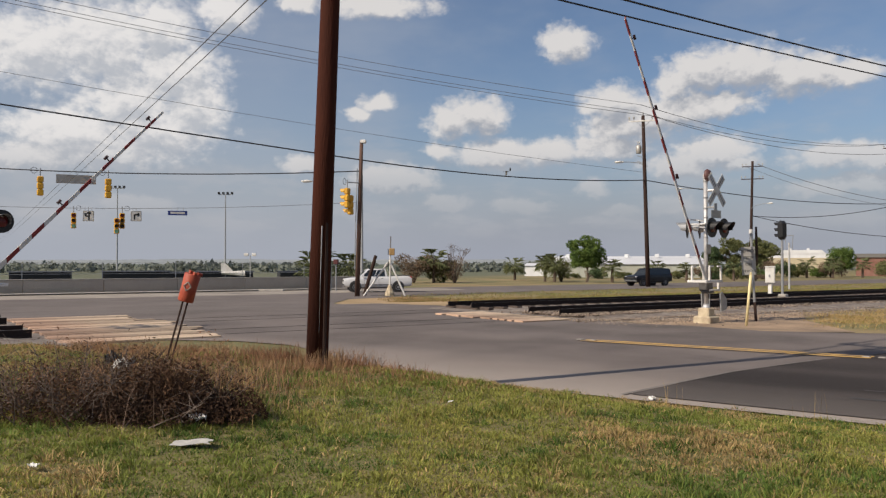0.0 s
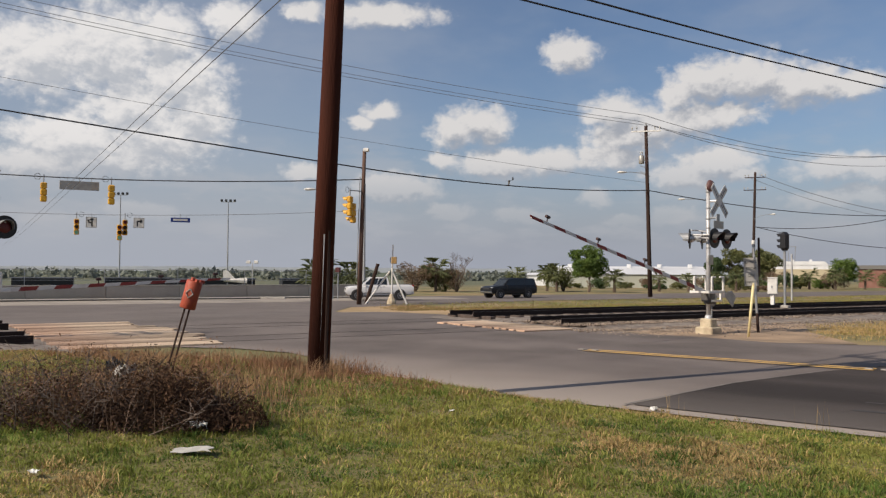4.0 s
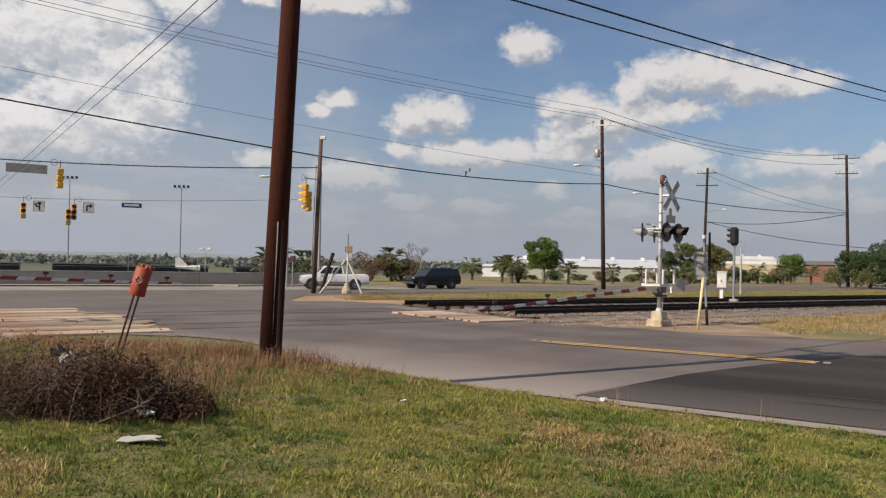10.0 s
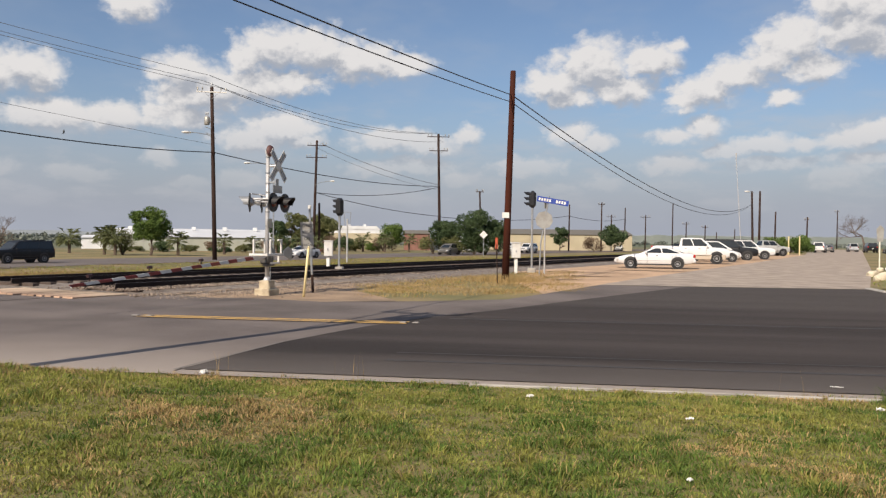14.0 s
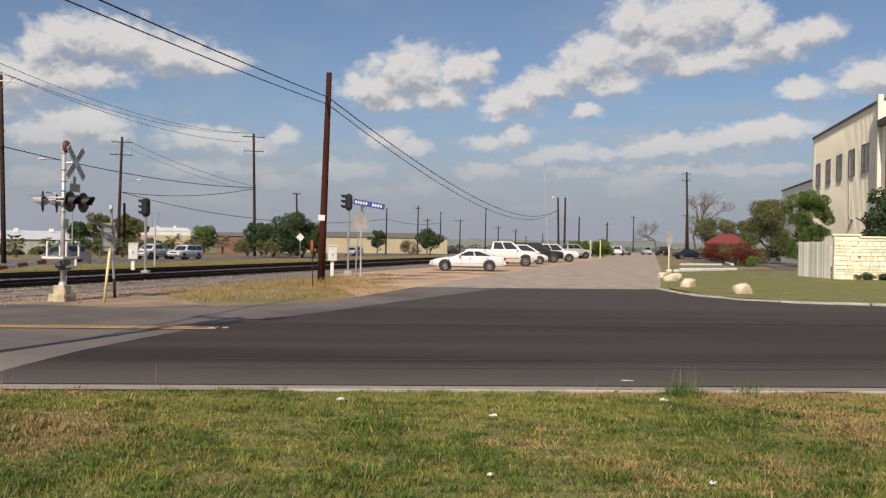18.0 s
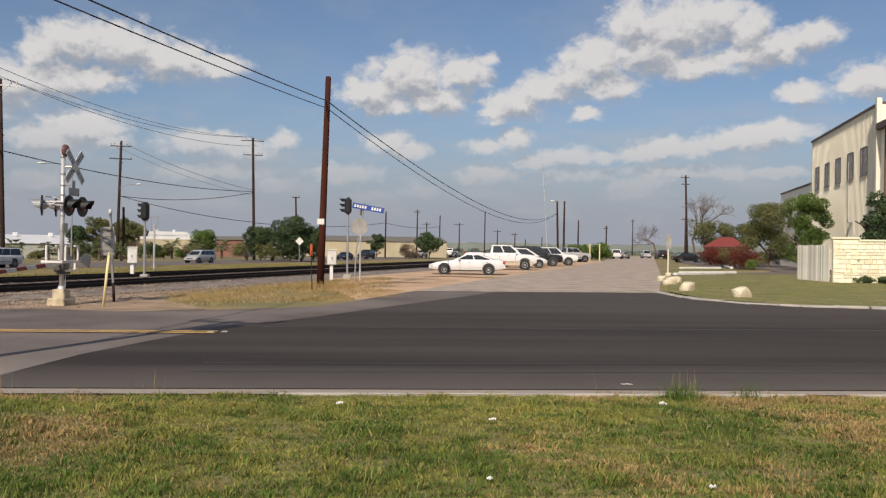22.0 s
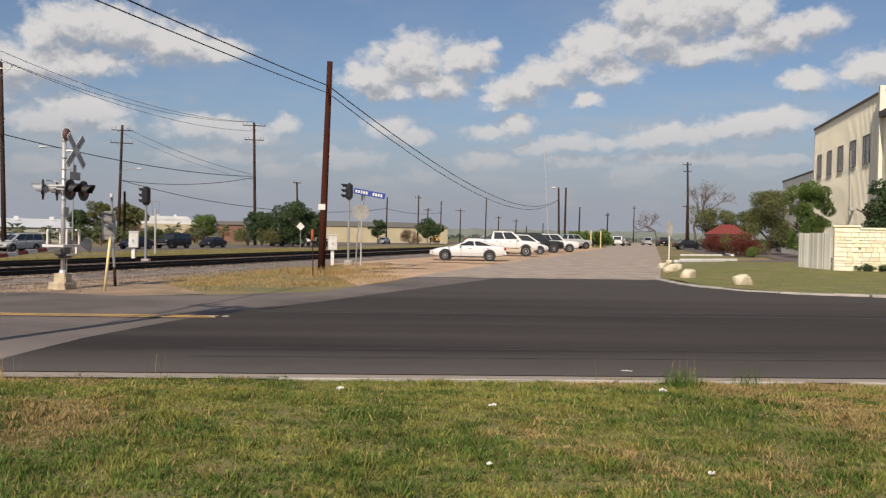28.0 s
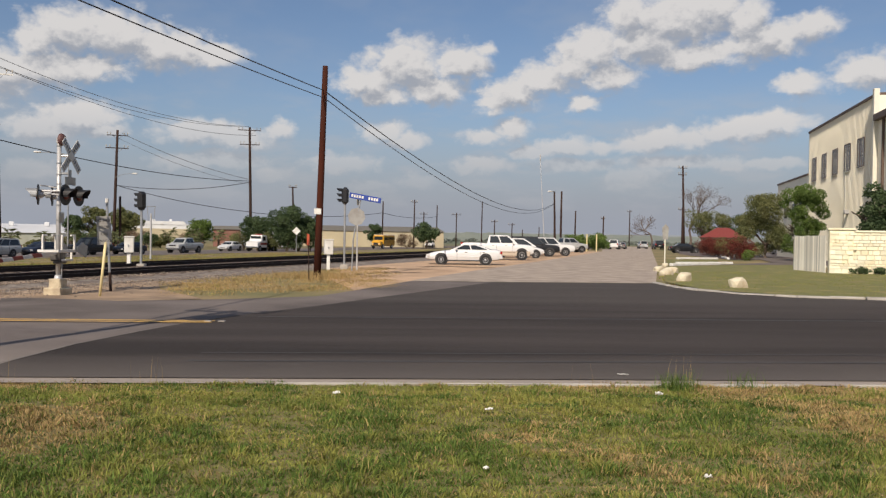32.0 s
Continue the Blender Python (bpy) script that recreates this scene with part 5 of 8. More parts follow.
def pipeline_marker():
    """Leaning orange warning drum on two thin legs in the weeds."""
    t = thing("warning_marker", pose(-9.05, 6.05, 0.40), "faded orange-red warning cylinder on leaning twin steel legs", "marker")
    d = Vector((0.23, 0.20, 1.14)).normalized()
    side = Vector((0.8, 0.6, 0))
    for q in (-0.03, 0.03):
        part("leg", cy(B(), tuple(side * q - d * 0.12), tuple(side * q + d * 0.86), 0.012, n=6), M_POLE_DARK, t, "thin dark steel leg")
    m = Matrix.Translation(d * 0.99) @ d.to_track_quat("Z", "Y").to_matrix().to_4x4()
    body = part("drum", lathe(B(), ((0.085, -0.17), (0.095, -0.16), (0.093, 0.0), (0.097, 0.16), (0.088, 0.175), (0.06, 0.168)), 18, m), material("faded_orange", (0.42, 0.085, 0.04), 0.6, second=(0.30, 0.045, 0.025), scale=6.0, vary=0.25, bump=0.2), t, "faded orange drum", True)
    out = Vector((0.62, -0.78, 0)).normalized()
    along, up = d.cross(out).normalized(), d
    c = d * 1.01 + out * 0.097
    for a, b in (((-1, 0), (0, 1)), ((0, 1), (1, 0)), ((1, 0), (0, -1)), ((0, -1), (-1, 0))):
        part("worn_label", cy(B(), tuple(c + along * 0.045 * a[0] + up * 0.055 * a[1]), tuple(c + along * 0.045 * b[0] + up * 0.055 * b[1]), 0.006, n=5), M_SIGNBACK, body, "pale edge of a worn diamond label")
    for k in (0, 2, 3):
        q = radians(90 * k + 30)
        part("rim_tab", bx(B(), (0.085 * math.cos(q), 0.085 * math.sin(q), 0.185), (0.06, 0.04, 0.035), math.degrees(q), 0.004, m), body.data.materials[0], body, "broken tab on the rim")


pipeline_marker()

# ---------------------------------------------------------------- vehicles
M_TYRE = material("tyre_rubber", (0.018, 0.018, 0.019), 0.85, vary=0.15, bump=0.1)
M_RIM = material("alloy_rim", (0.30, 0.30, 0.31), 0.4, metal=0.6, vary=0.1, bump=0)
M_GLASS = glass("car_glass")
M_TRIM = material("dark_trim", (0.03, 0.03, 0.032), 0.6, vary=0.1, bump=0)
M_HEADLAMP = material("headlamp", (0.6, 0.6, 0.6), 0.15, vary=0.05, bump=0, coat=0.5)
M_TAIL = material("tail_lamp", (0.35, 0.015, 0.012), 0.25, vary=0.05, bump=0, coat=0.5)
M_CHROME = material("chrome", (0.6, 0.6, 0.6), 0.2, metal=1.0, vary=0.05, bump=0)


def paint(name, c):
    dark = max(c) < 0.06
    return material(name, c, 0.4 if dark else 0.35, vary=0.06, bump=0, coat=0.2 if dark else 0.5, scale=1.0, spec=0.25 if dark else 0.5)


def fair(stations, n=30):
    """Fills in cross-sections between the given ones and rounds the lines that run along the body."""
    xs = np.array([x for x, _ in stations])
    prof = np.array([p for _, p in stations], float)
    at = np.linspace(xs[0], xs[-1], n)
    full = np.stack([[np.interp(at, xs, prof[:, i, k]) for k in (0, 1)] for i in range(prof.shape[1])], 0).transpose(2, 0, 1)
    for _ in range(1):
        full[1:-1] = 0.25 * full[:-2] + 0.5 * full[1:-1] + 0.25 * full[2:]
    return [(float(x), [(float(y), float(z)) for y, z in p]) for x, p in zip(at, full)]


def rounded(ob, angle=38):
    """Smooth shading that keeps the sharp edges."""
    ob.data.shade_smooth()
    ob.data.set_sharp_from_angle(angle=radians(angle))
    return ob


def loft(bm, stations, n=None):
    """A body through cross-sections (x, [(y, z), ...]) of equal count, closed at both ends; mirrored in y."""
    rings = []
    for x, prof in stations:
        ring = [bm.verts.new((x, y, z)) for y, z in prof] + [bm.verts.new((x, -y, z)) for y, z in reversed(prof)]
        rings.append(ring)
    for a, b in zip(rings, rings[1:]):
        k = len(a)
        for i in range(k):
            bm.faces.new((a[i], a[(i + 1) % k], b[(i + 1) % k], b[i]))
    bm.faces.new(rings[0][::-1])
    bm.faces.new(rings[-1])
    return bm


def pane(bm, quad, off):
    """A thin glass plate over four points, pushed out by off."""
    p = [Vector(q) for q in quad]
    nrm = (p[1] - p[0]).cross(p[3] - p[0]).normalized() * off
    a, b = [bm.verts.new(q + nrm) for q in p], [bm.verts.new(q - nrm * 0.5) for q in p]
    bm.faces.new(a)
    bm.faces.new(b[::-1])
    for i in range(4):
        j = (i + 1) % 4
        bm.faces.new((a[j], a[i], b[i], b[j]))


CARS = {
    # length, width, wheel radius, front axle, rear axle, [(x, bottom, top, half width factor)...], cabin base x (rear, front), roof x (rear, front), belt z, roof z, side window splits
    "coupe": (4.75, 1.80, 0.31, 1.42, -1.35, [(-2.37, 0.42, 0.80, 0.86), (-2.15, 0.30, 0.96, 0.95), (-1.3, 0.24, 0.95, 1.0), (0.6, 0.22, 0.92, 1.0), (1.2, 0.24, 0.86, 0.99), (2.0, 0.27, 0.74, 0.93), (2.37, 0.36, 0.58, 0.80)], (-1.75, 0.85), (-0.75, 0.05), 0.92, 1.31, (0.5,)),
    "sedan": (4.75, 1.80, 0.32, 1.40, -1.38, [(-2.37, 0.42, 0.86, 0.88), (-2.15, 0.30, 1.02, 0.95), (-1.3, 0.24, 1.02, 1.0), (0.7, 0.22, 0.97, 1.0), (1.3, 0.24, 0.92, 0.99), (2.1, 0.28, 0.80, 0.94), (2.37, 0.38, 0.62, 0.82)], (-1.75, 1.15), (-0.95, 0.35), 0.98, 1.46, (0.52,)),
    "suv": (5.45, 2.02, 0.39, 1.75, -1.62, [(-2.72, 0.50, 1.10, 0.94), (-2.6, 0.40, 1.18, 0.97), (-1.3, 0.38, 1.20, 1.0), (0.9, 0.38, 1.20, 1.0), (1.4, 0.40, 1.18, 0.99), (2.5, 0.42, 1.12, 0.96), (2.72, 0.48, 0.98, 0.92)], (-2.68, 1.35), (-2.5, 0.55), 1.14, 1.90, (0.38, 0.68)),
    "van": (4.95, 1.92, 0.33, 1.75, -1.30, [(-2.47, 0.46, 1.02, 0.93), (-2.35, 0.32, 1.10, 0.97), (-1.3, 0.26, 1.08, 1.0), (0.9, 0.24, 1.03, 1.0), (1.7, 0.27, 0.95, 0.97), (2.3, 0.32, 0.80, 0.90), (2.47, 0.42, 0.66, 0.82)], (-2.43, 1.75), (-2.2, 0.65), 1.05, 1.76, (0.36, 0.66)),
    "pickup": (5.75, 2.02, 0.42, 1.95, -1.70, [(-2.87, 0.55, 1.22, 0.97), (-2.8, 0.48, 1.34, 0.98), (-1.3, 0.44, 1.34, 1.0), (-1.2, 0.42, 1.30, 1.0), (0.9, 0.40, 1.27, 1.0), (1.4, 0.40, 1.25, 0.99), (2.6, 0.44, 1.18, 0.96), (2.87, 0.50, 1.06, 0.92)], (-0.80, 1.62), (-0.64, 0.85), 1.28, 1.97, (0.46,)),
}


def car(kind, m, paint_m, label, category, group="", lower=None, rack=False, tail_only=False):
    """A car with its front along +x, standing on z = 0."""
    L, W, R, ax, rx_, st, base, roof, belt, top, splits = CARS[kind]
    h = W / 2
    ob = thing({"pickup": "pickup_truck", "van": "minivan", "suv": "suv_car"}.get(kind, kind + "_car"), m, label, category, group)
    sec = []
    for x, z0, z1, f in st:
        w = h * f
        sec.append((x, [(w * 0.80, z0), (w * 0.93, z0 + 0.05), (w * 0.985, z0 + 0.16), (w, z0 + (z1 - z0) * 0.5), (w * 0.99, z1 - 0.16), (w * 0.965, z1 - 0.06), (w * 0.91, z1 - 0.01), (w * 0.8, z1 + 0.01), (w * 0.3, z1 + 0.025)]))
    rounded(part("body", loft(B(), fair(sec)), paint_m, ob))
    for s in (-1, 1):
        for x in (base[1] - 0.42, base[1] - 0.42 - (1.25 if kind != "coupe" else 1.45)) + ((base[1] - 2.6,) if kind in ("suv", "van", "sedan") else ()):
            part("door_seam", bx(B(), (x, s * h * 0.99, belt - 0.36), (0.014, 0.03, 0.58)), M_TRIM, ob, "dark gap beside a door")
        part("side_moulding", bx(B(), ((ax + rx_) / 2, s * h * 1.0, 0.24 + belt * 0.3), (ax - rx_ - 2.4 * R, 0.025, 0.05), bev=0.008), M_TRIM if kind in ("suv", "pickup") else paint_m, ob)
    if lower:
        for s in (-1, 1):
            part("lower_cladding", bx(B(), (0.0, s * h * 0.985, 0.52), (L * 0.9, 0.05, 0.36), bev=0.02), lower, ob)
    w0, w1 = h * 0.93, h * 0.76
    cab = B()
    loft(cab, [(base[0], [(w0, belt - 0.05), (w0 * 0.99, belt), (w0 * 0.97, belt + 0.01)]), (roof[0], [(w0, belt - 0.05), (w1, top - 0.06), (w1 * 0.88, top - 0.015)]), ((roof[0] + roof[1]) / 2, [(w0, belt - 0.05), (w1 * 1.01, top - 0.04), (w1 * 0.88, top)]), (roof[1], [(w0, belt - 0.05), (w1, top - 0.06), (w1 * 0.88, top - 0.02)]), (base[1], [(w0, belt - 0.05), (w0 * 0.97, belt), (w0 * 0.94, belt + 0.01)])])
    rounded(part("cabin", cab, paint_m, ob), 50)

    def edge(x_base, x_top, s, q):
        a, b = Vector((x_base, s * w0, belt + 0.02)), Vector((x_top, s * w1, top - 0.07))
        return a.lerp(b, q)
    cuts = [0.0, *splits, 1.0]
    for s in (-1, 1):
        for c0, c1 in zip(cuts, cuts[1:]):
            xb = [base[0] + 0.18 + (base[1] - base[0] - 0.36) * c for c in (c0, c1)]
            xt = [roof[0] + 0.06 + (roof[1] - roof[0] - 0.12) * c for c in (c0, c1)]
            g = 0.035
            bm = B()
            quad = [edge(xb[0] + g, xt[0] + g, s, 0.08), edge(xb[1] - g, xt[1] - g, s, 0.08), edge(xb[1] - g, xt[1] - g, s, 0.95), edge(xb[0] + g, xt[0] + g, s, 0.95)]
            pane(bm, quad if s < 0 else quad[::-1], 0.012)
            part("side_window", bm, M_GLASS, ob, "dark tinted side window")
        for k, c in enumerate((0.62, 0.2)):
            part("door_handle", bx(B(), (base[0] + (base[1] - base[0]) * c, s * h * 0.995, belt - 0.12), (0.16, 0.04, 0.03), bev=0.008), M_TRIM, ob)
        part("mirror", bx(B(), (base[1] - 0.35, s * (h + 0.08), belt + 0.06), (0.12, 0.20, 0.15), bev=0.03), paint_m, ob)
        part("rocker_trim", bx(B(), ((ax + rx_) / 2, s * h * 0.95, 0.26 if kind not in ("suv", "pickup") else 0.36), (ax - rx_ - 2.3 * R, 0.05, 0.08), bev=0.01), M_TRIM, ob)
    for name, xb, xt in (("windscreen", base[1], roof[1]), ("rear_window", base[0], roof[0])):
        bm = B()
        q = [Vector((xb, -w0 * 0.88, belt + 0.03)), Vector((xb, w0 * 0.88, belt + 0.03)), Vector((xt, w1 * 0.92, top - 0.05)), Vector((xt, -w1 * 0.92, top - 0.05))]
        q = [p_ + (q[(i + 2) % 4] - p_) * 0.04 for i, p_ in enumerate(q)]
        pane(bm, q if name == "windscreen" else q[::-1], 0.015)
        part(name, bm, M_GLASS, ob, "dark glass")
    zf, zr = st[-1][2], st[0][2]
    part("front_bumper", bx(B(), (L / 2 - 0.06, 0, st[-1][1] + 0.10), (0.16, W * 0.88, 0.2), bev=0.04), M_CHROME if kind in ("pickup", "suv") else paint_m, ob)
    part("rear_bumper", bx(B(), (-L / 2 + 0.05, 0, st[0][1] + 0.06), (0.16, W * 0.9, 0.18), bev=0.04), M_CHROME if kind == "pickup" else paint_m, ob)
    part("grille", bx(B(), (L / 2 - 0.02, 0, zf - 0.08), (0.08, W * 0.5, 0.16), bev=0.02), M_TRIM, ob)
    part("rear_plate", bx(B(), (-L / 2 - 0.02, 0, st[0][1] + 0.28), (0.02, 0.31, 0.15)), M_WHITE, ob)
    for s in (-1, 1):
        part("headlamp", bx(B(), (L / 2 - 0.14, s * h * 0.74, zf - 0.02), (0.22, 0.30, 0.16), -12 * s, 0.03), M_HEADLAMP, ob)
        part("tail_lamp", bx(B(), (-L / 2 + 0.06, s * h * 0.80, zr - 0.02), (0.14, 0.22, 0.28 if kind in ("suv", "van", "pickup") else 0.16), bev=0.02), M_TAIL, ob)
        for x in (ax, rx_):
            y = s * (h - 0.13)
            part("wheel_arch", cy(B(), (x, s * (h - 0.28), R + 0.04), (x, s * (h + 0.006), R + 0.04), R + 0.085, n=18), M_TRIM, ob)
            wheel = part("wheel", cy(B(), (0, -0.11, 0), (0, 0.11, 0), R * 0.98, n=20), M_TYRE, ob)
            wheel.matrix_basis = pose(x, y + s * 0.03, R)
            part("tyre", lathe(B(), ((R * 0.66, -0.12), (R * 0.95, -0.12), (R, -0.08), (R, 0.08), (R * 0.95, 0.12), (R * 0.66, 0.12)), 20, Matrix.Rotation(radians(90), 4, "X")), M_TYRE, wheel)
            part("rim", lathe(B(), ((0.05, -0.128), (R * 0.34, -0.112), (R * 0.58, -0.126), (R * 0.58, 0.126), (R * 0.34, 0.112), (0.05, 0.128)), 12, Matrix.Rotation(radians(90), 4, "X")), M_RIM, wheel, "alloy rim")
    if kind == "pickup":
        part("bed_liner", bx(B(), (-1.86, 0, 1.372), (1.85, W * 0.80, 0.02)), M_TRIM, ob, "dark open bed")
        part("tailgate", bx(B(), (-2.87, 0, 1.06), (0.05, W * 0.84, 0.44), bev=0.015), paint_m, ob)
    if kind in ("suv", "van"):
        for s in (-1, 1):
            part("roof_rail", bx(B(), (-0.9, s * w1 * 0.8, top + 0.03), (2.0, 0.04, 0.05), bev=0.01), M_TRIM, ob)
    if rack:
        for x in (-2.4, -0.5, 0.5):
            for s in (-1, 1):
                part("rack_post", cy(B(), (x, s * 0.8, 1.2), (x, s * 0.8, 2.05), 0.03, n=6), M_WHITE, ob)
        part("rack_rail", bx(bx(B(), (-0.9, 0.8, 2.06), (3.4, 0.05, 0.06)), (-0.9, -0.8, 2.06), (3.4, 0.05, 0.06)), M_WHITE, ob, "white ladder rack")
    return ob


def bus(m):
    ob = thing("school_bus", m, "yellow school bus with black windows and a white roof", "bus", "traffic on the far road")
    y = paint("bus_yellow", (0.62, 0.32, 0.02))
    part("body", bx(B(), (-0.7, 0, 1.75), (7.4, 2.35, 2.3), bev=0.16), y, ob, "yellow bus body")
    part("hood", bx(B(), (3.65, 0, 1.15), (1.7, 2.0, 1.1), bev=0.18), y, ob)
    part("roof", bx(B(), (-0.7, 0, 2.93), (7.2, 2.1, 0.12), bev=0.05), M_WHITE, ob, "white roof")
    for s in (-1, 1):
        for k in range(8):
            part("window", bx(B(), (-3.8 + 0.83 * k, s * 1.178, 2.18), (0.66, 0.02, 0.62), bev=0.005), M_GLASS, ob)
        for z in (1.62, 1.25):
            part("rub_rail", bx(B(), (-0.7, s * 1.185, z), (7.3, 0.02, 0.07)), M_BLACK, ob)
        part("headlamp", cy(B(), (4.45, s * 0.72, 1.05), (4.53, s * 0.72, 1.05), 0.12, n=12), M_HEADLAMP, ob)
        for x in (3.2, -2.4):
            w = part("wheel", cy(B(), (x, s * 0.9, 0.5), (x, s * 1.2, 0.5), 0.5, n=18), M_TYRE, ob)
            part("rim", cy(B(), (x, s * 1.15, 0.5), (x, s * 1.215, 0.5), 0.27, n=12), M_WHITE, w)
    part("windscreen", bx(B(), (3.02, 0, 2.25), (0.04, 1.9, 0.75), bev=0.005), M_GLASS, ob)
    part("front_bumper", bx(B(), (4.55, 0, 0.6), (0.14, 2.2, 0.26), bev=0.03), M_BLACK, ob)
    part("grille", bx(B(), (4.505, 0, 1.05), (0.03, 1.0, 0.5)), M_BLACK, ob)
    return ob


def tow_truck(m):
    ob = thing("flatbed_truck", m, "white and red flatbed truck with a dark bed", "truck", "traffic on the far road")
    white = paint("truck_white", (0.68, 0.68, 0.68))
    part("cab", loft(B(), [(0.6, [(1.0, 0.6), (1.05, 1.5), (0.95, 2.45), (0.7, 2.5)]), (2.0, [(1.0, 0.6), (1.05, 1.5), (0.95, 2.45), (0.7, 2.5)]), (2.4, [(1.0, 0.6), (1.05, 1.5), (1.0, 1.62), (0.7, 1.65)]), (3.45, [(0.95, 0.6), (0.98, 1.2), (0.9, 1.4), (0.6, 1.42)])]), white, ob, "white truck cab")
    part("red_band", bx(B(), (1.6, 0, 1.15), (2.0, 2.12, 0.3), bev=0.02), M_RED, ob)
    part("windscreen", bx(B(), (2.24, 0, 2.0), (0.06, 1.7, 0.65), bev=0.01, m=Matrix.Rotation(radians(0), 4, "Y")), M_GLASS, ob)
    for s in (-1, 1):
        part("side_window", bx(B(), (1.45, s * 1.02, 1.95), (0.9, 0.03, 0.6), bev=0.01), M_GLASS, ob)
        for x in (2.75, -1.6, -2.5):
            w = part("wheel", cy(B(), (x, s * 0.75, 0.45), (x, s * 1.05, 0.45), 0.45, n=18), M_TYRE, ob)
            part("rim", cy(B(), (x, s * 1.0, 0.45), (x, s * 1.06, 0.45), 0.25, n=12), M_RIM, w)
    part("bed", bx(B(), (-1.5, 0, 1.1), (4.0, 2.2, 0.22), bev=0.03), M_TRIM, ob, "dark flat bed")
    part("headboard", bx(B(), (0.45, 0, 1.7), (0.08, 2.1, 1.1), bev=0.02), M_TRIM, ob)
    part("chassis", bx(B(), (0.0, 0, 0.72), (6.2, 0.9, 0.25)), M_TRIM, ob)
    part("front_bumper", bx(B(), (3.5, 0, 0.62), (0.14, 2.0, 0.26), bev=0.03), M_CHROME, ob)
    part("light_bar", bx(B(), (1.3, 0, 2.56), (0.3, 1.2, 0.12), bev=0.02), M_RED, ob)
    return ob


P_WHITE, P_SILVER, P_TAN = paint("white_car_paint", (0.66, 0.66, 0.66)), paint("silver_car_paint", (0.40, 0.41, 0.41)), paint("tan_car_paint", (0.50, 0.42, 0.33))
P_DARK, P_BLACK, P_NAVY, P_GREY = paint("charcoal_car_paint", (0.012, 0.013, 0.016)), paint("black_car_paint", (0.010, 0.011, 0.013)), paint("navy_car_paint", (0.02, 0.026, 0.045)), paint("grey_car_paint", (0.17, 0.165, 0.155))
HEAD = math.degrees(math.atan2(-ALONG.y, -ALONG.x))


def lane_pose(s, l):
    x, y = sl(s, l)
    return pose(x, y, zg(x, y) + 0.025, 0, 0, HEAD)


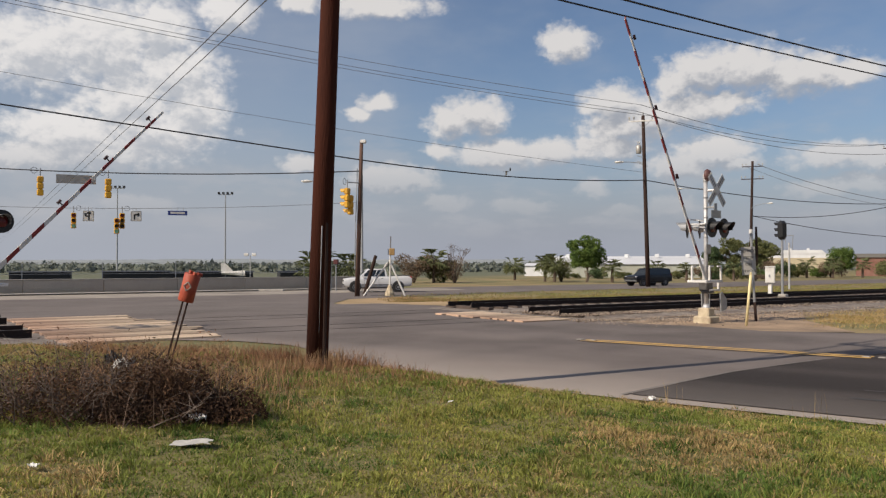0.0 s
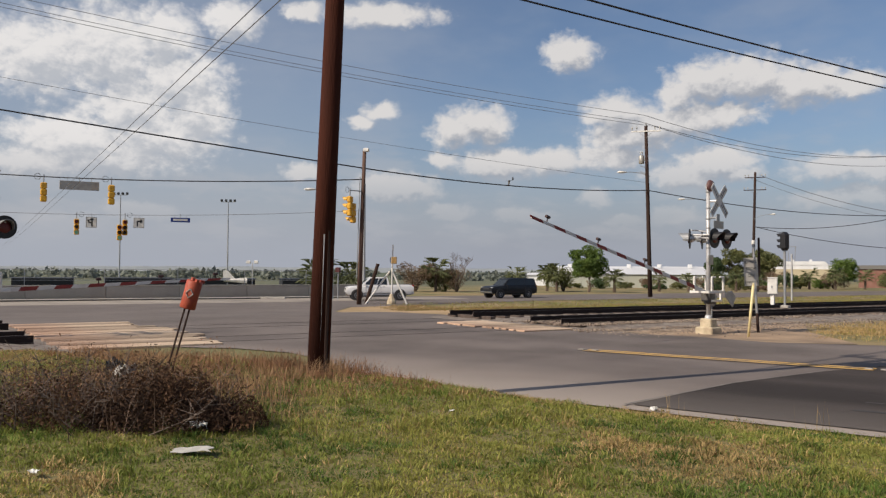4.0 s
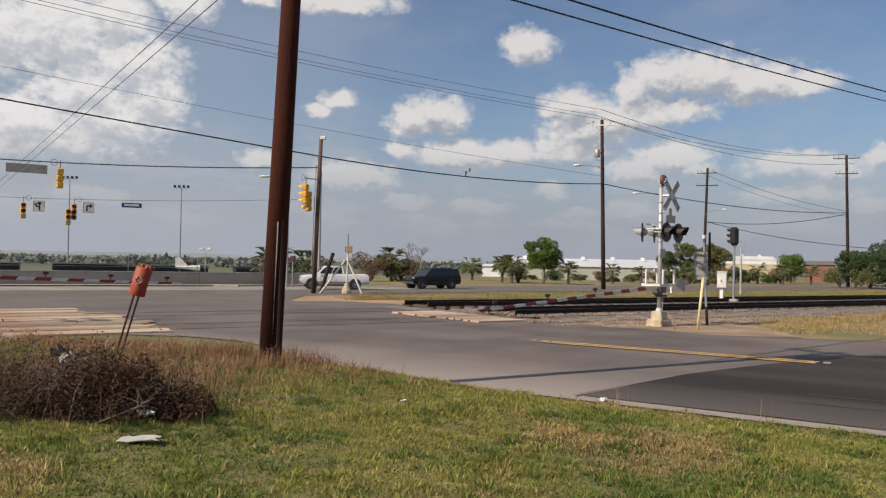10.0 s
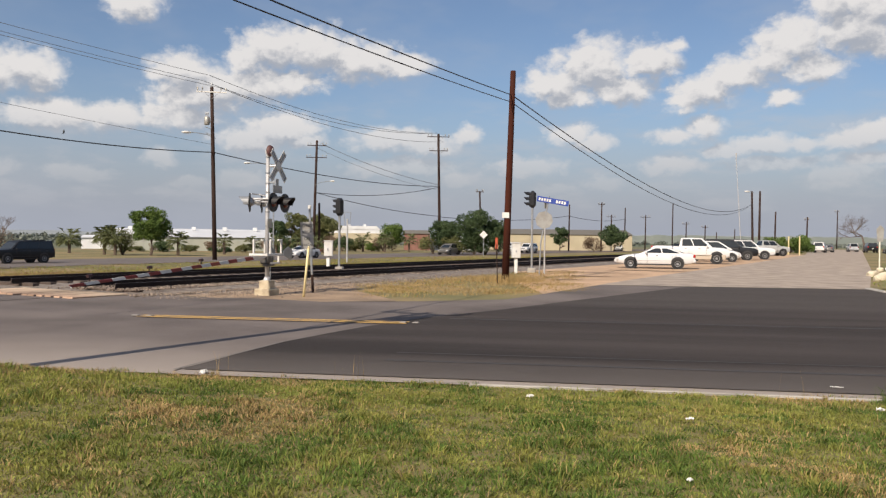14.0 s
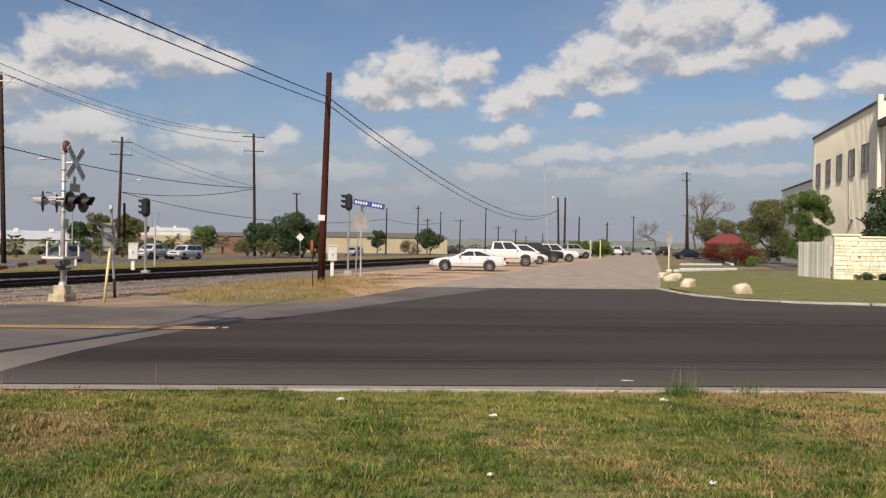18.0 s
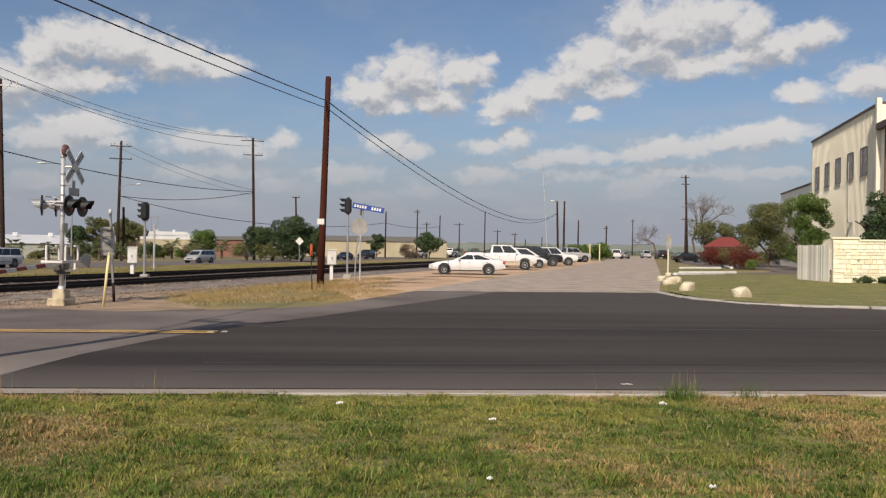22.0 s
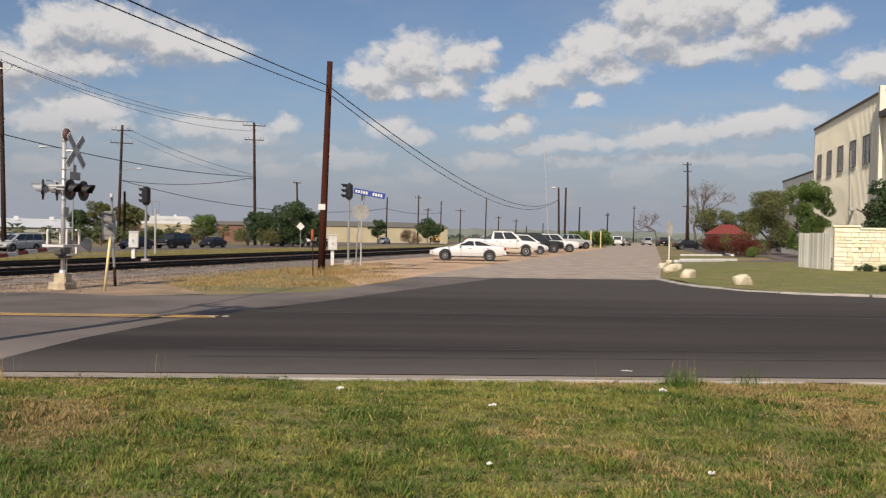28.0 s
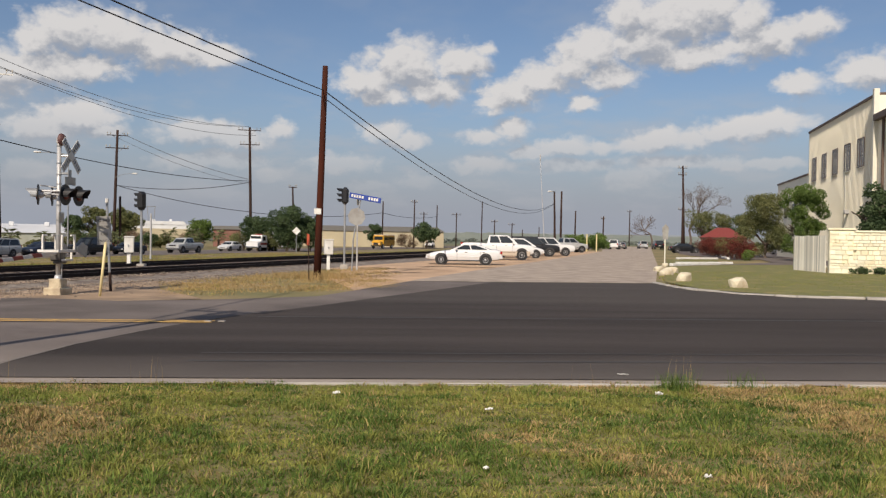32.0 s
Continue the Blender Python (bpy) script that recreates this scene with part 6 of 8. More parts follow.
G = "traffic on the far road"
TRAFFIC = [
    (car("suv", lane_pose(46, 66), P_DARK, "dark charcoal full-size suv driving on the far road", "suv", G), 46, [(0.0, 66.6), (1.0, 59.1), (2.0, 53.8), (3.0, 50.0), (5.5, 44.8), (6.0, 44.4), (7.5, 43.6), (9.0, 43.4), (32.0, 43.4)]),
    (car("sedan", lane_pose(43, 100), P_WHITE, "white sedan driving on the far road", "car", G), 43, [(0.0, 310.0), (12.0, 111.6), (13.0, 93.8), (13.5, 85.7), (16.0, 52.0), (32.0, -150.0)]),
    (car("van", lane_pose(43, 120), P_GREY, "grey minivan driving on the far road", "minivan", G), 43, [(0.0, 325.0), (13.0, 128.8), (13.5, 122.7), (14.5, 107.9), (15.5, 95.1), (17.5, 76.1), (18.5, 66.8), (21.0, 42.0), (32.0, -80.0)]),
    (car("pickup", lane_pose(46, 120), P_WHITE, "white pickup truck with a ladder rack on the far road", "pickup truck", G, rack=True), 46, [(0.0, 345.0), (13.0, 162.0), (15.5, 126.7), (17.5, 97.6), (18.5, 85.6), (20.0, 70.8), (24.0, 30.0), (32.0, -55.0)]),
    (car("suv", lane_pose(43, 120), P_WHITE, "white suv with silver lower trim on the far road", "suv", G, lower=P_SILVER), 43, [(0.0, 342.0), (13.0, 159.7), (13.5, 153.8), (15.5, 126.5), (17.5, 99.5), (18.5, 88.6), (20.0, 76.2), (21.5, 65.7), (23.0, 55.0), (32.0, -10.0)]),
    (car("van", lane_pose(43, 120), P_SILVER, "silver minivan slowing on the far road", "minivan", G), 43, [(0.0, 404.0), (18.0, 152.0), (20.0, 123.8), (21.5, 103.4), (22.5, 92.0), (24.0, 78.8), (25.0, 73.2), (28.0, 65.2), (29.0, 63.9), (30.0, 63.3), (32.0, 62.8)]),
    (car("sedan", lane_pose(43, 130), P_NAVY, "dark navy sedan slowing on the far road", "car", G), 43, [(0.0, 456.0), (21.5, 158.0), (22.5, 138.0), (24.0, 117.5), (25.0, 107.0), (28.0, 83.5), (29.0, 78.5), (30.0, 74.8), (31.0, 71.5), (32.0, 69.0)]),
    (car("suv", lane_pose(43, 140), P_BLACK, "black suv slowing on the far road", "suv", G), 43, [(0.0, 468.0), (22.5, 152.0), (24.0, 131.6), (25.0, 119.2), (28.0, 91.0), (29.0, 85.5), (30.0, 81.3), (31.0, 78.2), (32.0, 76.2)]),
    (car("sedan", lane_pose(43, 150), P_BLACK, "black sedan slowing on the far road", "car", G), 43, [(0.0, 491.0), (22.5, 176.0), (24.0, 141.4), (25.0, 127.5), (28.0, 100.3), (29.0, 93.2), (30.0, 88.6), (31.0, 85.0), (32.0, 83.0)]),
    (car("pickup", lane_pose(43, 160), P_SILVER, "silver pickup truck on the far road", "pickup truck", G), 43, [(0.0, 504.0), (22.0, 196.0), (24.0, 169.3), (25.0, 158.2), (28.0, 121.2), (29.0, 111.9), (30.0, 104.7), (31.0, 98.9), (32.0, 94.6)]),
    (tow_truck(lane_pose(43, 170)), 43, [(0.0, 530.0), (22.0, 224.0), (24.0, 192.0), (25.0, 178.0), (28.0, 135.5), (29.0, 128.2), (30.0, 122.2), (31.0, 118.3), (32.0, 115.9)]),
    (car("sedan", lane_pose(46.5, 170), P_WHITE, "small white sedan in the far turning lane", "car", G), 46.5, [(0.0, 512.0), (25.0, 212.0), (28.0, 178.0), (29.0, 160.0), (30.0, 139.0), (31.0, 120.5), (32.0, 112.2)]),
    (bus(lane_pose(43, 200)), 43, [(0.0, 548.0), (25.0, 246.0), (28.0, 211.0), (29.0, 199.9), (30.0, 188.5), (31.0, 178.7), (32.0, 170.7)]),
    (car("suv", lane_pose(43, 220), P_WHITE, "white suv far along the road", "suv", G), 43, [(0.0, 600.0), (28.0, 262.0), (32.0, 207.2)]),
]
car("pickup", pose(-48.7, 54.4, -0.775, 0, 0, HEAD - 22), P_WHITE, "white pickup truck waiting at the junction", "pickup truck")

# parked beside the side street
K = "cars parked beside the street"
car("coupe", pose(5.05, 53.4, 0.02, 0, 0, 173), P_WHITE, "old white two-door coupe parked on the dirt", "car", K)
car("pickup", pose(9.0, 67.3, 0.02, 0, 0, -8), P_WHITE, "white extended-cab pickup with tan trim parked on dirt", "pickup truck", K, lower=P_TAN)
car("van", pose(11.8, 75.3, 0.02, 0, 0, -10), P_WHITE, "white minivan parked in a row", "minivan", K)
car("suv", pose(14.6, 83.5, 0.02, 0, 0, -6), P_DARK, "dark suv parked in a row", "suv", K)
car("suv", pose(17.2, 88.2, 0.02, 0, 0, -8), P_WHITE, "white suv with dark windows parked in a row", "suv", K)
car("pickup", pose(24.8, 114.6, 0.02, 0, 0, 12), P_SILVER, "pale silver pickup truck parked in a row", "pickup truck", K)
car("suv", pose(45.3, 164.5, 0.02, 0, 0, 70), P_WHITE, "white suv parked facing away up the street", "suv", K)
car("sedan", pose(49.5, 174.0, 0.02, 0, 0, 70), P_GREY, "grey sedan parked up the street", "car", K)
car("sedan", pose(51.5, 182.0, 0.02, 0, 0, 70), P_DARK, "dark sedan parked up the street", "car", K)
car("sedan", pose(45.5, 125.6, 0.02, 0, 0, -3), P_BLACK, "shiny black sedan parked at a kerb", "car", K)
car("suv", pose(58.5, 178.0, 0.02, 0, 0, 80), P_BLACK, "dark suv parked at the street's far side", "suv", K)
car("van", pose(59.5, 192.0, 0.02, 0, 0, 80), P_WHITE, "white minivan far up the street", "minivan", K)
car("van", pose(58.4, 121.0, 0.02, 0, 0, -100), P_SILVER, "silver minivan in a car park behind a hedge", "minivan", K)
car("sedan", pose(61.8, 120.0, 0.02, 0, 0, -100), P_BLACK, "black sedan in a car park behind a hedge", "car", K)

# ---------------------------------------------------------------- plants
M_BARK = material("bark", (0.13, 0.095, 0.07), 0.9, vary=0.3, bump=0.6, stretch=(4, 4, 0.6))
M_LEAF_GREEN = foliage("leaves_fresh", (0.165, 0.235, 0.06), (0.095, 0.15, 0.04), through_light=0.36)
M_LEAF_DARK = foliage("leaves_dark", (0.095, 0.135, 0.06), (0.05, 0.08, 0.036), through_light=0.3)
M_LEAF_OLIVE = foliage("leaves_olive", (0.20, 0.205, 0.085), (0.12, 0.135, 0.055), through_light=0.34)
M_LEAF_BROWN = foliage("leaves_brown", (0.22, 0.155, 0.105), (0.14, 0.10, 0.065))
M_LEAF_RED = foliage("leaves_red", (0.15, 0.032, 0.024), (0.075, 0.03, 0.018))
M_PALM = foliage("palm_fronds", (0.165, 0.18, 0.085), (0.10, 0.12, 0.05))
M_TWIG = material("bare_twigs", (0.15, 0.115, 0.095), 0.9, vary=0.25, bump=0)


def leaves(rnd, centres, radii, count, size, flat=0.85):
    """Small leaf cards strewn through ball-shaped clumps."""
    k = rnd.choice(len(centres), count, p=np.array(radii) ** 2 / np.sum(np.array(radii) ** 2))
    d = rnd.normal(size=(count, 3))
    d /= np.linalg.norm(d, axis=1)[:, None]
    r = np.array(radii)[k] * rnd.uniform(0.55, 1.05, count)
    p = np.array(centres)[k] + d * r[:, None] * np.array((1, 1, flat))
    a, b = rnd.normal(size=(count, 3)), rnd.normal(size=(count, 3))
    a /= np.linalg.norm(a, axis=1)[:, None]
    b -= a * np.sum(a * b, 1)[:, None]
    b /= np.linalg.norm(b, axis=1)[:, None]
    s = size * rnd.uniform(0.6, 1.4, count)[:, None]
    v = np.stack((p - a * s, p - b * s * 0.6, p + a * s, p + b * s * 0.6), 1)
    return v.reshape(-1, 3), (np.arange(count)[:, None] * 4 + np.arange(4)[None])


def limbs(bm, rnd, p, d, length, r, depth, tips, spread=0.6):
    """Branching limbs; gathers the tips."""
    q = p + d * length
    mid = p.lerp(q, 0.5) + Vector((rnd.gauss(0, 1), rnd.gauss(0, 1), 0)) * length * 0.06
    tube(bm, [p, mid, q], r, 5, r * 0.65)
    if depth == 0:
        tips.append(q)
        return
    for _ in range(rnd.choice((2, 3, 3))):
        e = (d + Vector((rnd.gauss(0, spread), rnd.gauss(0, spread), rnd.gauss(0.25, spread * 0.6)))).normalized()
        limbs(bm, rnd, q, e, length * rnd.uniform(0.6, 0.85), r * 0.62, depth - 1, tips, spread)


def tree(x, y, h, w, m, label, seed, count=5000, size=0.16, trunk=0.3, name="tree", lift=0.0, group="", skirt=0.0):
    rnd, npr = random.Random(seed), np.random.RandomState(seed)
    t = thing(name, pose(x, y, zg(x, y) + lift), label, name.replace("_", " "), group)
    bm, tips = B(), []
    limbs(bm, rnd, Vector((0, 0, -0.05)), Vector((0.04, 0.02, 1)), h * trunk, 0.035 * h, 3, tips, 0.62)
    part("trunk", bm, M_BARK, t, "tapered trunk with limbs")
    cs, rs = [], []
    for i in range(44):
        a, q = rnd.uniform(0, 2 * math.pi), rnd.uniform(0, 1) ** 0.6
        zz = rnd.uniform(-1, 1)
        f = math.sqrt(max(1 - zz * zz * 0.8, 0.1)) * rnd.uniform(0.75, 1.1)
        cs.append((math.cos(a) * q * f * w * 0.42, math.sin(a) * q * f * w * 0.42, h * (0.63 - skirt + (0.30 + skirt * 0.9) * zz)))
        rs.append(w * rnd.uniform(0.06, 0.17))
    v, f = leaves(npr, cs, rs, int(count * 2.1), size * 0.6)
    o = new("crown", soup("crown", v, f, m))
    o.parent = t
    return t


def bare_tree(x, y, h, label, seed, spread=0.55, lean=0.0, haze=0):
    rnd = random.Random(seed)
    t = thing("bare_tree", pose(x, y, zg(x, y)), label, "tree", "leafless trees")
    bm, tips = B(), []
    limbs(bm, rnd, Vector((0, 0, -0.05)), Vector((lean, 0, 1)).normalized(), h * 0.2, 0.015 * h, 7 if h > 12 else 6, tips, spread)
    part("trunk", bm, M_TWIG, t, "leafless branching limbs")
    if haze:
        npr = np.random.RandomState(seed)
        v, f = leaves(npr, [tuple(q) for q in tips], [0.5] * len(tips), haze, 0.10)
        o = new("crown", soup("crown", v, f, M_LEAF_BROWN))
        o.parent = t


def bush(x, y, h, w, m, label, seed, count=1500, size=0.12, name="bush", z=None, depth=None, rz=0.0):
    rnd, npr = random.Random(seed), np.random.RandomState(seed)
    depth = depth or w
    t = thing(name, pose(x, y, zg(x, y) if z is None else z, 0, 0, rz), label, name.replace("_", " "))
    cs, rs = [], []
    n = max(14, int(14 * w / max(h, 0.5)))
    for i in range(n):
        cs.append((rnd.uniform(-0.42, 0.42) * w, rnd.uniform(-0.38, 0.38) * depth, h * rnd.uniform(0.22, 0.72)))
        rs.append(min(h, depth) * rnd.uniform(0.14, 0.32))
    v, f = leaves(npr, cs, rs, int(count * 2.0), size * (0.5 if m is M_LEAF_BROWN else 0.62))
    o = new("leaves", soup("leaves", v, f, m))
    o.parent = t
    for i in range(6):
        a = rnd.uniform(0, 6.28)
        part("stem", tube(B(), [(0, 0, -0.03), (math.cos(a) * w * 0.12, math.sin(a) * depth * 0.12, h * 0.3), (math.cos(a) * w * 0.3, math.sin(a) * depth * 0.3, h * 0.7)], 0.03 * h + 0.004, 4, 0.008), M_BARK, t)
    return t


def palm(x, y, h, w, label, seed, fronds=40, z=None):
    rnd = random.Random(seed)
    t = thing("palm_tree", pose(x, y, zg(x, y) if z is None else z), label, "palm tree", "palms")
    part("trunk", tube(B(), [(0, 0, -0.05), (0.05, 0, h * 0.5), (0.03, 0.02, h)], 0.22, 8, 0.17), M_BARK, t)
    for i in range(fronds):
        a, up = rnd.uniform(0, 6.283), rnd.uniform(-0.45, 1.5)
        d = Vector((math.cos(a), math.sin(a), 0))
        side = Vector((-d.y, d.x, 0))
        L = w * 0.5 * rnd.uniform(0.8, 1.1)
        bm = B()
        tipc = Vector((0, 0, h)) + d * L * 0.45 + Vector((0, 0, L * 0.45 * up))
        tube(bm, [(0, 0, h), tuple(tipc)], 0.025, 4)
        # a fan of narrow blades at the end of the stalk
        for k in range(15):
            q = (k - 7) / 7
            e = (d * math.cos(q * 1.2) + side * math.sin(q * 1.2) + Vector((0, 0, up * 0.9 - 0.15 - 0.2 * abs(q)))).normalized() * L * 0.62
            n = e.cross(Vector((rnd.gauss(0, 1), rnd.gauss(0, 1), rnd.gauss(0, 1)))).normalized() * 0.036 * w * 0.4
            mid = tipc + e * 0.55
            end = tipc + e + Vector((0, 0, -0.16 * L))
            vs = [bm.verts.new(p) for p in (tipc, mid + n, end, mid - n)]
            bm.faces.new(vs)
        part("frond", bm, M_PALM, t)
    return t


# beyond the far road
palm(-64.5, 62.5, 1.5, 4.6, "squat fan palm behind a parapet", 1)
palm(-62.2, 65.2, 1.9, 3.8, "squat fan palm behind a parapet", 2)
bush(-67.3, 82.2, 4.2, 4.6, M_LEAF_BROWN, "large brown leafless bush beside a palm", 3, 2600, 0.16)
palm(-65.6, 84.1, 2.6, 4.2, "fan palm among brown brush", 4)
bush(-65.2, 85.6, 3.4, 3.2, M_LEAF_OLIVE, "tangled olive-brown bush beside a palm", 5, 3000, 0.15)
bare_tree(-63.3, 85.2, 6.6, "small pinkish leafless tree", 6, 0.5)
bush(-63.4, 85.6, 4.2, 4.0, M_LEAF_BROWN, "brown brush round a leafless tree", 7, 1300, 0.13)
tree(-51.6, 98.3, 6.0, 5.6, M_LEAF_GREEN, "bright green broad tree on the grass", 108, 7500, 0.16)
bush(-56.0, 99.5, 4.6, 4.2, M_LEAF_OLIVE, "greyish bushy tree with bare twigs", 9, 2000, 0.14)
palm(-55.6, 97.0, 2.0, 3.4, "fan palm on the grass", 10)
palm(-58.2, 99.0, 2.2, 3.2, "small fan palm on the grass verge", 11)
palm(-48.6, 99.5, 1.7, 2.8, "small fan palm on the grass verge", 12)
palm(-66.5, 104.5, 1.9, 3.4, "low fan palm on the grass", 13)
for i, (x, y) in enumerate(((-44.0, 113.0), (-42.3, 117.5), (-39.5, 119.0), (-37.6, 122.5), (-47.0, 110.0))):
    palm(x, y, 1.5 + 0.25 * (i % 3), 2.5, "fan palm in a row along the far road", 20 + i, 30)
tree(-45.5, 128.0, 5.0, 4.2, M_LEAF_DARK, "dark small tree by a warehouse", 26, 3000, 0.17)
tree(-48.2, 161.0, 7.4, 7.0, M_LEAF_OLIVE, "tall olive-green tree beyond the road", 27, 5200, 0.25)
tree(-53.3, 159.3, 7.2, 6.0, M_LEAF_OLIVE, "tall olive-brown thin-leaved tree", 28, 3600, 0.24)
for i, (x, y) in enumerate(((-37.5, 150.0), (-34.6, 155.0), (-30.5, 158.0), (-33.0, 148.0))):
    palm(x, y, 2.0, 3.2, "fan palm among shrubs", 40 + i, 30)
tree(-36.0, 168.4, 5.0, 7.2, M_LEAF_GREEN, "rounded bright green tree beyond the road", 30, 4600, 0.2, 0.12)
tree(-20.2, 136.0, 5.6, 6.0, M_LEAF_DARK, "broad dark tree with dry twigs", 31, 5000, 0.2, 0.15)
tree(-15.2, 133.0, 7.0, 8.0, M_LEAF_DARK, "broad dark green tree beside the road", 32, 7000, 0.2, 0.15)
tree(-11.8, 136.0, 5.6, 5.0, M_LEAF_DARK, "dark green tree beside the road", 33, 3600, 0.2, 0.15)
tree(-2.5, 190.0, 5.5, 4.6, M_LEAF_DARK, "dark small tree before a beige building", 34, 2600, 0.22, 0.15)
tree(9.6, 195.0, 6.0, 8.0, M_LEAF_DARK, "dark bushy tree before a beige building", 35, 3800, 0.25, 0.12)
bush(5.0, 192.0, 3.6, 5.0, M_LEAF_BROWN, "brown shrubs before a beige building", 36, 1500, 0.2)
bush(36.5, 150.0, 3.4, 9.0, M_LEAF_GREEN, "bright yellow-green brush at the street edge", 37, 3600, 0.2, depth=5.0)
bush(41.0, 168.0, 3.2, 6.0, M_LEAF_OLIVE, "olive brush at the street edge", 38, 1800, 0.2, depth=4.0)

for i in range(11):
    q = i / 10
    bush(-67.0 + 27.0 * q, 122.0 + 9.0 * q + 3.0 * math.sin(i * 2.1), 0.9 + 1.2 * ((i * 7) % 5) / 4, 3.2, (M_LEAF_OLIVE, M_LEAF_DARK, M_LEAF_BROWN)[(i * 5) % 3], "mixed shrub before a long warehouse", 110 + i, 1100, 0.15)

bush(-18.2, 135.0, 3.6, 6.0, M_LEAF_OLIVE, "olive brush between two roadside trees", 130, 2600, 0.18)
bush(-13.6, 134.5, 4.2, 6.0, M_LEAF_DARK, "dark green brush between two roadside trees", 131, 2600, 0.18)
bush(-22.5, 137.5, 3.4, 4.5, M_LEAF_OLIVE, "olive brush below a roadside tree", 132, 1600, 0.17)

for i in range(10):
    q = i / 9
    bush(-55.0 + 20.0 * q, 148.0 + 7.0 * q + 2.0 * math.sin(i * 1.7), 1.8 + 1.6 * ((i * 3) % 4) / 3, 4.0, (M_LEAF_GREEN, M_LEAF_OLIVE, M_LEAF_DARK, M_LEAF_BROWN)[(i * 3) % 4], "dense shrub among palms beyond the road", 140 + i, 1500, 0.18)

# beside the side street
tree(43.2, 93.5, 7.4, 7.6, M_LEAF_OLIVE, "olive-green street tree before a building", 50, 14000, 0.13, 0.2, skirt=0.12)
tree(39.0, 76.3, 7.5, 4.9, M_LEAF_GREEN, "bright green street tree before a building", 51, 12000, 0.12, 0.2, skirt=0.12)
tree(31.2, 50.5, 6.3, 4.4, M_LEAF_DARK, "dark green tree behind a stone wall", 52, 5000, 0.14, 0.3)
tree(54.6, 140.5, 7.4, 8.4, M_LEAF_OLIVE, "olive tree behind a red-roofed shelter", 53, 4200, 0.2, 0.25)
tree(63.0, 146.0, 6.8, 6.0, M_LEAF_DARK, "dark green tree behind a red-roofed shelter", 54, 3200, 0.2, 0.25)
bare_tree(56.9, 155.0, 20.0, "tall leafless tree beside the street", 55, 0.72, 0.0)
bare_tree(58.2, 181.0, 17.0, "leaning leafless tree beside the street", 57, 0.75, -0.12, 0)
for i in range(9):
    q = i / 8
    bush(35.0 + 7.0 * q, 80.6 + 27.0 * q, 2.45, 3.4, M_LEAF_RED if i != 2 else M_LEAF_OLIVE, "red-leaved clipped hedge plant along a path", 60 + i, 1500, 0.09, "hedge", depth=3.0, rz=75)
bush(34.8, 78.6, 1.3, 1.6, M_LEAF_GREEN, "small green shrub before a red hedge", 71, 700, 0.08)
for i in range(3):
    bush(26.2 + 0.95 * i, 44.9 - 0.34 * i, 0.52, 0.95, M_LEAF_DARK, "low clipped green shrub at a stone wall", 75 + i, 900, 0.05, "shrub")


# ---------------------------------------------------------------- buildings
M_CREAM = material("cream_metal_siding", (0.85, 0.80, 0.66), 0.5, second=(0.81, 0.76, 0.62), scale=0.6, vary=0.06, bump=0.05)
M_CREAM_TRIM = material("pale_trim", (0.74, 0.71, 0.6), 0.6, vary=0.06, bump=0.05)
M_BROWN_TRIM = material("brown_trim", (0.11, 0.07, 0.05), 0.6, vary=0.1, bump=0.05)
M_WINDOW = material("dark_window_glass", (0.018, 0.02, 0.026), 0.12, vary=0.1, bump=0, spec=0.3)
M_LIME = material("pale_limestone", (0.78, 0.74, 0.58), 0.85, second=(0.74, 0.64, 0.40), scale=1.2, vary=0.14, bump=0.4, grain=25.0, per="object", low=0.45, high=0.75, spread=0.14)
M_MORTAR = material("mortar", (0.60, 0.55, 0.43), 0.9, vary=0.1, bump=0.3)
M_FENCE = material("weathered_white_boards", (0.82, 0.79, 0.70), 0.8, second=(0.68, 0.64, 0.54), scale=2.0, vary=0.12, bump=0.3, per="object", stretch=(4, 4, 0.3))
M_ROOF_RED = material("red_roof", (0.23, 0.048, 0.038), 0.6, vary=0.12, bump=0.2, stretch=(6, 6, 1))
M_ROOF_WHITE = material("white_metal_roof", (0.70, 0.71, 0.72), 0.5, second=(0.6, 0.61, 0.62), scale=0.2, vary=0.06, bump=0.05)
M_BEIGE = material("beige_siding", (0.46, 0.40, 0.27), 0.7, second=(0.40, 0.345, 0.235), scale=0.3, vary=0.08, bump=0.1)
M_PALE_GREEN = material("pale_green_siding", (0.36, 0.38, 0.33), 0.7, second=(0.34, 0.345, 0.29), scale=0.3, vary=0.08, bump=0.1)
M_OLIVE_ROOF = material("olive_roof", (0.17, 0.155, 0.125), 0.7, vary=0.1, bump=0.1)
M_BRICK_FAR = material("red_brick_wall", (0.21, 0.095, 0.07), 0.85, second=(0.26, 0.14, 0.11), scale=1.0, vary=0.15, bump=0.3)


def wall_run(parent, a, b, z0, z1, thick, m, name="wall"):
    """An upright wall from a to b on the plan."""
    d = Vector((b[0] - a[0], b[1] - a[1], 0))
    c = ((a[0] + b[0]) / 2, (a[1] + b[1]) / 2, (z0 + z1) / 2)
    return part(name, bx(B(), c, (d.length, thick, z1 - z0), math.degrees(math.atan2(d.y, d.x))), m, parent)


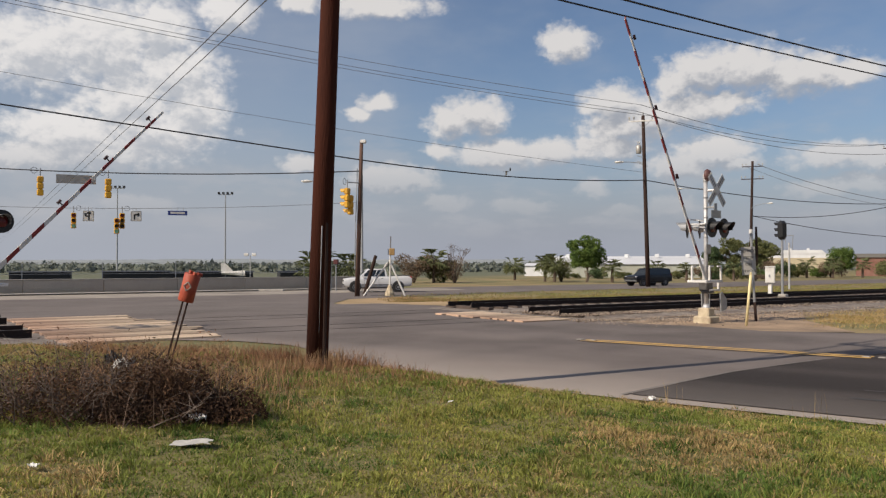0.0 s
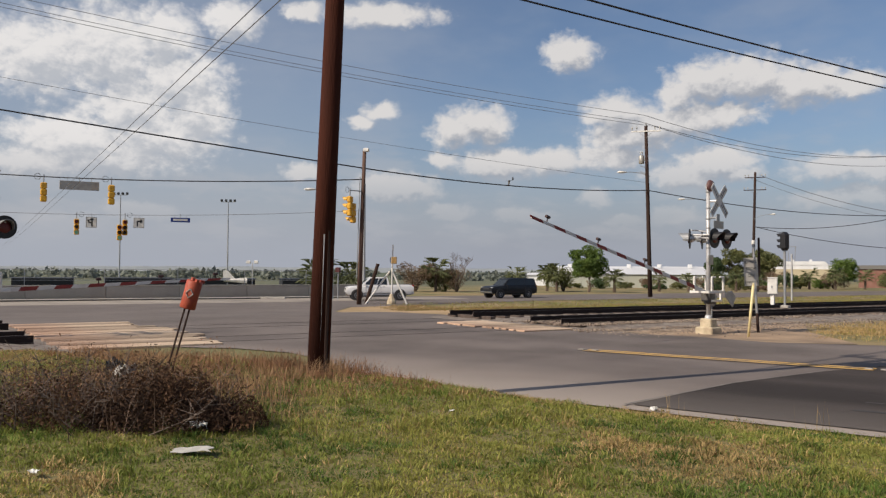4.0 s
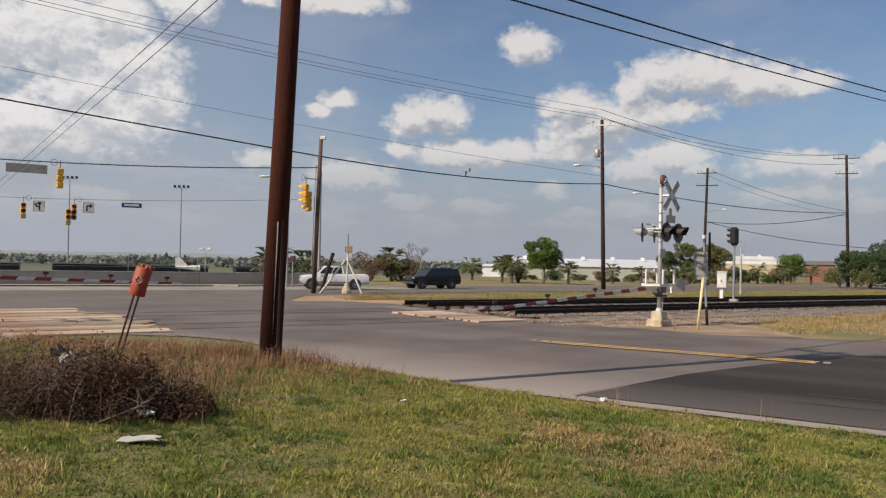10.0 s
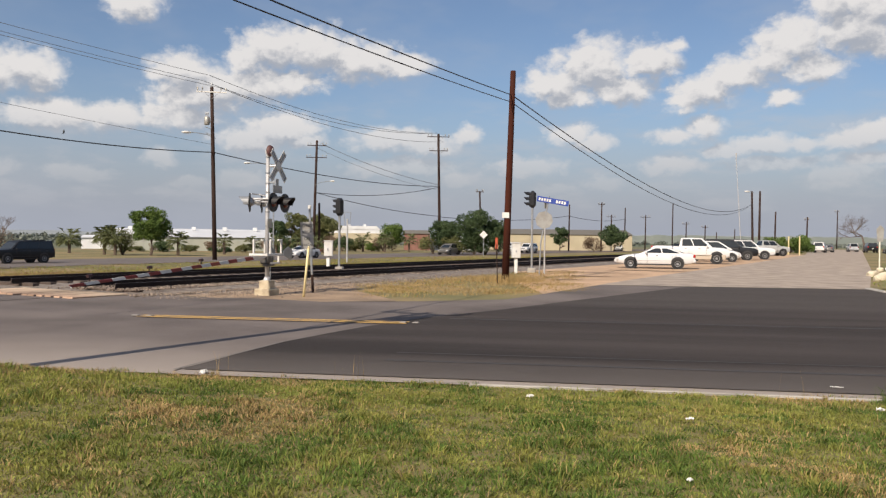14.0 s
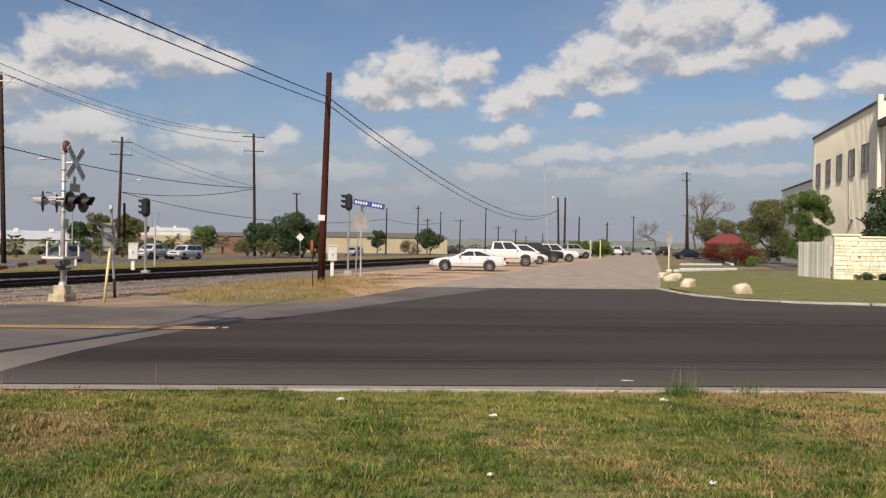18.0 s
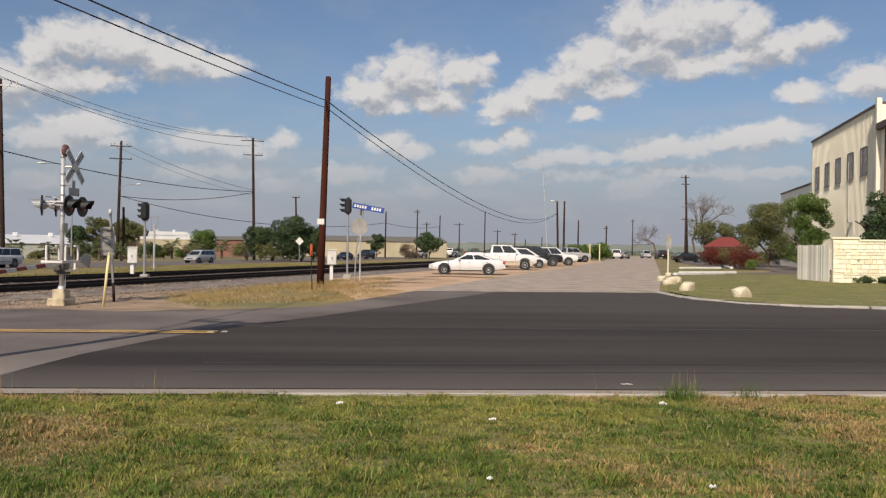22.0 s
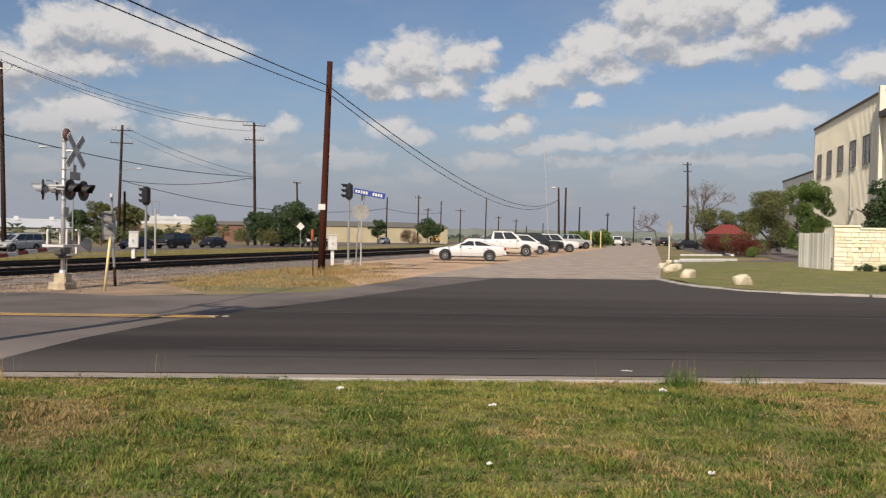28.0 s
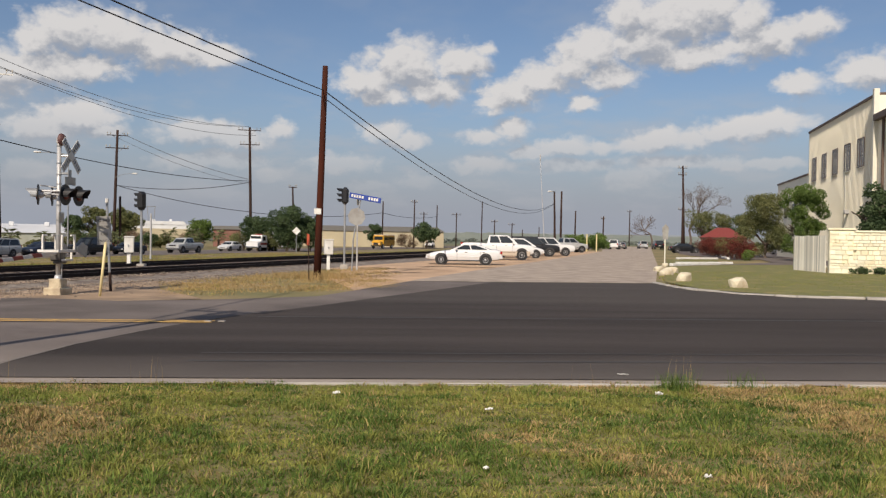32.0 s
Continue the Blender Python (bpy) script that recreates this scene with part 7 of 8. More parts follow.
def office():
    t = thing("office_building", Matrix(), "cream ribbed metal building with dark narrow windows", "building")
    A, Bc, C = Vector((39.3, 65.45, 0)), Vector((46.1, 89.6, 0)), Vector((51.0, 107.0, 0))
    d = (Bc - A).normalized()
    n = Vector((d.y, -d.x, 0))     # into the building
    H, H2 = 13.7, 9.2
    ang = math.degrees(math.atan2(d.y, d.x))
    L = (Bc - A).length

    def block(name, o, ln, dep, z0, z1, m, off=0.0):
        c = o + d * ln / 2 + n * (dep / 2 - off)
        return part(name, bx(B(), (c.x, c.y, (z0 + z1) / 2), (ln, dep, z1 - z0), ang), m, t)
    block("wall", A, L, 22, 0, H, M_CREAM)
    block("rear_wing", Bc, (C - Bc).length, 18, 0, H2, M_CREAM)
    block("side_wing", A - d * 14, 13.9, 20, 0, 11.6, M_CREAM)
    block("parapet_cap", A, L, 22.2, H, H + 0.22, M_BROWN_TRIM, 0.1)
    block("parapet_cap", Bc + d * 0.05, (C - Bc).length, 18.2, H2, H2 + 0.2, M_BROWN_TRIM, 0.1)
    block("roof_eave", A - d * 14.4, 14.2, 20.8, 11.6, 12.1, M_BROWN_TRIM, 0.4)
    corner = A - n * 0.12
    part("corner_pilaster", bx(B(), (corner.x - 0.02, corner.y, (H + 0.5) / 2), (0.45, 0.4, H + 0.5), ang), M_CREAM_TRIM, t, "pale corner pilaster")
    dp = A - d * 1.9 - n * 0.08
    part("downpipe", cy(B(), (dp.x, dp.y, 0), (dp.x, dp.y, 11.6), 0.12, n=8), M_BROWN_TRIM, t)
    rib = mesh("siding_rib", bx(B(), (0, 0, H / 2), (0.06, 0.045, H)), M_CREAM)
    for k in range(62):
        p = A + d * (0.5 + k * (L - 1) / 61) - n * 0.02
        o = new("siding_rib", rib)
        o.parent = t
        o.matrix_basis = pose(p.x, p.y, 0, 0, 0, ang)
    for k in range(5):
        p = A + d * (4.5 + k * 4.40)
        w = part("window", bx(B(), (p.x, p.y, 9.55), (1.95, 0.08, 2.35), ang), M_WINDOW, t, "tall dark window")
        fr = B()
        for q in (-1.0, -0.34, 0.34, 1.0):
            c = p + d * q - n * 0.05
            bx(fr, (c.x, c.y, 9.55), (0.07, 0.03, 2.4), ang)
        for z in (8.35, 10.75):
            c = p - n * 0.05
            bx(fr, (c.x, c.y, z), (2.02, 0.03, 0.09), ang)
        part("window_frame", fr, M_BROWN_TRIM, w)
        c = p - n * 0.05
        part("window_sill", bx(B(), (c.x, c.y, 8.27), (2.1, 0.05, 0.06), ang), M_CREAM_TRIM, w)
    for k in range(3):
        p = Bc + d * (3.0 + k * 4.6) - n * 0.03
        part("window", bx(B(), (p.x, p.y, 5.6), (1.6, 0.14, 1.6), ang), M_WINDOW, t)
    lamp = A + d * 8.2 - n * 0.2
    part("wall_lamp", bx(B(), (lamp.x, lamp.y, 4.6), (0.5, 0.4, 0.35), ang, 0.05), M_STEEL, t, "small wall lamp")
    part("panel_joint", bx(B(), (*(A + d * 9.4 - n * 0.03).xy, 5.0), (0.10, 0.08, 10.0), ang), M_CREAM_TRIM, t)


office()


def stone_wall():
    """Pale limestone wall, with its stones, and a board fence behind it."""
    t = thing("wall_stone", Matrix(), "pale limestone garden wall with a flat cap", "wall", kind="structure")
    o = Vector((24.9, 45.9, 0))
    d = Vector((0.94, -0.34, 0)).normalized()
    n = Vector((d.y, -d.x, 0))
    ang = math.degrees(math.atan2(d.y, d.x))
    L, H = 13.0, 2.35
    c = o + d * L / 2 - n * 0.17
    part("core", bx(B(), (c.x, c.y, H / 2), (L, 0.24, H), ang), M_MORTAR, t)
    part("cap", bx(B(), (c.x, c.y, H + 0.05), (L + 0.1, 0.46, 0.11), ang, 0.02), M_LIME, t, "limestone cap")
    part("pillar_core", bx(B(), (*(o + d * 0.62 - n * 0.12).xy, 1.2), (1.25, 0.46, 2.5), ang, 0.015), M_LIME, t)
    part("pillar_cap", bx(B(), (*(o + d * 0.62 - n * 0.12).xy, 2.52), (1.45, 0.62, 0.12), ang, 0.02), M_LIME, t)
    rnd = random.Random(12)
    z, k = 0.02, 0
    while z < H - 0.08:
        h = min(rnd.choice((0.13, 0.17, 0.22, 0.27)), H - z)
        x = rnd.uniform(-0.2, 0.0)
        while x < 6.6 and k < 300:
            w = rnd.uniform(0.2, 0.6)
            pr = 0.02 + rnd.uniform(0, 0.025)
            off = 0.19 if x + w / 2 < 1.2 else 0.0
            p = o + d * (max(x, 0) + w / 2) + n * (-0.06 + pr / 2 + off)
            part("stone", bx(B(), (p.x, p.y, z + h / 2), (w - 0.03, 0.05 + pr, h - 0.025), ang, 0.008), M_LIME, t)
            x += w
            k += 1
        z += h
    f = thing("board_fence", Matrix(), "weathered whitish vertical board fence", "fence")
    a, b = Vector((25.0, 46.4, 0)), Vector((25.3, 50.9, 0))
    dd = (b - a).normalized()
    ang2 = math.degrees(math.atan2(dd.y, dd.x))
    ln = (b - a).length
    board = mesh("board", bx(B(), (0, 0, 1.07), (0.145, 0.022, 2.14), bev=0.004), M_FENCE)
    rnd = random.Random(2)
    for k in range(int(ln / 0.152)):
        p = a + dd * (0.1 + k * 0.152)
        ob = new("board", board)
        ob.parent = f
        ob.matrix_basis = pose(p.x, p.y, rnd.uniform(-0.02, 0.02), 0, 0, ang2)
    for z in (0.4, 1.1, 1.8):
        c = (a + b) / 2
        part("rail", bx(B(), (c.x + 0.04, c.y - 0.02, z), (ln, 0.04, 0.09), ang2), M_FENCE, f)


stone_wall()


def shelter():
    t = thing("red_roofed_shelter", pose(51.3, 125.4, 0, 0, 0, 20) @ Matrix.Diagonal((0.74, 0.8, 0.96, 1)), "low shelter with a red hipped roof", "shelter")
    bm = B()
    b = [bm.verts.new(p) for p in ((-3.4, -3.0, 2.55), (3.4, -3.0, 2.55), (3.4, 3.0, 2.55), (-3.4, 3.0, 2.55))]
    a = [bm.verts.new(p) for p in ((-1.6, 0, 4.1), (1.6, 0, 4.1))]
    for q in ((b[0], b[1], a[1], a[0]), (b[1], b[2], a[1]), (b[2], b[3], a[0], a[1]), (b[3], b[0], a[0]), (b[3], b[2], b[1], b[0])):
        bm.faces.new(q)
    part("roof", bm, M_ROOF_RED, t, "red hipped roof")
    part("fascia", bx(B(), (0, 0, 2.45), (6.7, 5.9, 0.2)), M_BROWN_TRIM, t)
    part("wall", bx(B(), (0.5, 0.6, 1.2), (5.0, 4.0, 2.4)), M_BEIGE, t)
    for x in (-3.0, 3.0):
        for y in (-2.6, 2.6):
            part("column", bx(B(), (x, y, 1.2), (0.3, 0.3, 2.4)), M_BRICK_FAR, t)


shelter()


def warehouse(name, m, w, d, h, wall_m, roof_m, label, ridge=0.8, bays=8, vents=0):
    t = thing(name, m, label, "building")
    part("wall", bx(B(), (0, 0, h / 2), (w, d, h)), wall_m, t)
    bm = B()
    v = [bm.verts.new(p) for p in ((-w / 2 - .3, -d / 2 - .3, h), (w / 2 + .3, -d / 2 - .3, h), (w / 2 + .3, d / 2 + .3, h), (-w / 2 - .3, d / 2 + .3, h), (-w / 2 - .3, 0, h + ridge), (w / 2 + .3, 0, h + ridge))]
    for q in ((0, 1, 5, 4), (2, 3, 4, 5), (1, 2, 5), (3, 0, 4), (3, 2, 1, 0)):
        bm.faces.new([v[i] for i in q])
    part("roof", bm, roof_m, t, "low pitched metal roof")
    for k in range(bays):
        part("wall_seam", bx(B(), (-w / 2 + w * (k + 0.5) / bays, -d / 2 - 0.03, h / 2), (0.12, 0.06, h)), wall_m, t)
    for k in range(vents):
        part("roof_vent", bx(B(), (-w / 2 + w * (k + 0.5) / vents, -d * 0.12, h + ridge * 0.8 + 0.3), (0.8, 0.8, 0.7), 0, 0.08), M_ROOF_WHITE, t)
    return t


warehouse("warehouse", pose(-68.6, 147.3, -0.8, 0, 0, 22), 27, 26, 2.3, M_PALE_GREEN, M_ROOF_WHITE, "long low warehouse with a white metal roof", 1.5, 7, 5)
warehouse("shed", pose(-85.0, 146.0, -0.8, 0, 0, 22), 8, 8, 2.0, M_ROOF_WHITE, M_ROOF_WHITE, "small pale shed beside a warehouse", 0.5, 3)
warehouse("beige_hall", pose(-4.0, 226.0, -0.8, 0, 0, 8), 36, 20, 4.0, M_BEIGE, M_OLIVE_ROOF, "beige metal hall with an olive roof", 1.4, 9)
warehouse("brick_house", pose(-34.0, 185.0, -0.8, 0, 0, 12), 5.5, 8, 3.6, M_BRICK_FAR, M_OLIVE_ROOF, "small red brick building among trees", 0.8, 3)
warehouse("white_low_building", pose(-27.0, 192.0, -0.8, 0, 0, 12), 16, 8, 2.8, M_ROOF_WHITE, M_ROOF_WHITE, "low white building among trees", 0.5, 5)


def dome_hall():
    t = thing("white_roofed_hall", pose(-59.5, 232.5, -0.8, 0, 0, 14) @ Matrix.Diagonal((0.62, 0.8, 0.8, 1)), "broad hall with a white stepped roof", "building")
    part("wall", bx(B(), (0, 0, 2.4), (26, 16, 4.8)), M_BEIGE, t)
    bm = B()
    for k in range(2):
        s = 1 - 0.22 * k
        slab(bm, [(-13 * s, 4.8 + 1.1 * k), (13 * s, 4.8 + 1.1 * k), (10.5 * s, 6.2 + 1.1 * k), (-10.5 * s, 6.2 + 1.1 * k)], 16, Matrix.Translation((0, -8, 0)))
    part("roof", bm, M_ROOF_WHITE, t, "white stepped roof")
    for x in (-4, 3):
        part("roof_vent", bx(B(), (x, 0, 7.6), (1.2, 1.2, 0.8), 0, 0.1), M_ROOF_WHITE, t)


dome_hall()


# far side of the parapet
for i, (a, b, w, h) in enumerate(((-120.0, 62.0, 8, 1.2), (-112.0, 72.0, 9, 1.25), (-104.0, 82.0, 8, 1.2), (-98.0, 92.0, 7, 1.2), (-108.5, 77.0, 3.5, 1.1))):
    warehouse("low_dark_shed", pose(a, b, -0.8, 0, 0, 58), w, 3.0, h, M_BLACK, M_BLACK, "long low dark shed beyond the parapet", 0.15, 4)
warehouse("site_trailer", pose(-101.0, 40.0, -0.8, 0, 0, 60), 12, 3.0, 1.6, M_ROOF_WHITE, M_ROOF_WHITE, "white site trailer with a flat roof", 0.1, 4)
plane = thing("small_aircraft", pose(-95.5, 76.5, -0.8, 0, 0, 50), "white tail of a small parked aircraft beyond the parapet", "aircraft")
part("fuselage", loft(B(), [(-1.4, [(0.12, 0.95), (0.2, 1.05), (0.12, 1.2)]), (0.2, [(0.3, 0.85), (0.42, 1.1), (0.3, 1.35)]), (1.8, [(0.5, 0.7), (0.62, 1.05), (0.45, 1.5)])]), M_WHITE, plane, "white rounded fuselage")
part("tail_fin", slab(B(), [(0.3, 1.25), (-0.9, 2.5), (-1.5, 2.5), (-1.45, 1.05)], 0.08, Matrix.Translation((0, -0.04, 0))), M_WHITE, plane, "white upright tail fin")
part("tailplane", bx(B(), (-1.2, 0, 1.15), (0.6, 2.6, 0.06), 0, 0.02), M_WHITE, plane)
for q in (-0.9, 1.2):
    part("landing_leg", cy(B(), (q, 0, 0), (q, 0, 0.95), 0.06, n=6), M_GALV, plane)
bp = thing("booth_lamp", pose(-94.0, 78.5, -0.8), "short post with two white floodlights", "floodlight")
part("post", cy(B(), (0, 0, 0), (0, 0, 3.6), 0.06, n=6), M_STEEL, bp)
for q in (-0.45, 0.45):
    part("lamp_head", bx(B(), (q, q * 0.7, 3.7), (0.6, 0.4, 0.4), 40, 0.05), M_WHITE, bp)


def ridge(name, pts, y0, base, m, label, seed):
    """A far wooded rise: a long low mound with a ragged crest."""
    rnd = random.Random(seed)
    bm = B()
    rows = []
    for k in range(121):
        q = k / 120
        i = min(int(q * (len(pts) - 1)), len(pts) - 2)
        f = q * (len(pts) - 1) - i
        (x0, yy0, h0), (x1, yy1, h1) = pts[i], pts[i + 1]
        x, y, h = x0 + (x1 - x0) * f, yy0 + (yy1 - yy0) * f, h0 + (h1 - h0) * f
        nd = Vector((x, y, 0)).normalized()
        h += rnd.uniform(-0.12, 0.12) * h
        rows.append([bm.verts.new((x - nd.x * 150, y - nd.y * 150, base - 0.2)), bm.verts.new((x, y, base + h)), bm.verts.new((x + nd.x * 150, y + nd.y * 150, base - 0.2))])
    for a, b in zip(rows, rows[1:]):
        for i in range(2):
            bm.faces.new((a[i], a[i + 1], b[i + 1], b[i]))
    solo(name, bm, m, label, "hill", kind="structure")


# distance haze is painted into both hill colours: paler and greyer with distance
M_HILL = material("haze_tinted_hill", (0.225, 0.245, 0.20), 0.95, second=(0.18, 0.205, 0.175), scale=0.02, vary=0.15, bump=0, grain=0.3)
M_HILL_FAR = material("haze_tinted_far_hill", (0.27, 0.295, 0.30), 0.95, second=(0.24, 0.265, 0.275), scale=0.01, vary=0.08, bump=0, grain=0.1)
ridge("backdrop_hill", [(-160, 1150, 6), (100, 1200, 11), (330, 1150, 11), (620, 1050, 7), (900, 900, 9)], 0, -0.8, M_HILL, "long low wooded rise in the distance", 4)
ridge("backdrop_far", [(-2600, 900, 10), (-2200, 1700, 16), (-1300, 2500, 14), (0, 2900, 22), (1500, 2600, 24), (2500, 1500, 20)], 0, -0.8, M_HILL_FAR, "far land on the horizon, coloured pale blue-grey to stand for haze", 6)


# leaf colour lightened to grey-green in place of haze in the air
M_SCRUB = foliage("haze_tinted_scrub", (0.215, 0.235, 0.20), (0.17, 0.19, 0.165), through_light=0.3)


def woods():
    """Far scrub in bands out to the horizon, in leaves already paled for haze."""
    npr = np.random.RandomState(31)
    n = 900
    az = np.radians(npr.uniform(-72, 34, n))
    d = 240 + 800 * npr.uniform(0, 1, n) ** 1.5
    x, y = np.sin(az) * d, np.cos(az) * d
    keep = ~((x > -40) & (x < 130) & (d < 420))
    x, y, d = x[keep], y[keep], d[keep]
    cs = np.stack((x, y, -0.8 + npr.uniform(0.5, 1.6, len(x))), -1)
    v, f = leaves(npr, cs, npr.uniform(1.2, 3.2, len(x)), 30000, 0.8, 0.6)
    v[:, 2] = np.maximum(v[:, 2], -0.85)
    tagged(new("far_scrub", soup("far_scrub", v, f, M_SCRUB)), "scrub scattered over the far land, its green paled for haze", "scrub", kind="stuff")


woods()


# ---------------------------------------------------------------- corner lawn, rocks, kerbs
M_LAWN = material("mown_lawn", (0.155, 0.155, 0.048), 0.95, second=(0.30, 0.225, 0.10), scale=0.9, vary=0.35, bump=0.9, grain=14.0, low=0.5, high=0.75)
sheet("lawn_corner", [(10.9, 28.2), (12.6, 25.4), (15.0, 24.5), (40, 24.7), (60, 25.2), (60, 40), (38, 41), (25.0, 46.0), (31.6, 63.0), (24.0, 60.5), (18.9, 55.5), (11.2, 33.0)], 0.05, M_LAWN, "mown green lawn on a street corner", "lawn")
sheet("lawn_strip", [(20.3, 59.5), (25.3, 62.2), (31.5, 78.5), (26.2, 77.0)], 0.05, M_LAWN, "small mown lawn beside a driveway", "lawn")
sheet("driveway", [(18.8, 54.8), (24.2, 59.4), (60, 74), (62, 92), (38, 84), (33, 70), (25.6, 61.0), (20.0, 58.2)], 0.06, M_ASPHALT_OLD, "grey asphalt driveway", "driveway")
sheet("car_park", [(33.5, 79), (62, 92), (80, 150), (52, 150), (40.0, 112.0), (36.5, 98.0)], 0.045, M_ASPHALT_OLD, "grey asphalt car park behind a hedge", "car park")


def stone_edge():
    rnd = random.Random(9)
    bm = B()
    pts = [(10.55, 32.5), (10.45, 28.3), (11.2, 26.4), (12.6, 25.1), (15.0, 24.25), (25.0, 24.3), (45.0, 24.6)]
    for a, b in zip(pts, pts[1:]):
        d = Vector((b[0] - a[0], b[1] - a[1], 0))
        k, L = 0.0, d.length
        while k < L:
            w = rnd.uniform(0.5, 1.4)
            c = Vector((*a, 0)) + d.normalized() * min(k + w / 2, L)
            bx(bm, (c.x + rnd.uniform(-.05, .05), c.y + rnd.uniform(-.07, .07), 0.02 + rnd.uniform(-0.012, 0.02)), (w - 0.02, rnd.uniform(0.22, 0.5), 0.10), math.degrees(math.atan2(d.y, d.x)) + rnd.uniform(-7, 7), 0.03)
            k += w
    solo("kerb_corner", bm, M_CONCRETE, "broken pale concrete edging round a lawn", "kerb", kind="structure")
    for a, b in (((19.2, 55.6), (24.3, 59.9)), ((21.0, 59.6), (26.3, 62.5)), ((27.3, 77.5), (32.0, 79.5)), ((33.5, 80.5), (36.0, 88.0))):
        d = Vector((b[0] - a[0], b[1] - a[1], 0))
        o = solo("parking_kerb", bx(B(), ((a[0] + b[0]) / 2, (a[1] + b[1]) / 2, 0.12), (d.length, 0.3, 0.2), math.degrees(math.atan2(d.y, d.x)), 0.04), M_WHITE, "long white painted concrete kerb beside a lawn", "kerb", "painted kerbs")


stone_edge()


def rock(x, y, w, d, h, rz, seed):
    rnd = random.Random(seed)
    bm = B()
    bmesh.ops.create_icosphere(bm, subdivisions=2, radius=1.0)
    for v in bm.verts:
        c = v.co.copy()
        q = noise.noise(c * 1.1 + Vector((seed, 0, 0))) * 0.35 + noise.noise(c * 4 + Vector((0, seed, 0))) * 0.08
        c = c * (1 + q)
        c = Vector((math.copysign(min(abs(c.x), 0.85), c.x), math.copysign(min(abs(c.y), 0.85), c.y), math.copysign(min(abs(c.z), 0.8), c.z)))
        v.co = (c.x * w / 2.2, c.y * d / 2.2, c.z * h / 1.55)
    o = solo("boulder", bm, M_ROCK, "pale cream limestone boulder on the lawn edge", "boulder", "boulders at the lawn edge")
    o.matrix_basis = pose(x, y, h * 0.34, 4, -6, rz)


M_ROCK = material("cream_boulder", (0.62, 0.56, 0.42), 0.85, second=(0.36, 0.27, 0.17), scale=1.6, vary=0.2, bump=0.6, grain=18.0, low=0.45, high=0.75)
rock(12.7, 29.6, 0.80, 0.6, 0.48, 15, 3)
rock(12.35, 34.2, 0.85, 0.6, 0.46, 40, 8)
rock(13.75, 40.5, 0.9, 0.7, 0.36, 10, 11)
rock(14.7, 42.6, 1.0, 0.7, 0.42, -20, 14)
rock(15.2, 46.0, 0.8, 0.6, 0.35, 30, 17)
rock(18.0, 53.2, 0.6, 0.5, 0.35, 60, 21)
ss = thing("street_sign", pose(21.7, 64.3, 0), "back of a pale pointed sign on a slim pale post", "sign")
part("post", cy(B(), (0, 0, 0), (0, 0, 2.95), 0.05, n=8), M_CREAM_TRIM, ss)
part("panel", slab(B(), [(-0.2, 1.85), (0.2, 1.85), (0.26, 2.75), (0.0, 3.05), (-0.26, 2.75)], 0.02, Matrix.Translation((0, -0.07, 0))), M_SIGNBACK, ss, "pale back of the sign panel")
for x, y in ((30.55, 126.35), (31.95, 126.0)):
    yp = thing("bollard", pose(x, y, 0), "slim yellow post at the street edge", "post", "yellow posts")
    part("post", cy(B(), (0, 0, 0), (0, 0, 2.65), 0.09, n=8), M_POST_YELLOW, yp)
ds = thing("warning_sign", pose(-13.2, 128.0, -0.8), "pale diamond sign back beside the far road", "sign")
part("post", cy(B(), (0, 0, 0), (0, 0, 3.2), 0.05, n=6), M_GALV, ds)
part("panel", slab(B(), [(0, 2.6), (0.62, 3.2), (0, 3.85), (-0.62, 3.2)], 0.02, Matrix.Translation((0, -0.07, 0))), M_WHITE, ds)

# ---------------------------------------------------------------- grass, weeds and litter on the near verge
M_GRASS = foliage("verge_grass", (0.33, 0.32, 0.08), (0.215, 0.25, 0.057), rough=0.6, vary=0.30, patch=0.5, through_light=0.35)
M_LUSH = foliage("lush_grass", (0.145, 0.215, 0.045), (0.09, 0.145, 0.031), rough=0.6, vary=0.3, patch=0.4, through_light=0.35)
M_FIELD = foliage("field_grass", (0.31, 0.22, 0.10), (0.205, 0.175, 0.07), rough=0.7, vary=0.3, patch=0.3, through_light=0.25)
M_STRAW = foliage("dry_grass", (0.45, 0.32, 0.145), (0.32, 0.23, 0.10), rough=0.7, vary=0.25, patch=1.2, through_light=0.2)
M_RUSSET = foliage("russet_grass", (0.27, 0.135, 0.075), (0.36, 0.235, 0.13), rough=0.7, vary=0.3, patch=1.5, through_light=0.2)
M_GREYTWIG = foliage("grey_brush", (0.155, 0.105, 0.08), (0.065, 0.04, 0.028), rough=0.8, vary=0.35, patch=1.2, through_light=0.1)


def smooth_noise(x, y, scale, seed):
    """Value noise on the plan, 0 to 1."""
    r = np.random.RandomState(seed).uniform(0, 1, (64, 64))
    u, v = x / scale + 100, y / scale + 100
    i, j = np.floor(u).astype(int), np.floor(v).astype(int)
    f, g = u - i, v - j
    f, g = f * f * (3 - 2 * f), g * g * (3 - 2 * g)
    a, b, c, d = r[i % 64, j % 64], r[(i + 1) % 64, j % 64], r[i % 64, (j + 1) % 64], r[(i + 1) % 64, (j + 1) % 64]
    return (a * (1 - f) + b * f) * (1 - g) + (c * (1 - f) + d * f) * g


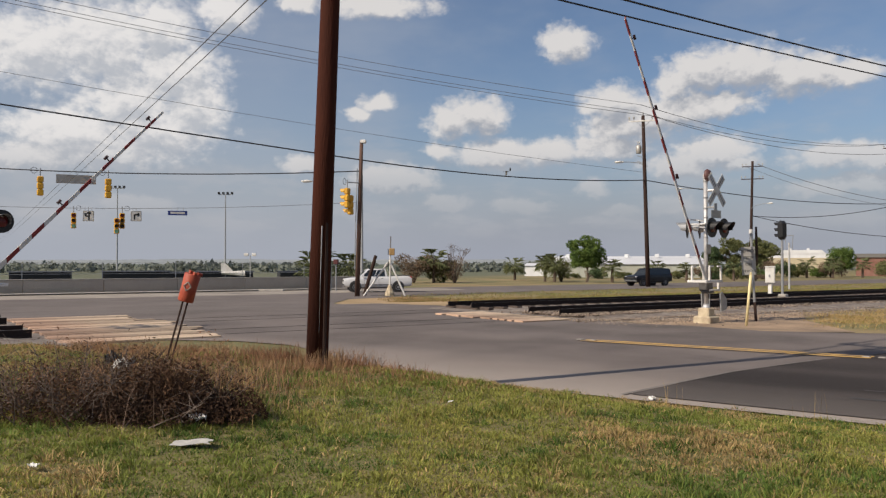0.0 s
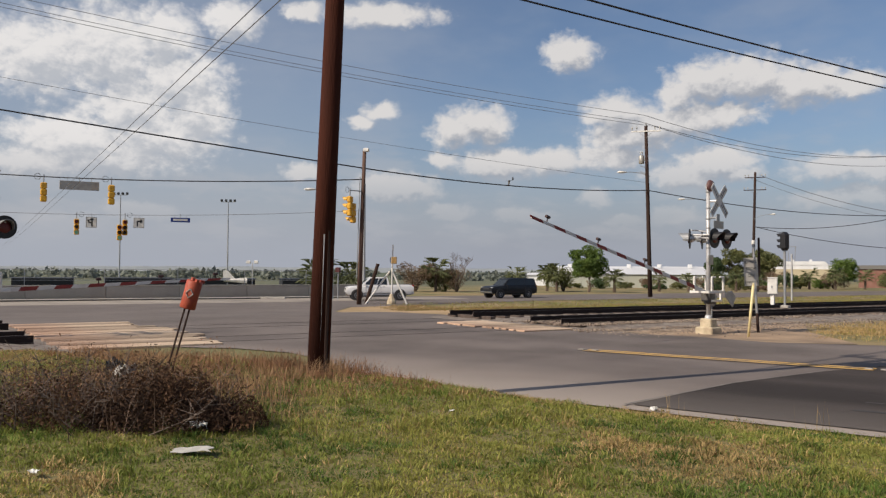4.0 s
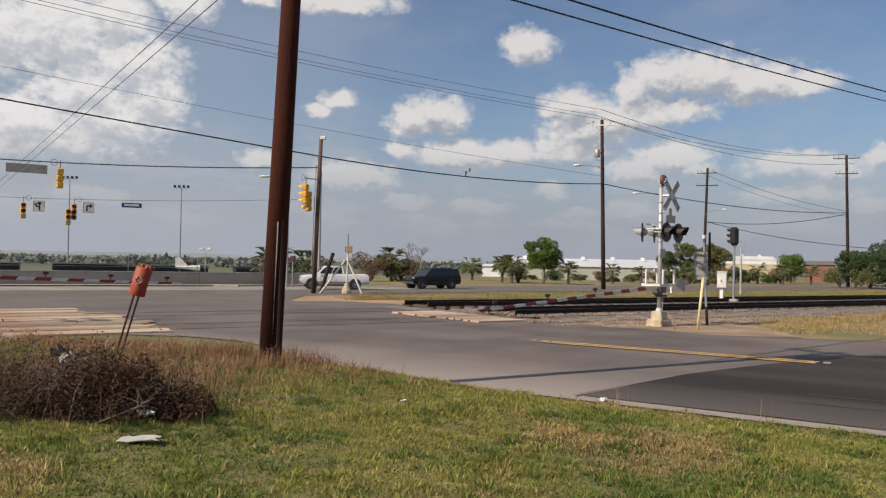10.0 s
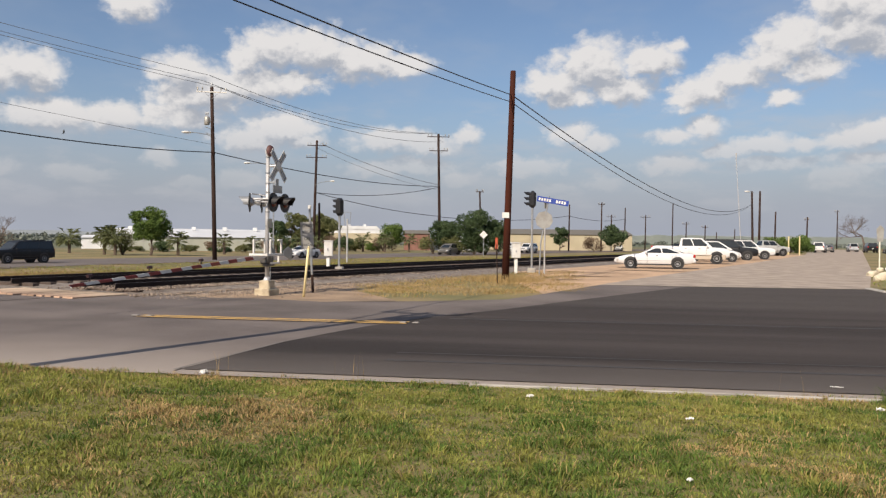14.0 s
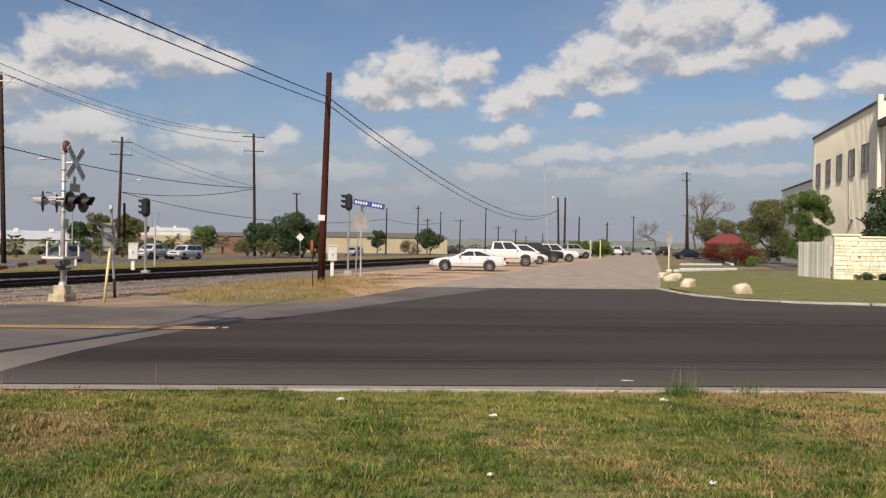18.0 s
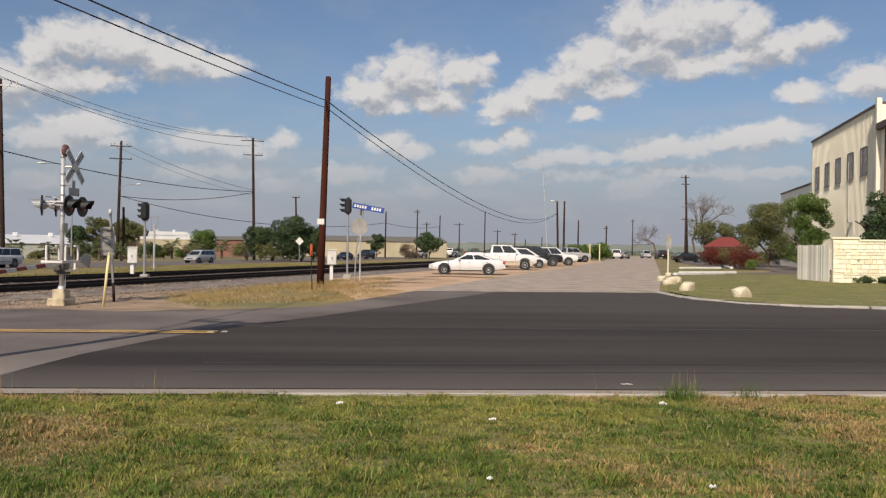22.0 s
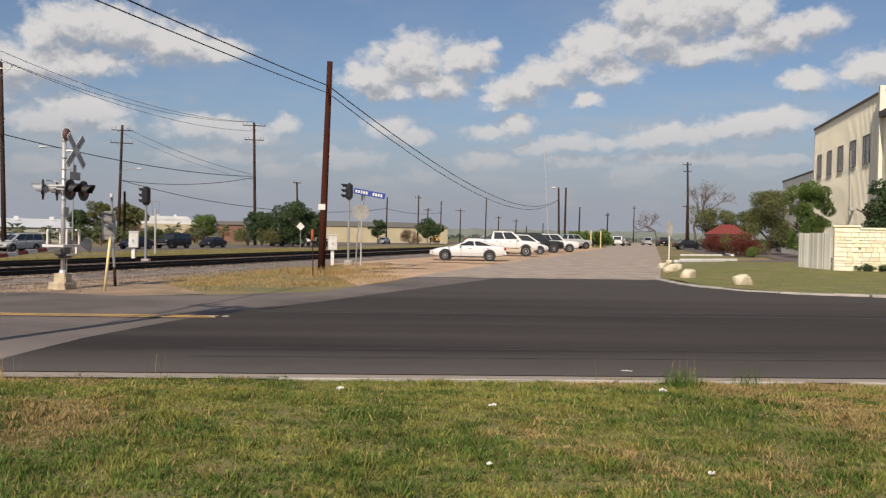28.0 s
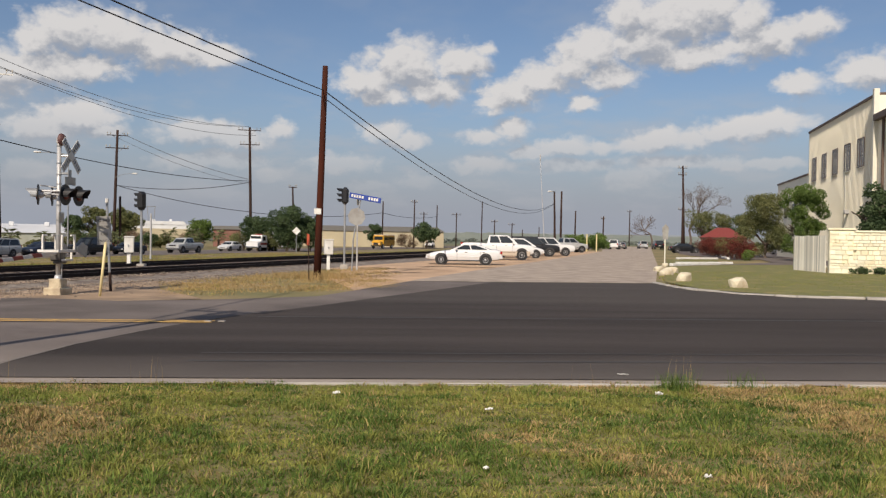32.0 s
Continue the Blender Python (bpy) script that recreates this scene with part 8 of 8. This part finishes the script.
def blades(name, x, y, z, length, width, lean, m, label, rnd, category="grass", heading=None):
    """Upright curved blades, two triangles each."""
    n = len(x)
    a = rnd.uniform(0, 2 * np.pi, n) if heading is None else heading
    dx, dy = np.cos(a), np.sin(a)
    b = rnd.uniform(0, 2 * np.pi, n)
    sx, sy = -np.sin(b) * width, np.cos(b) * width
    h1, h2 = length * 0.55, length * np.sqrt(np.maximum(1 - lean ** 2, 0.05))
    o1, o2 = lean * length * 0.35, lean * length
    base = np.stack((x, y, z - 0.004), -1)
    v = np.empty((n, 5, 3))
    v[:, 0] = base + np.stack((-sx, -sy, 0 * x), -1)
    v[:, 1] = base + np.stack((sx, sy, 0 * x), -1)
    v[:, 2] = base + np.stack((dx * o1 - sx * 0.7, dy * o1 - sy * 0.7, h1), -1)
    v[:, 3] = base + np.stack((dx * o1 + sx * 0.7, dy * o1 + sy * 0.7, h1), -1)
    v[:, 4] = base + np.stack((dx * o2, dy * o2, h2), -1)
    tri = np.array([(0, 1, 3), (0, 3, 2), (2, 3, 4)])
    f = tri[None] + (np.arange(n) * 5)[:, None, None]
    me = soup(name, v.reshape(-1, 3), f.reshape(-1, 3), m)
    return tagged(new(name, me), label, category, kind="stuff")


ZG = np.vectorize(zg)


def verge():
    """Matted mown grass in tufts that fan out from their middles, green, lush or dry tuft by tuft."""
    rnd = np.random.RandomState(21)
    n = 1700000
    x, y = rnd.uniform(-16.0, 8.5, n), rnd.uniform(2.2, 9.52, n)
    az, d = np.degrees(np.arctan2(x, y)), np.hypot(x, y)
    keep = (az > -72) & (az < 36) & (d > 3.4) & (rnd.uniform(0, 1, n) < np.clip(6.5 / d, 0.4, 1.0) * 0.62)
    x, y = x[keep], y[keep]
    cell = 0.15
    jx, jy, mood, vigour = rnd.uniform(0.1, 0.9, (97, 89)), rnd.uniform(0.1, 0.9, (97, 89)), rnd.uniform(0, 1, (97, 89)), rnd.uniform(0.7, 1.4, (97, 89))
    wx = x + 0.05 * (smooth_noise(x, y, 0.09, 31) - 0.5)
    i, j = np.floor(wx / cell).astype(int), np.floor(y / cell).astype(int)
    ii, jj = i % 97, j % 89
    ox, oy = x - (i + jx[ii, jj]) * cell, y - (j + jy[ii, jj]) * cell
    r = np.hypot(ox, oy) / cell
    thin = smooth_noise(x, y, 0.5, 12) * 0.6 + smooth_noise(x, y, 0.17, 13) * 0.4
    keep = (rnd.uniform(0, 1, len(x)) < np.clip(1.25 - 0.75 * r, 0.35, 1)) & (rnd.uniform(0, 1, len(x)) < np.clip(thin * 4 - 0.4, 0.75, 1))
    x, y, r, ii, jj, ox, oy = (q[keep] for q in (x, y, r, ii, jj, ox, oy))
    n = len(x)
    patch = 0.5 * smooth_noise(x, y, 1.3, 1) + 0.32 * smooth_noise(x, y, 0.45, 2) + 0.18 * mood[ii, jj]
    edge = np.clip((y - 9.0) / 0.4, 0, 1) * 0.45 + np.clip((-5.5 - x) / 4, 0, 1) * np.clip((y - 6.3) / 2, 0, 1) * 0.5
    dry = rnd.uniform(0, 1, n) < np.clip((0.40 - patch) * 4.0 + 0.12 + edge, 0.05, 0.8)
    lush = ~dry & (rnd.uniform(0, 1, n) < np.clip((smooth_noise(x, y, 0.35, 9) * 0.5 + smooth_noise(x, y, 1.0, 10) * 0.3 + mood[jj % 97, ii % 89] * 0.2 - 0.44) * 5, 0.04, 0.85))
    z = ZG(x, y)
    tall = vigour[ii, jj] * (0.65 + 1.0 * smooth_noise(x, y, 0.3, 4) ** 2) * (1.25 - 0.6 * r)
    heading = np.arctan2(oy, ox) + rnd.normal(0, 0.8, n)
    lean = np.clip(0.45 + 0.6 * r + rnd.uniform(-0.2, 0.35, n), 0.1, 0.98)
    for sel, m, name, label, ln in ((~dry & ~lush, M_GRASS, "verge_grass", "short uneven green grass on the verge", 0.038), (lush, M_LUSH, "verge_clover", "darker green low growth in the grass", 0.041), (dry, M_STRAW, "verge_straw", "dry straw-coloured grass among the green", 0.046)):
        k = sel.sum()
        blades(name, x[sel], y[sel], z[sel], ln * tall[sel] * rnd.uniform(0.6, 1.4, k), rnd.uniform(0.0026, 0.0052, k), lean[sel], m, label, rnd, heading=heading[sel])


verge()


def tufts(name, spots, per, spread, length, width, m, label, seed, lean=(0.05, 0.5)):
    rnd = np.random.RandomState(seed)
    c = np.repeat(np.array(spots), per, 0)
    n = len(c)
    x, y = c[:, 0] + rnd.normal(0, spread, n), c[:, 1] + rnd.normal(0, spread, n)
    return blades(name, x, y, ZG(x, y), rnd.uniform(0.4, 1.15, n) * length, rnd.uniform(0.6, 1.3, n) * width, rnd.uniform(*lean, n), m, label, rnd)


def weeds():
    rnd = np.random.RandomState(4)
    sp = np.stack((rnd.uniform(-15.0, -6.0, 330), rnd.uniform(6.4, 9.6, 330)), -1)
    sp = sp[(sp[:, 1] > 7.0 - (sp[:, 0] + 9.5) * 0.12) | (rnd.uniform(0, 1, len(sp)) < 0.3)]
    # thick where the brush stands and at the foot of the pole, thin towards the road's edge
    clump = smooth_noise(sp[:, 0], sp[:, 1], 0.55, 40)
    weight = np.clip((-7.2 - sp[:, 0]) / 1.6, 0.0, 1.0) * (0.35 + clump)
    foot = np.hypot(sp[:, 0] + 7.7, sp[:, 1] - 7.2) < 0.75
    sp = sp[((rnd.uniform(0, 1, len(sp)) < weight) & (sp[:, 1] < 8.6)) | foot]
    tufts("russet_weeds", sp, 70, 0.10, 0.27, 0.0026, M_RUSSET, "tall russet dry grass round the pole", 5, (0.1, 0.9))
    hem = np.stack((rnd.uniform(-8.6, -5.2, 120), rnd.uniform(6.5, 9.3, 120)), -1)
    tufts("russet_hem", hem, 30, 0.16, 0.085, 0.003, M_RUSSET, "short russet grass along the road edge", 19, (0.4, 0.98))
    near = np.stack((rnd.uniform(-9.2, -5.9, 120), rnd.uniform(5.1, 7.4, 120)), -1)
    tufts("russet_tufts", near, 34, 0.13, 0.14, 0.0028, M_RUSSET, "short russet dry grass between brush and pole", 18, (0.2, 0.95))
    tufts("straw_weeds", sp[::2] + 0.1, 36, 0.25, 0.13, 0.003, M_STRAW, "tall straw-coloured grass round the pole", 6, (0.2, 0.95))
    tufts("kerb_weeds", [(3.25, 9.12), (3.3, 9.2), (3.2, 9.1), (3.28, 9.15), (4.05, 9.25)], 60, 0.10, 0.26, 0.003, M_LUSH, "green weed clump at the kerb", 9, (0.1, 0.85))
    tufts("seed_stalks", [(3.3, 9.25), (3.4, 9.3), (2.0, 8.0), (-2.6, 9.3), (-4.0, 9.2)], 7, 0.10, 0.42, 0.002, M_STRAW, "thin dry seed stalks", 10, (0.02, 0.3))
    tufts("straw_clumps", np.stack((rnd.uniform(-6, 6, 70), rnd.uniform(4.6, 9.0, 70)), -1), 22, 0.07, 0.075, 0.003, M_STRAW, "small tufts of dry grass", 11, (0.2, 0.9))
    tufts("green_clumps", np.stack((rnd.uniform(-7, 6, 90), rnd.uniform(4.4, 9.2, 90)), -1), 55, 0.10, 0.085, 0.004, M_GRASS, "lusher tufts of green grass", 12, (0.1, 0.8))
    # between the road and the tracks
    a = np.stack((rnd.uniform(-8.0, 1.0, 900), rnd.uniform(21.5, 46.0, 900)), -1)
    keep = (a[:, 1] > 22.2 + np.maximum(a[:, 0] + 4.5, 0) * 1.3) & (a[:, 0] > -17.4 + 0.358 * (a[:, 1] - 8.9) + 3.0) & (a[:, 0] < 0.2) & (a[:, 0] > -5.6 - 0.3 * (a[:, 1] - 23.5))
    q = rnd.uniform(0, 1, 420)
    e = np.stack((-13.8 - 26.0 * q, 25.6 + 18.2 * q ** 1.15 + rnd.uniform(0.3, 5.0, 420)), -1)
    tufts("corner_straw", e, 26, 0.35, 0.17, 0.009, M_FIELD, "dry straw-coloured grass at the far road edge", 24, (0.3, 0.98))
    tufts("corner_russet", e[::3] + 0.3, 20, 0.25, 0.15, 0.009, M_RUSSET, "russet dry weeds at the far road edge", 25, (0.2, 0.95))
    tufts("roadside_straw", a[keep], 44, 0.3, 0.11, 0.007, M_STRAW, "dry straw-coloured grass beside the tracks", 13, (0.3, 0.98))
    tufts("roadside_green", a[keep][::4] + np.array((0.3, -0.3)), 16, 0.3, 0.085, 0.007, M_GRASS, "green patches in dry grass beside the tracks", 14, (0.1, 0.9))
    tufts("pole_straw", np.stack((rnd.normal(-2.6, 0.7, 30), rnd.normal(33.0, 0.5, 30)), -1), 40, 0.2, 0.34, 0.007, M_STRAW, "tall dry grass round a wooden pole", 15)
    c = np.stack((rnd.uniform(11.0, 32.0, 1500), rnd.uniform(25.2, 46.0, 1500)), -1)
    c = c[(c[:, 1] > 25.0) & (c[:, 0] > 11.2 + np.maximum(28.0 - c[:, 1], 0) * 0.9) & (c[:, 0] > 11.4 + (c[:, 1] - 33.0) * 0.34) & (c[:, 1] < 45.5 - (c[:, 0] - 25.0) * 0.36)]
    tufts("lawn_grass", c, 20, 0.35, 0.11, 0.014, M_GRASS, "mown green grass on the corner lawn", 22, (0.3, 0.97))
    tufts("lawn_straw", c[::3] + 0.2, 16, 0.3, 0.09, 0.014, M_STRAW, "dry grass on the corner lawn", 23, (0.4, 0.98))
    s, l = rnd.uniform(7.8, 38, 3800), rnd.uniform(8, 105, 3800)
    b = np.stack((RAIL0[0] + ALONG.x * l + ACROSS.x * s, RAIL0[1] + ALONG.y * l + ACROSS.y * s), -1)
    far = 31.0 + (-b[:, 0] - 30.0) * 0.85
    b = b[(b[:, 1] > np.maximum(29.5, far + 5.0))]
    tufts("field_straw", b[::2], 12, 0.5, 0.20, 0.014, M_FIELD, "dry grass on the ground beyond the tracks", 16, (0.2, 0.95))
    tufts("field_green", b[::2] + 0.5, 12, 0.5, 0.16, 0.014, M_GRASS, "green grass on the ground beyond the tracks", 17, (0.2, 0.95))


weeds()


M_BROWNLEAF = foliage("brown_brush_leaves", (0.115, 0.062, 0.034), (0.045, 0.026, 0.017), rough=0.85, vary=0.4, patch=3.0, through_light=0.06)


def leaf_cloud(name, p, size, m, parent, npr):
    n = len(p)
    u, w = npr.normal(size=(n, 3)), npr.normal(size=(n, 3))
    u /= np.linalg.norm(u, axis=1)[:, None]
    w -= u * np.sum(u * w, 1)[:, None]
    w /= np.linalg.norm(w, axis=1)[:, None]
    s = npr.uniform(0.5, 1.4, n)[:, None] * size
    v = np.stack((p - u * s, p - w * s * 0.3, p + u * s, p + w * s * 0.3), 1).reshape(-1, 3)
    o = new(name, soup(name, v, np.arange(n)[:, None] * 4 + np.arange(4)[None], m))
    o.parent = parent


def brush():
    """A tangle of grey-brown dead brush with twigs and dry leaves."""
    t = thing("dead_brush", pose(-6.62, 3.68, 0.40, 0, 0, 38), "tangled grey-brown dead brush pile in the grass", "brush")
    rnd, npr = random.Random(77), np.random.RandomState(77)
    tips, shoots = [], B()
    for k in range(110):
        a, r = rnd.uniform(0, 6.283), math.sqrt(rnd.uniform(0.0, 1.0))
        c = Vector((math.cos(a) * r * 1.15, math.sin(a) * r * 0.5, 0))
        tall = rnd.uniform(0.36, 0.78) * (1.0 - 0.35 * r) * (1.0 if c.x < 0.3 else 0.8)
        e = Vector((rnd.gauss(0, 0.22) + c.x * 0.15, rnd.gauss(0, 0.2), tall))
        bm = tube(B(), [c, c + e * 0.5 + Vector((rnd.gauss(0, 0.05), rnd.gauss(0, 0.05), 0)), c + e], 0.005, 4, 0.0018)
        for _ in range(7):
            q = c + e * rnd.uniform(0.25, 0.98)
            f = Vector((rnd.gauss(0, 0.10), rnd.gauss(0, 0.10), rnd.uniform(0.0, 0.16)))
            tube(shoots, [q, q + f], 0.0026, 3, 0.001)
            tips.append((q + f, c.x))
        part("twig", bm, M_TWIG, t)
    tagged(part("twig_tangle", shoots, M_TWIG, t), kind="stuff")
    tp, tx = np.array([tuple(q) for q, _ in tips]), np.array([x for _, x in tips])
    dark = npr.uniform(0, 1, len(tp)) < np.clip(0.35 + tx * 0.55, 0.1, 0.95)
    for name, sel, m, per, sp in (("grey_leaves", ~dark, M_GREYTWIG, 7, 0.06), ("brown_leaves", dark, M_BROWNLEAF, 16, 0.07)):
        c = np.repeat(tp[sel], per, 0)
        p = c + npr.normal(0, sp, c.shape)
        p[:, 2] = np.maximum(p[:, 2] * npr.uniform(0.5, 1.0, len(p)), 0.01)
        leaf_cloud(name, p, 0.016, m, t, npr)
    for cx, sx, sy, hh, n in ((0.55, 0.62, 0.42, 0.46, 15000), (-0.25, 0.8, 0.45, 0.30, 7000), (1.05, 0.35, 0.3, 0.26, 3500)):
        a, r = npr.uniform(0, 6.283, n), np.sqrt(npr.uniform(0, 1, n))
        lumps = 0.55 + 0.9 * smooth_noise(cx + np.cos(a) * r * sx, np.sin(a) * r * sy, 0.16, 50)
        p = np.stack((cx + np.cos(a) * r * sx, np.sin(a) * r * sy, npr.uniform(0, 1, n) ** 0.7 * hh * np.sqrt(1.001 - r * r) * lumps), -1)
        leaf_cloud("inner_leaves", p, 0.017, M_BROWNLEAF, t, npr)
    n = 2600
    a, r = npr.uniform(0, 6.283, n), np.sqrt(npr.uniform(0, 1, n))
    p = np.stack((0.1 + np.cos(a) * r * 0.95, 0.25 + np.sin(a) * r * 0.45, 0.18 + npr.uniform(0, 0.36, n) * smooth_noise(np.cos(a) * r, np.sin(a) * r, 0.2, 51) * 1.6), -1)
    leaf_cloud("russet_leaves", p, 0.015, M_RUSSET, t, npr)
    for name, cx, cy_, sx, sy, c, hh, m, label in (("brush_stalks", -7.3, 4.3, 0.75, 0.45, 1500, 0.55, M_GREYTWIG, "grey dead stalks round a brush pile"), ("russet_stalks", -8.0, 5.2, 1.1, 0.6, 1800, 0.42, M_RUSSET, "russet dead stalks behind a brush pile"), ("dry_stalks", -7.2, 4.8, 1.1, 0.6, 450, 0.26, M_STRAW, "straw-coloured stalks round a brush pile")):
        x, y = npr.normal(cx, sx, c), npr.normal(cy_, sy, c)
        blades(name, x, y, ZG(x, y), npr.uniform(0.3, 1.0, c) * hh, npr.uniform(0.0015, 0.003, c), npr.uniform(0.05, 0.8, c), m, label, npr, "weeds")


brush()

M_PAPER = material("crumpled_paper", (0.72, 0.71, 0.68), 0.8, vary=0.1, bump=0.2)
M_CARD = material("wet_cardboard", (0.46, 0.45, 0.42), 0.8, vary=0.15, bump=0.2)


def scrap(x, y, w, d, h, rz, m, label, seed, lift=0.03, name="litter"):
    """A crumpled scrap of paper or card."""
    rnd = random.Random(seed)
    bm = B()
    bmesh.ops.create_grid(bm, x_segments=6, y_segments=5, size=0.5)
    for v in bm.verts:
        v.co = (v.co.x * w * rnd.uniform(0.85, 1.1), v.co.y * d * rnd.uniform(0.85, 1.1), rnd.uniform(0, h))
    top = [f for f in bm.faces]
    bmesh.ops.solidify(bm, geom=top, thickness=0.003)
    o = solo(name, bm, m, label, "litter", "litter in the grass")
    o.matrix_basis = pose(x, y, zg(x, y) + lift, rnd.uniform(-8, 8), rnd.uniform(-8, 8), rz)


scrap(-5.27, 3.63, 0.30, 0.13, 0.012, 30, M_CARD, "grey flattened card lying in the grass", 1, 0.035)
scrap(-5.72, 4.01, 0.12, 0.07, 0.06, 70, M_PAPER, "crumpled white paper beside dead brush", 2, 0.06)
scrap(-6.78, 4.05, 0.18, 0.12, 0.10, 10, M_CARD, "pale rag caught on dead brush", 3, 0.33)
scrap(-6.95, 4.05, 0.13, 0.11, 0.12, 50, M_BLACK, "black plastic bag caught on dead brush", 4, 0.36)
scrap(-5.44, 2.59, 0.08, 0.04, 0.02, 0, M_PAPER, "small white scrap in the grass", 5, 0.035)
scrap(-4.92, 6.22, 0.05, 0.04, 0.02, 20, M_PAPER, "small white scrap in the grass", 6, 0.035)
scrap(-4.35, 9.45, 0.09, 0.07, 0.05, 20, M_PAPER, "crushed white cup at the road edge", 7, 0.03)
scrap(-0.46, 8.48, 0.06, 0.05, 0.03, 40, M_PAPER, "crushed white cup near the road edge", 8, 0.035)
scrap(0.92, 7.25, 0.07, 0.03, 0.02, 10, M_PAPER, "small white scrap in the grass", 9, 0.035)
scrap(2.81, 8.43, 0.07, 0.05, 0.04, 10, M_PAPER, "crushed white cup at the road edge", 10, 0.035)
scrap(2.05, 5.17, 0.04, 0.03, 0.02, 0, M_PAPER, "small white scrap in the grass", 11, 0.035)
scrap(0.67, 5.38, 0.04, 0.03, 0.02, 60, M_PAPER, "small white scrap in the grass", 12, 0.035)
scrap(-3.35, 8.6, 0.06, 0.04, 0.03, 80, M_RED, "faded red scrap in the grass", 13, 0.035)
scrap(2.9, 10.05, 0.14, 0.05, 0.015, 0, M_PAPER, "white scrap on the asphalt", 14, 0.035)


def bird():
    b = thing("bird", pose(-20, 60, 20), "small dark bird in flight", "bird")
    part("body", lathe(B(), ((0.005, -0.16), (0.05, -0.08), (0.06, 0.02), (0.04, 0.11), (0.01, 0.16)), 8, Matrix.Rotation(radians(90), 4, "Y")), M_BLACK, b)
    part("tail", slab(B(), [(-0.30, -0.06), (-0.12, -0.02), (-0.12, 0.02), (-0.30, 0.06)], 0.01, Matrix.Rotation(radians(90), 4, "X")), M_BLACK, b)
    wings = []
    for s in (-1, 1):
        w = part("wing", slab(B(), [(-0.08, 0.0), (0.09, 0.0), (0.03, 0.30), (-0.10, 0.42), (-0.09, 0.2)], 0.012, Matrix.Rotation(radians(-90 * s), 4, "X")), M_BLACK, b)
        wings.append((w, s))
    return b, wings


BIRD, WINGS = bird()
pb = thing("bird", pose(-40.32, 62.49, 9.75, 0, 0, 20), "small dark bird perched on a cable", "bird")
part("body", lathe(B(), ((0.01, 0.0), (0.07, 0.08), (0.08, 0.16), (0.05, 0.26), (0.01, 0.33)), 8), M_BLACK, pb)
part("tail", bx(B(), (-0.1, 0, 0.0), (0.18, 0.06, 0.03), 0, 0.005), M_BLACK, pb)


# ---------------------------------------------------------------- what moves
def spin(ob, stops, t0, t1):
    """Rolls the wheels of a vehicle while it passes in view."""
    ts, ls = [t for t, _ in stops], [l for _, l in stops]
    for wheel in [c for c in ob.children if c.name.startswith("wheel") and not c.name.startswith("wheel_arch")]:
        base = wheel.matrix_basis.copy()
        radius = base.translation.z
        far = float(np.interp(t0, ts, ls) - np.interp(t1, ts, ls)) / radius
        count = max(int(far / 1.3) + 1, 2)
        fine = np.linspace(t0, t1, 600)
        gone = (np.interp(t0, ts, ls) - np.interp(fine, ts, ls)) / radius
        rows = [(0.0, base)] if t0 > 0 else []
        for k in range(count + 1):
            a = far * k / count
            rows.append((float(np.interp(a, gone, fine)) if k else t0, base @ Matrix.Rotation(a, 4, "Y")))
        if rows[-1][0] < 32.0:
            rows.append((32.0, rows[-1][1]))
        walk(wheel, rows)


def motions():
    for arm, rows in (GATE_EAST, GATE_WEST):
        walk(arm, rows)
    for ob, s, stops in TRAFFIC:
        walk(ob, [(t, lane_pose(s, l)) for t, l in stops])
    for k, t0, t1 in ((0, 0.0, 9.0), (2, 14.0, 19.0), (3, 16.0, 20.5), (4, 17.0, 22.5), (5, 21.5, 31.0), (6, 24.0, 31.9), (7, 24.5, 31.9), (8, 25.0, 31.9), (9, 28.0, 31.9)):
        spin(TRAFFIC[k][0], TRAFFIC[k][2], t0, t1)
    # the bird leaves a cable at twelve seconds and flies off over the tracks
    fly = [(0.0, -40.32, 61.9, 9.65), (11.4, -40.32, 61.9, 9.65), (12.0, -19.5, 43.5, 8.9), (12.5, -15.52, 42.27, 9.17), (13.0, -12.85, 43.15, 10.41), (13.5, -10.45, 43.79, 12.63), (14.2, -5.0, 45.5, 17.5), (32.0, 150.0, 90.0, 60.0)]
    walk(BIRD, [(t, pose(x, y, z, 0, -15 if 12 < t < 20 else 0, 15)) for t, x, y, z in fly])
    for wing, side in WINGS:
        walk(wing, [(0.0, pose(0, 0, 0.02, side * -80, 0, 0)), (11.4, pose(0, 0, 0.02, side * -80, 0, 0))] + [(11.6 + 0.12 * k, pose(0, 0, 0.02, side * (35 if k % 2 else -25), 0, 0)) for k in range(30)] + [(32.0, pose(0, 0, 0.02, 0, 0, 0))])


motions()
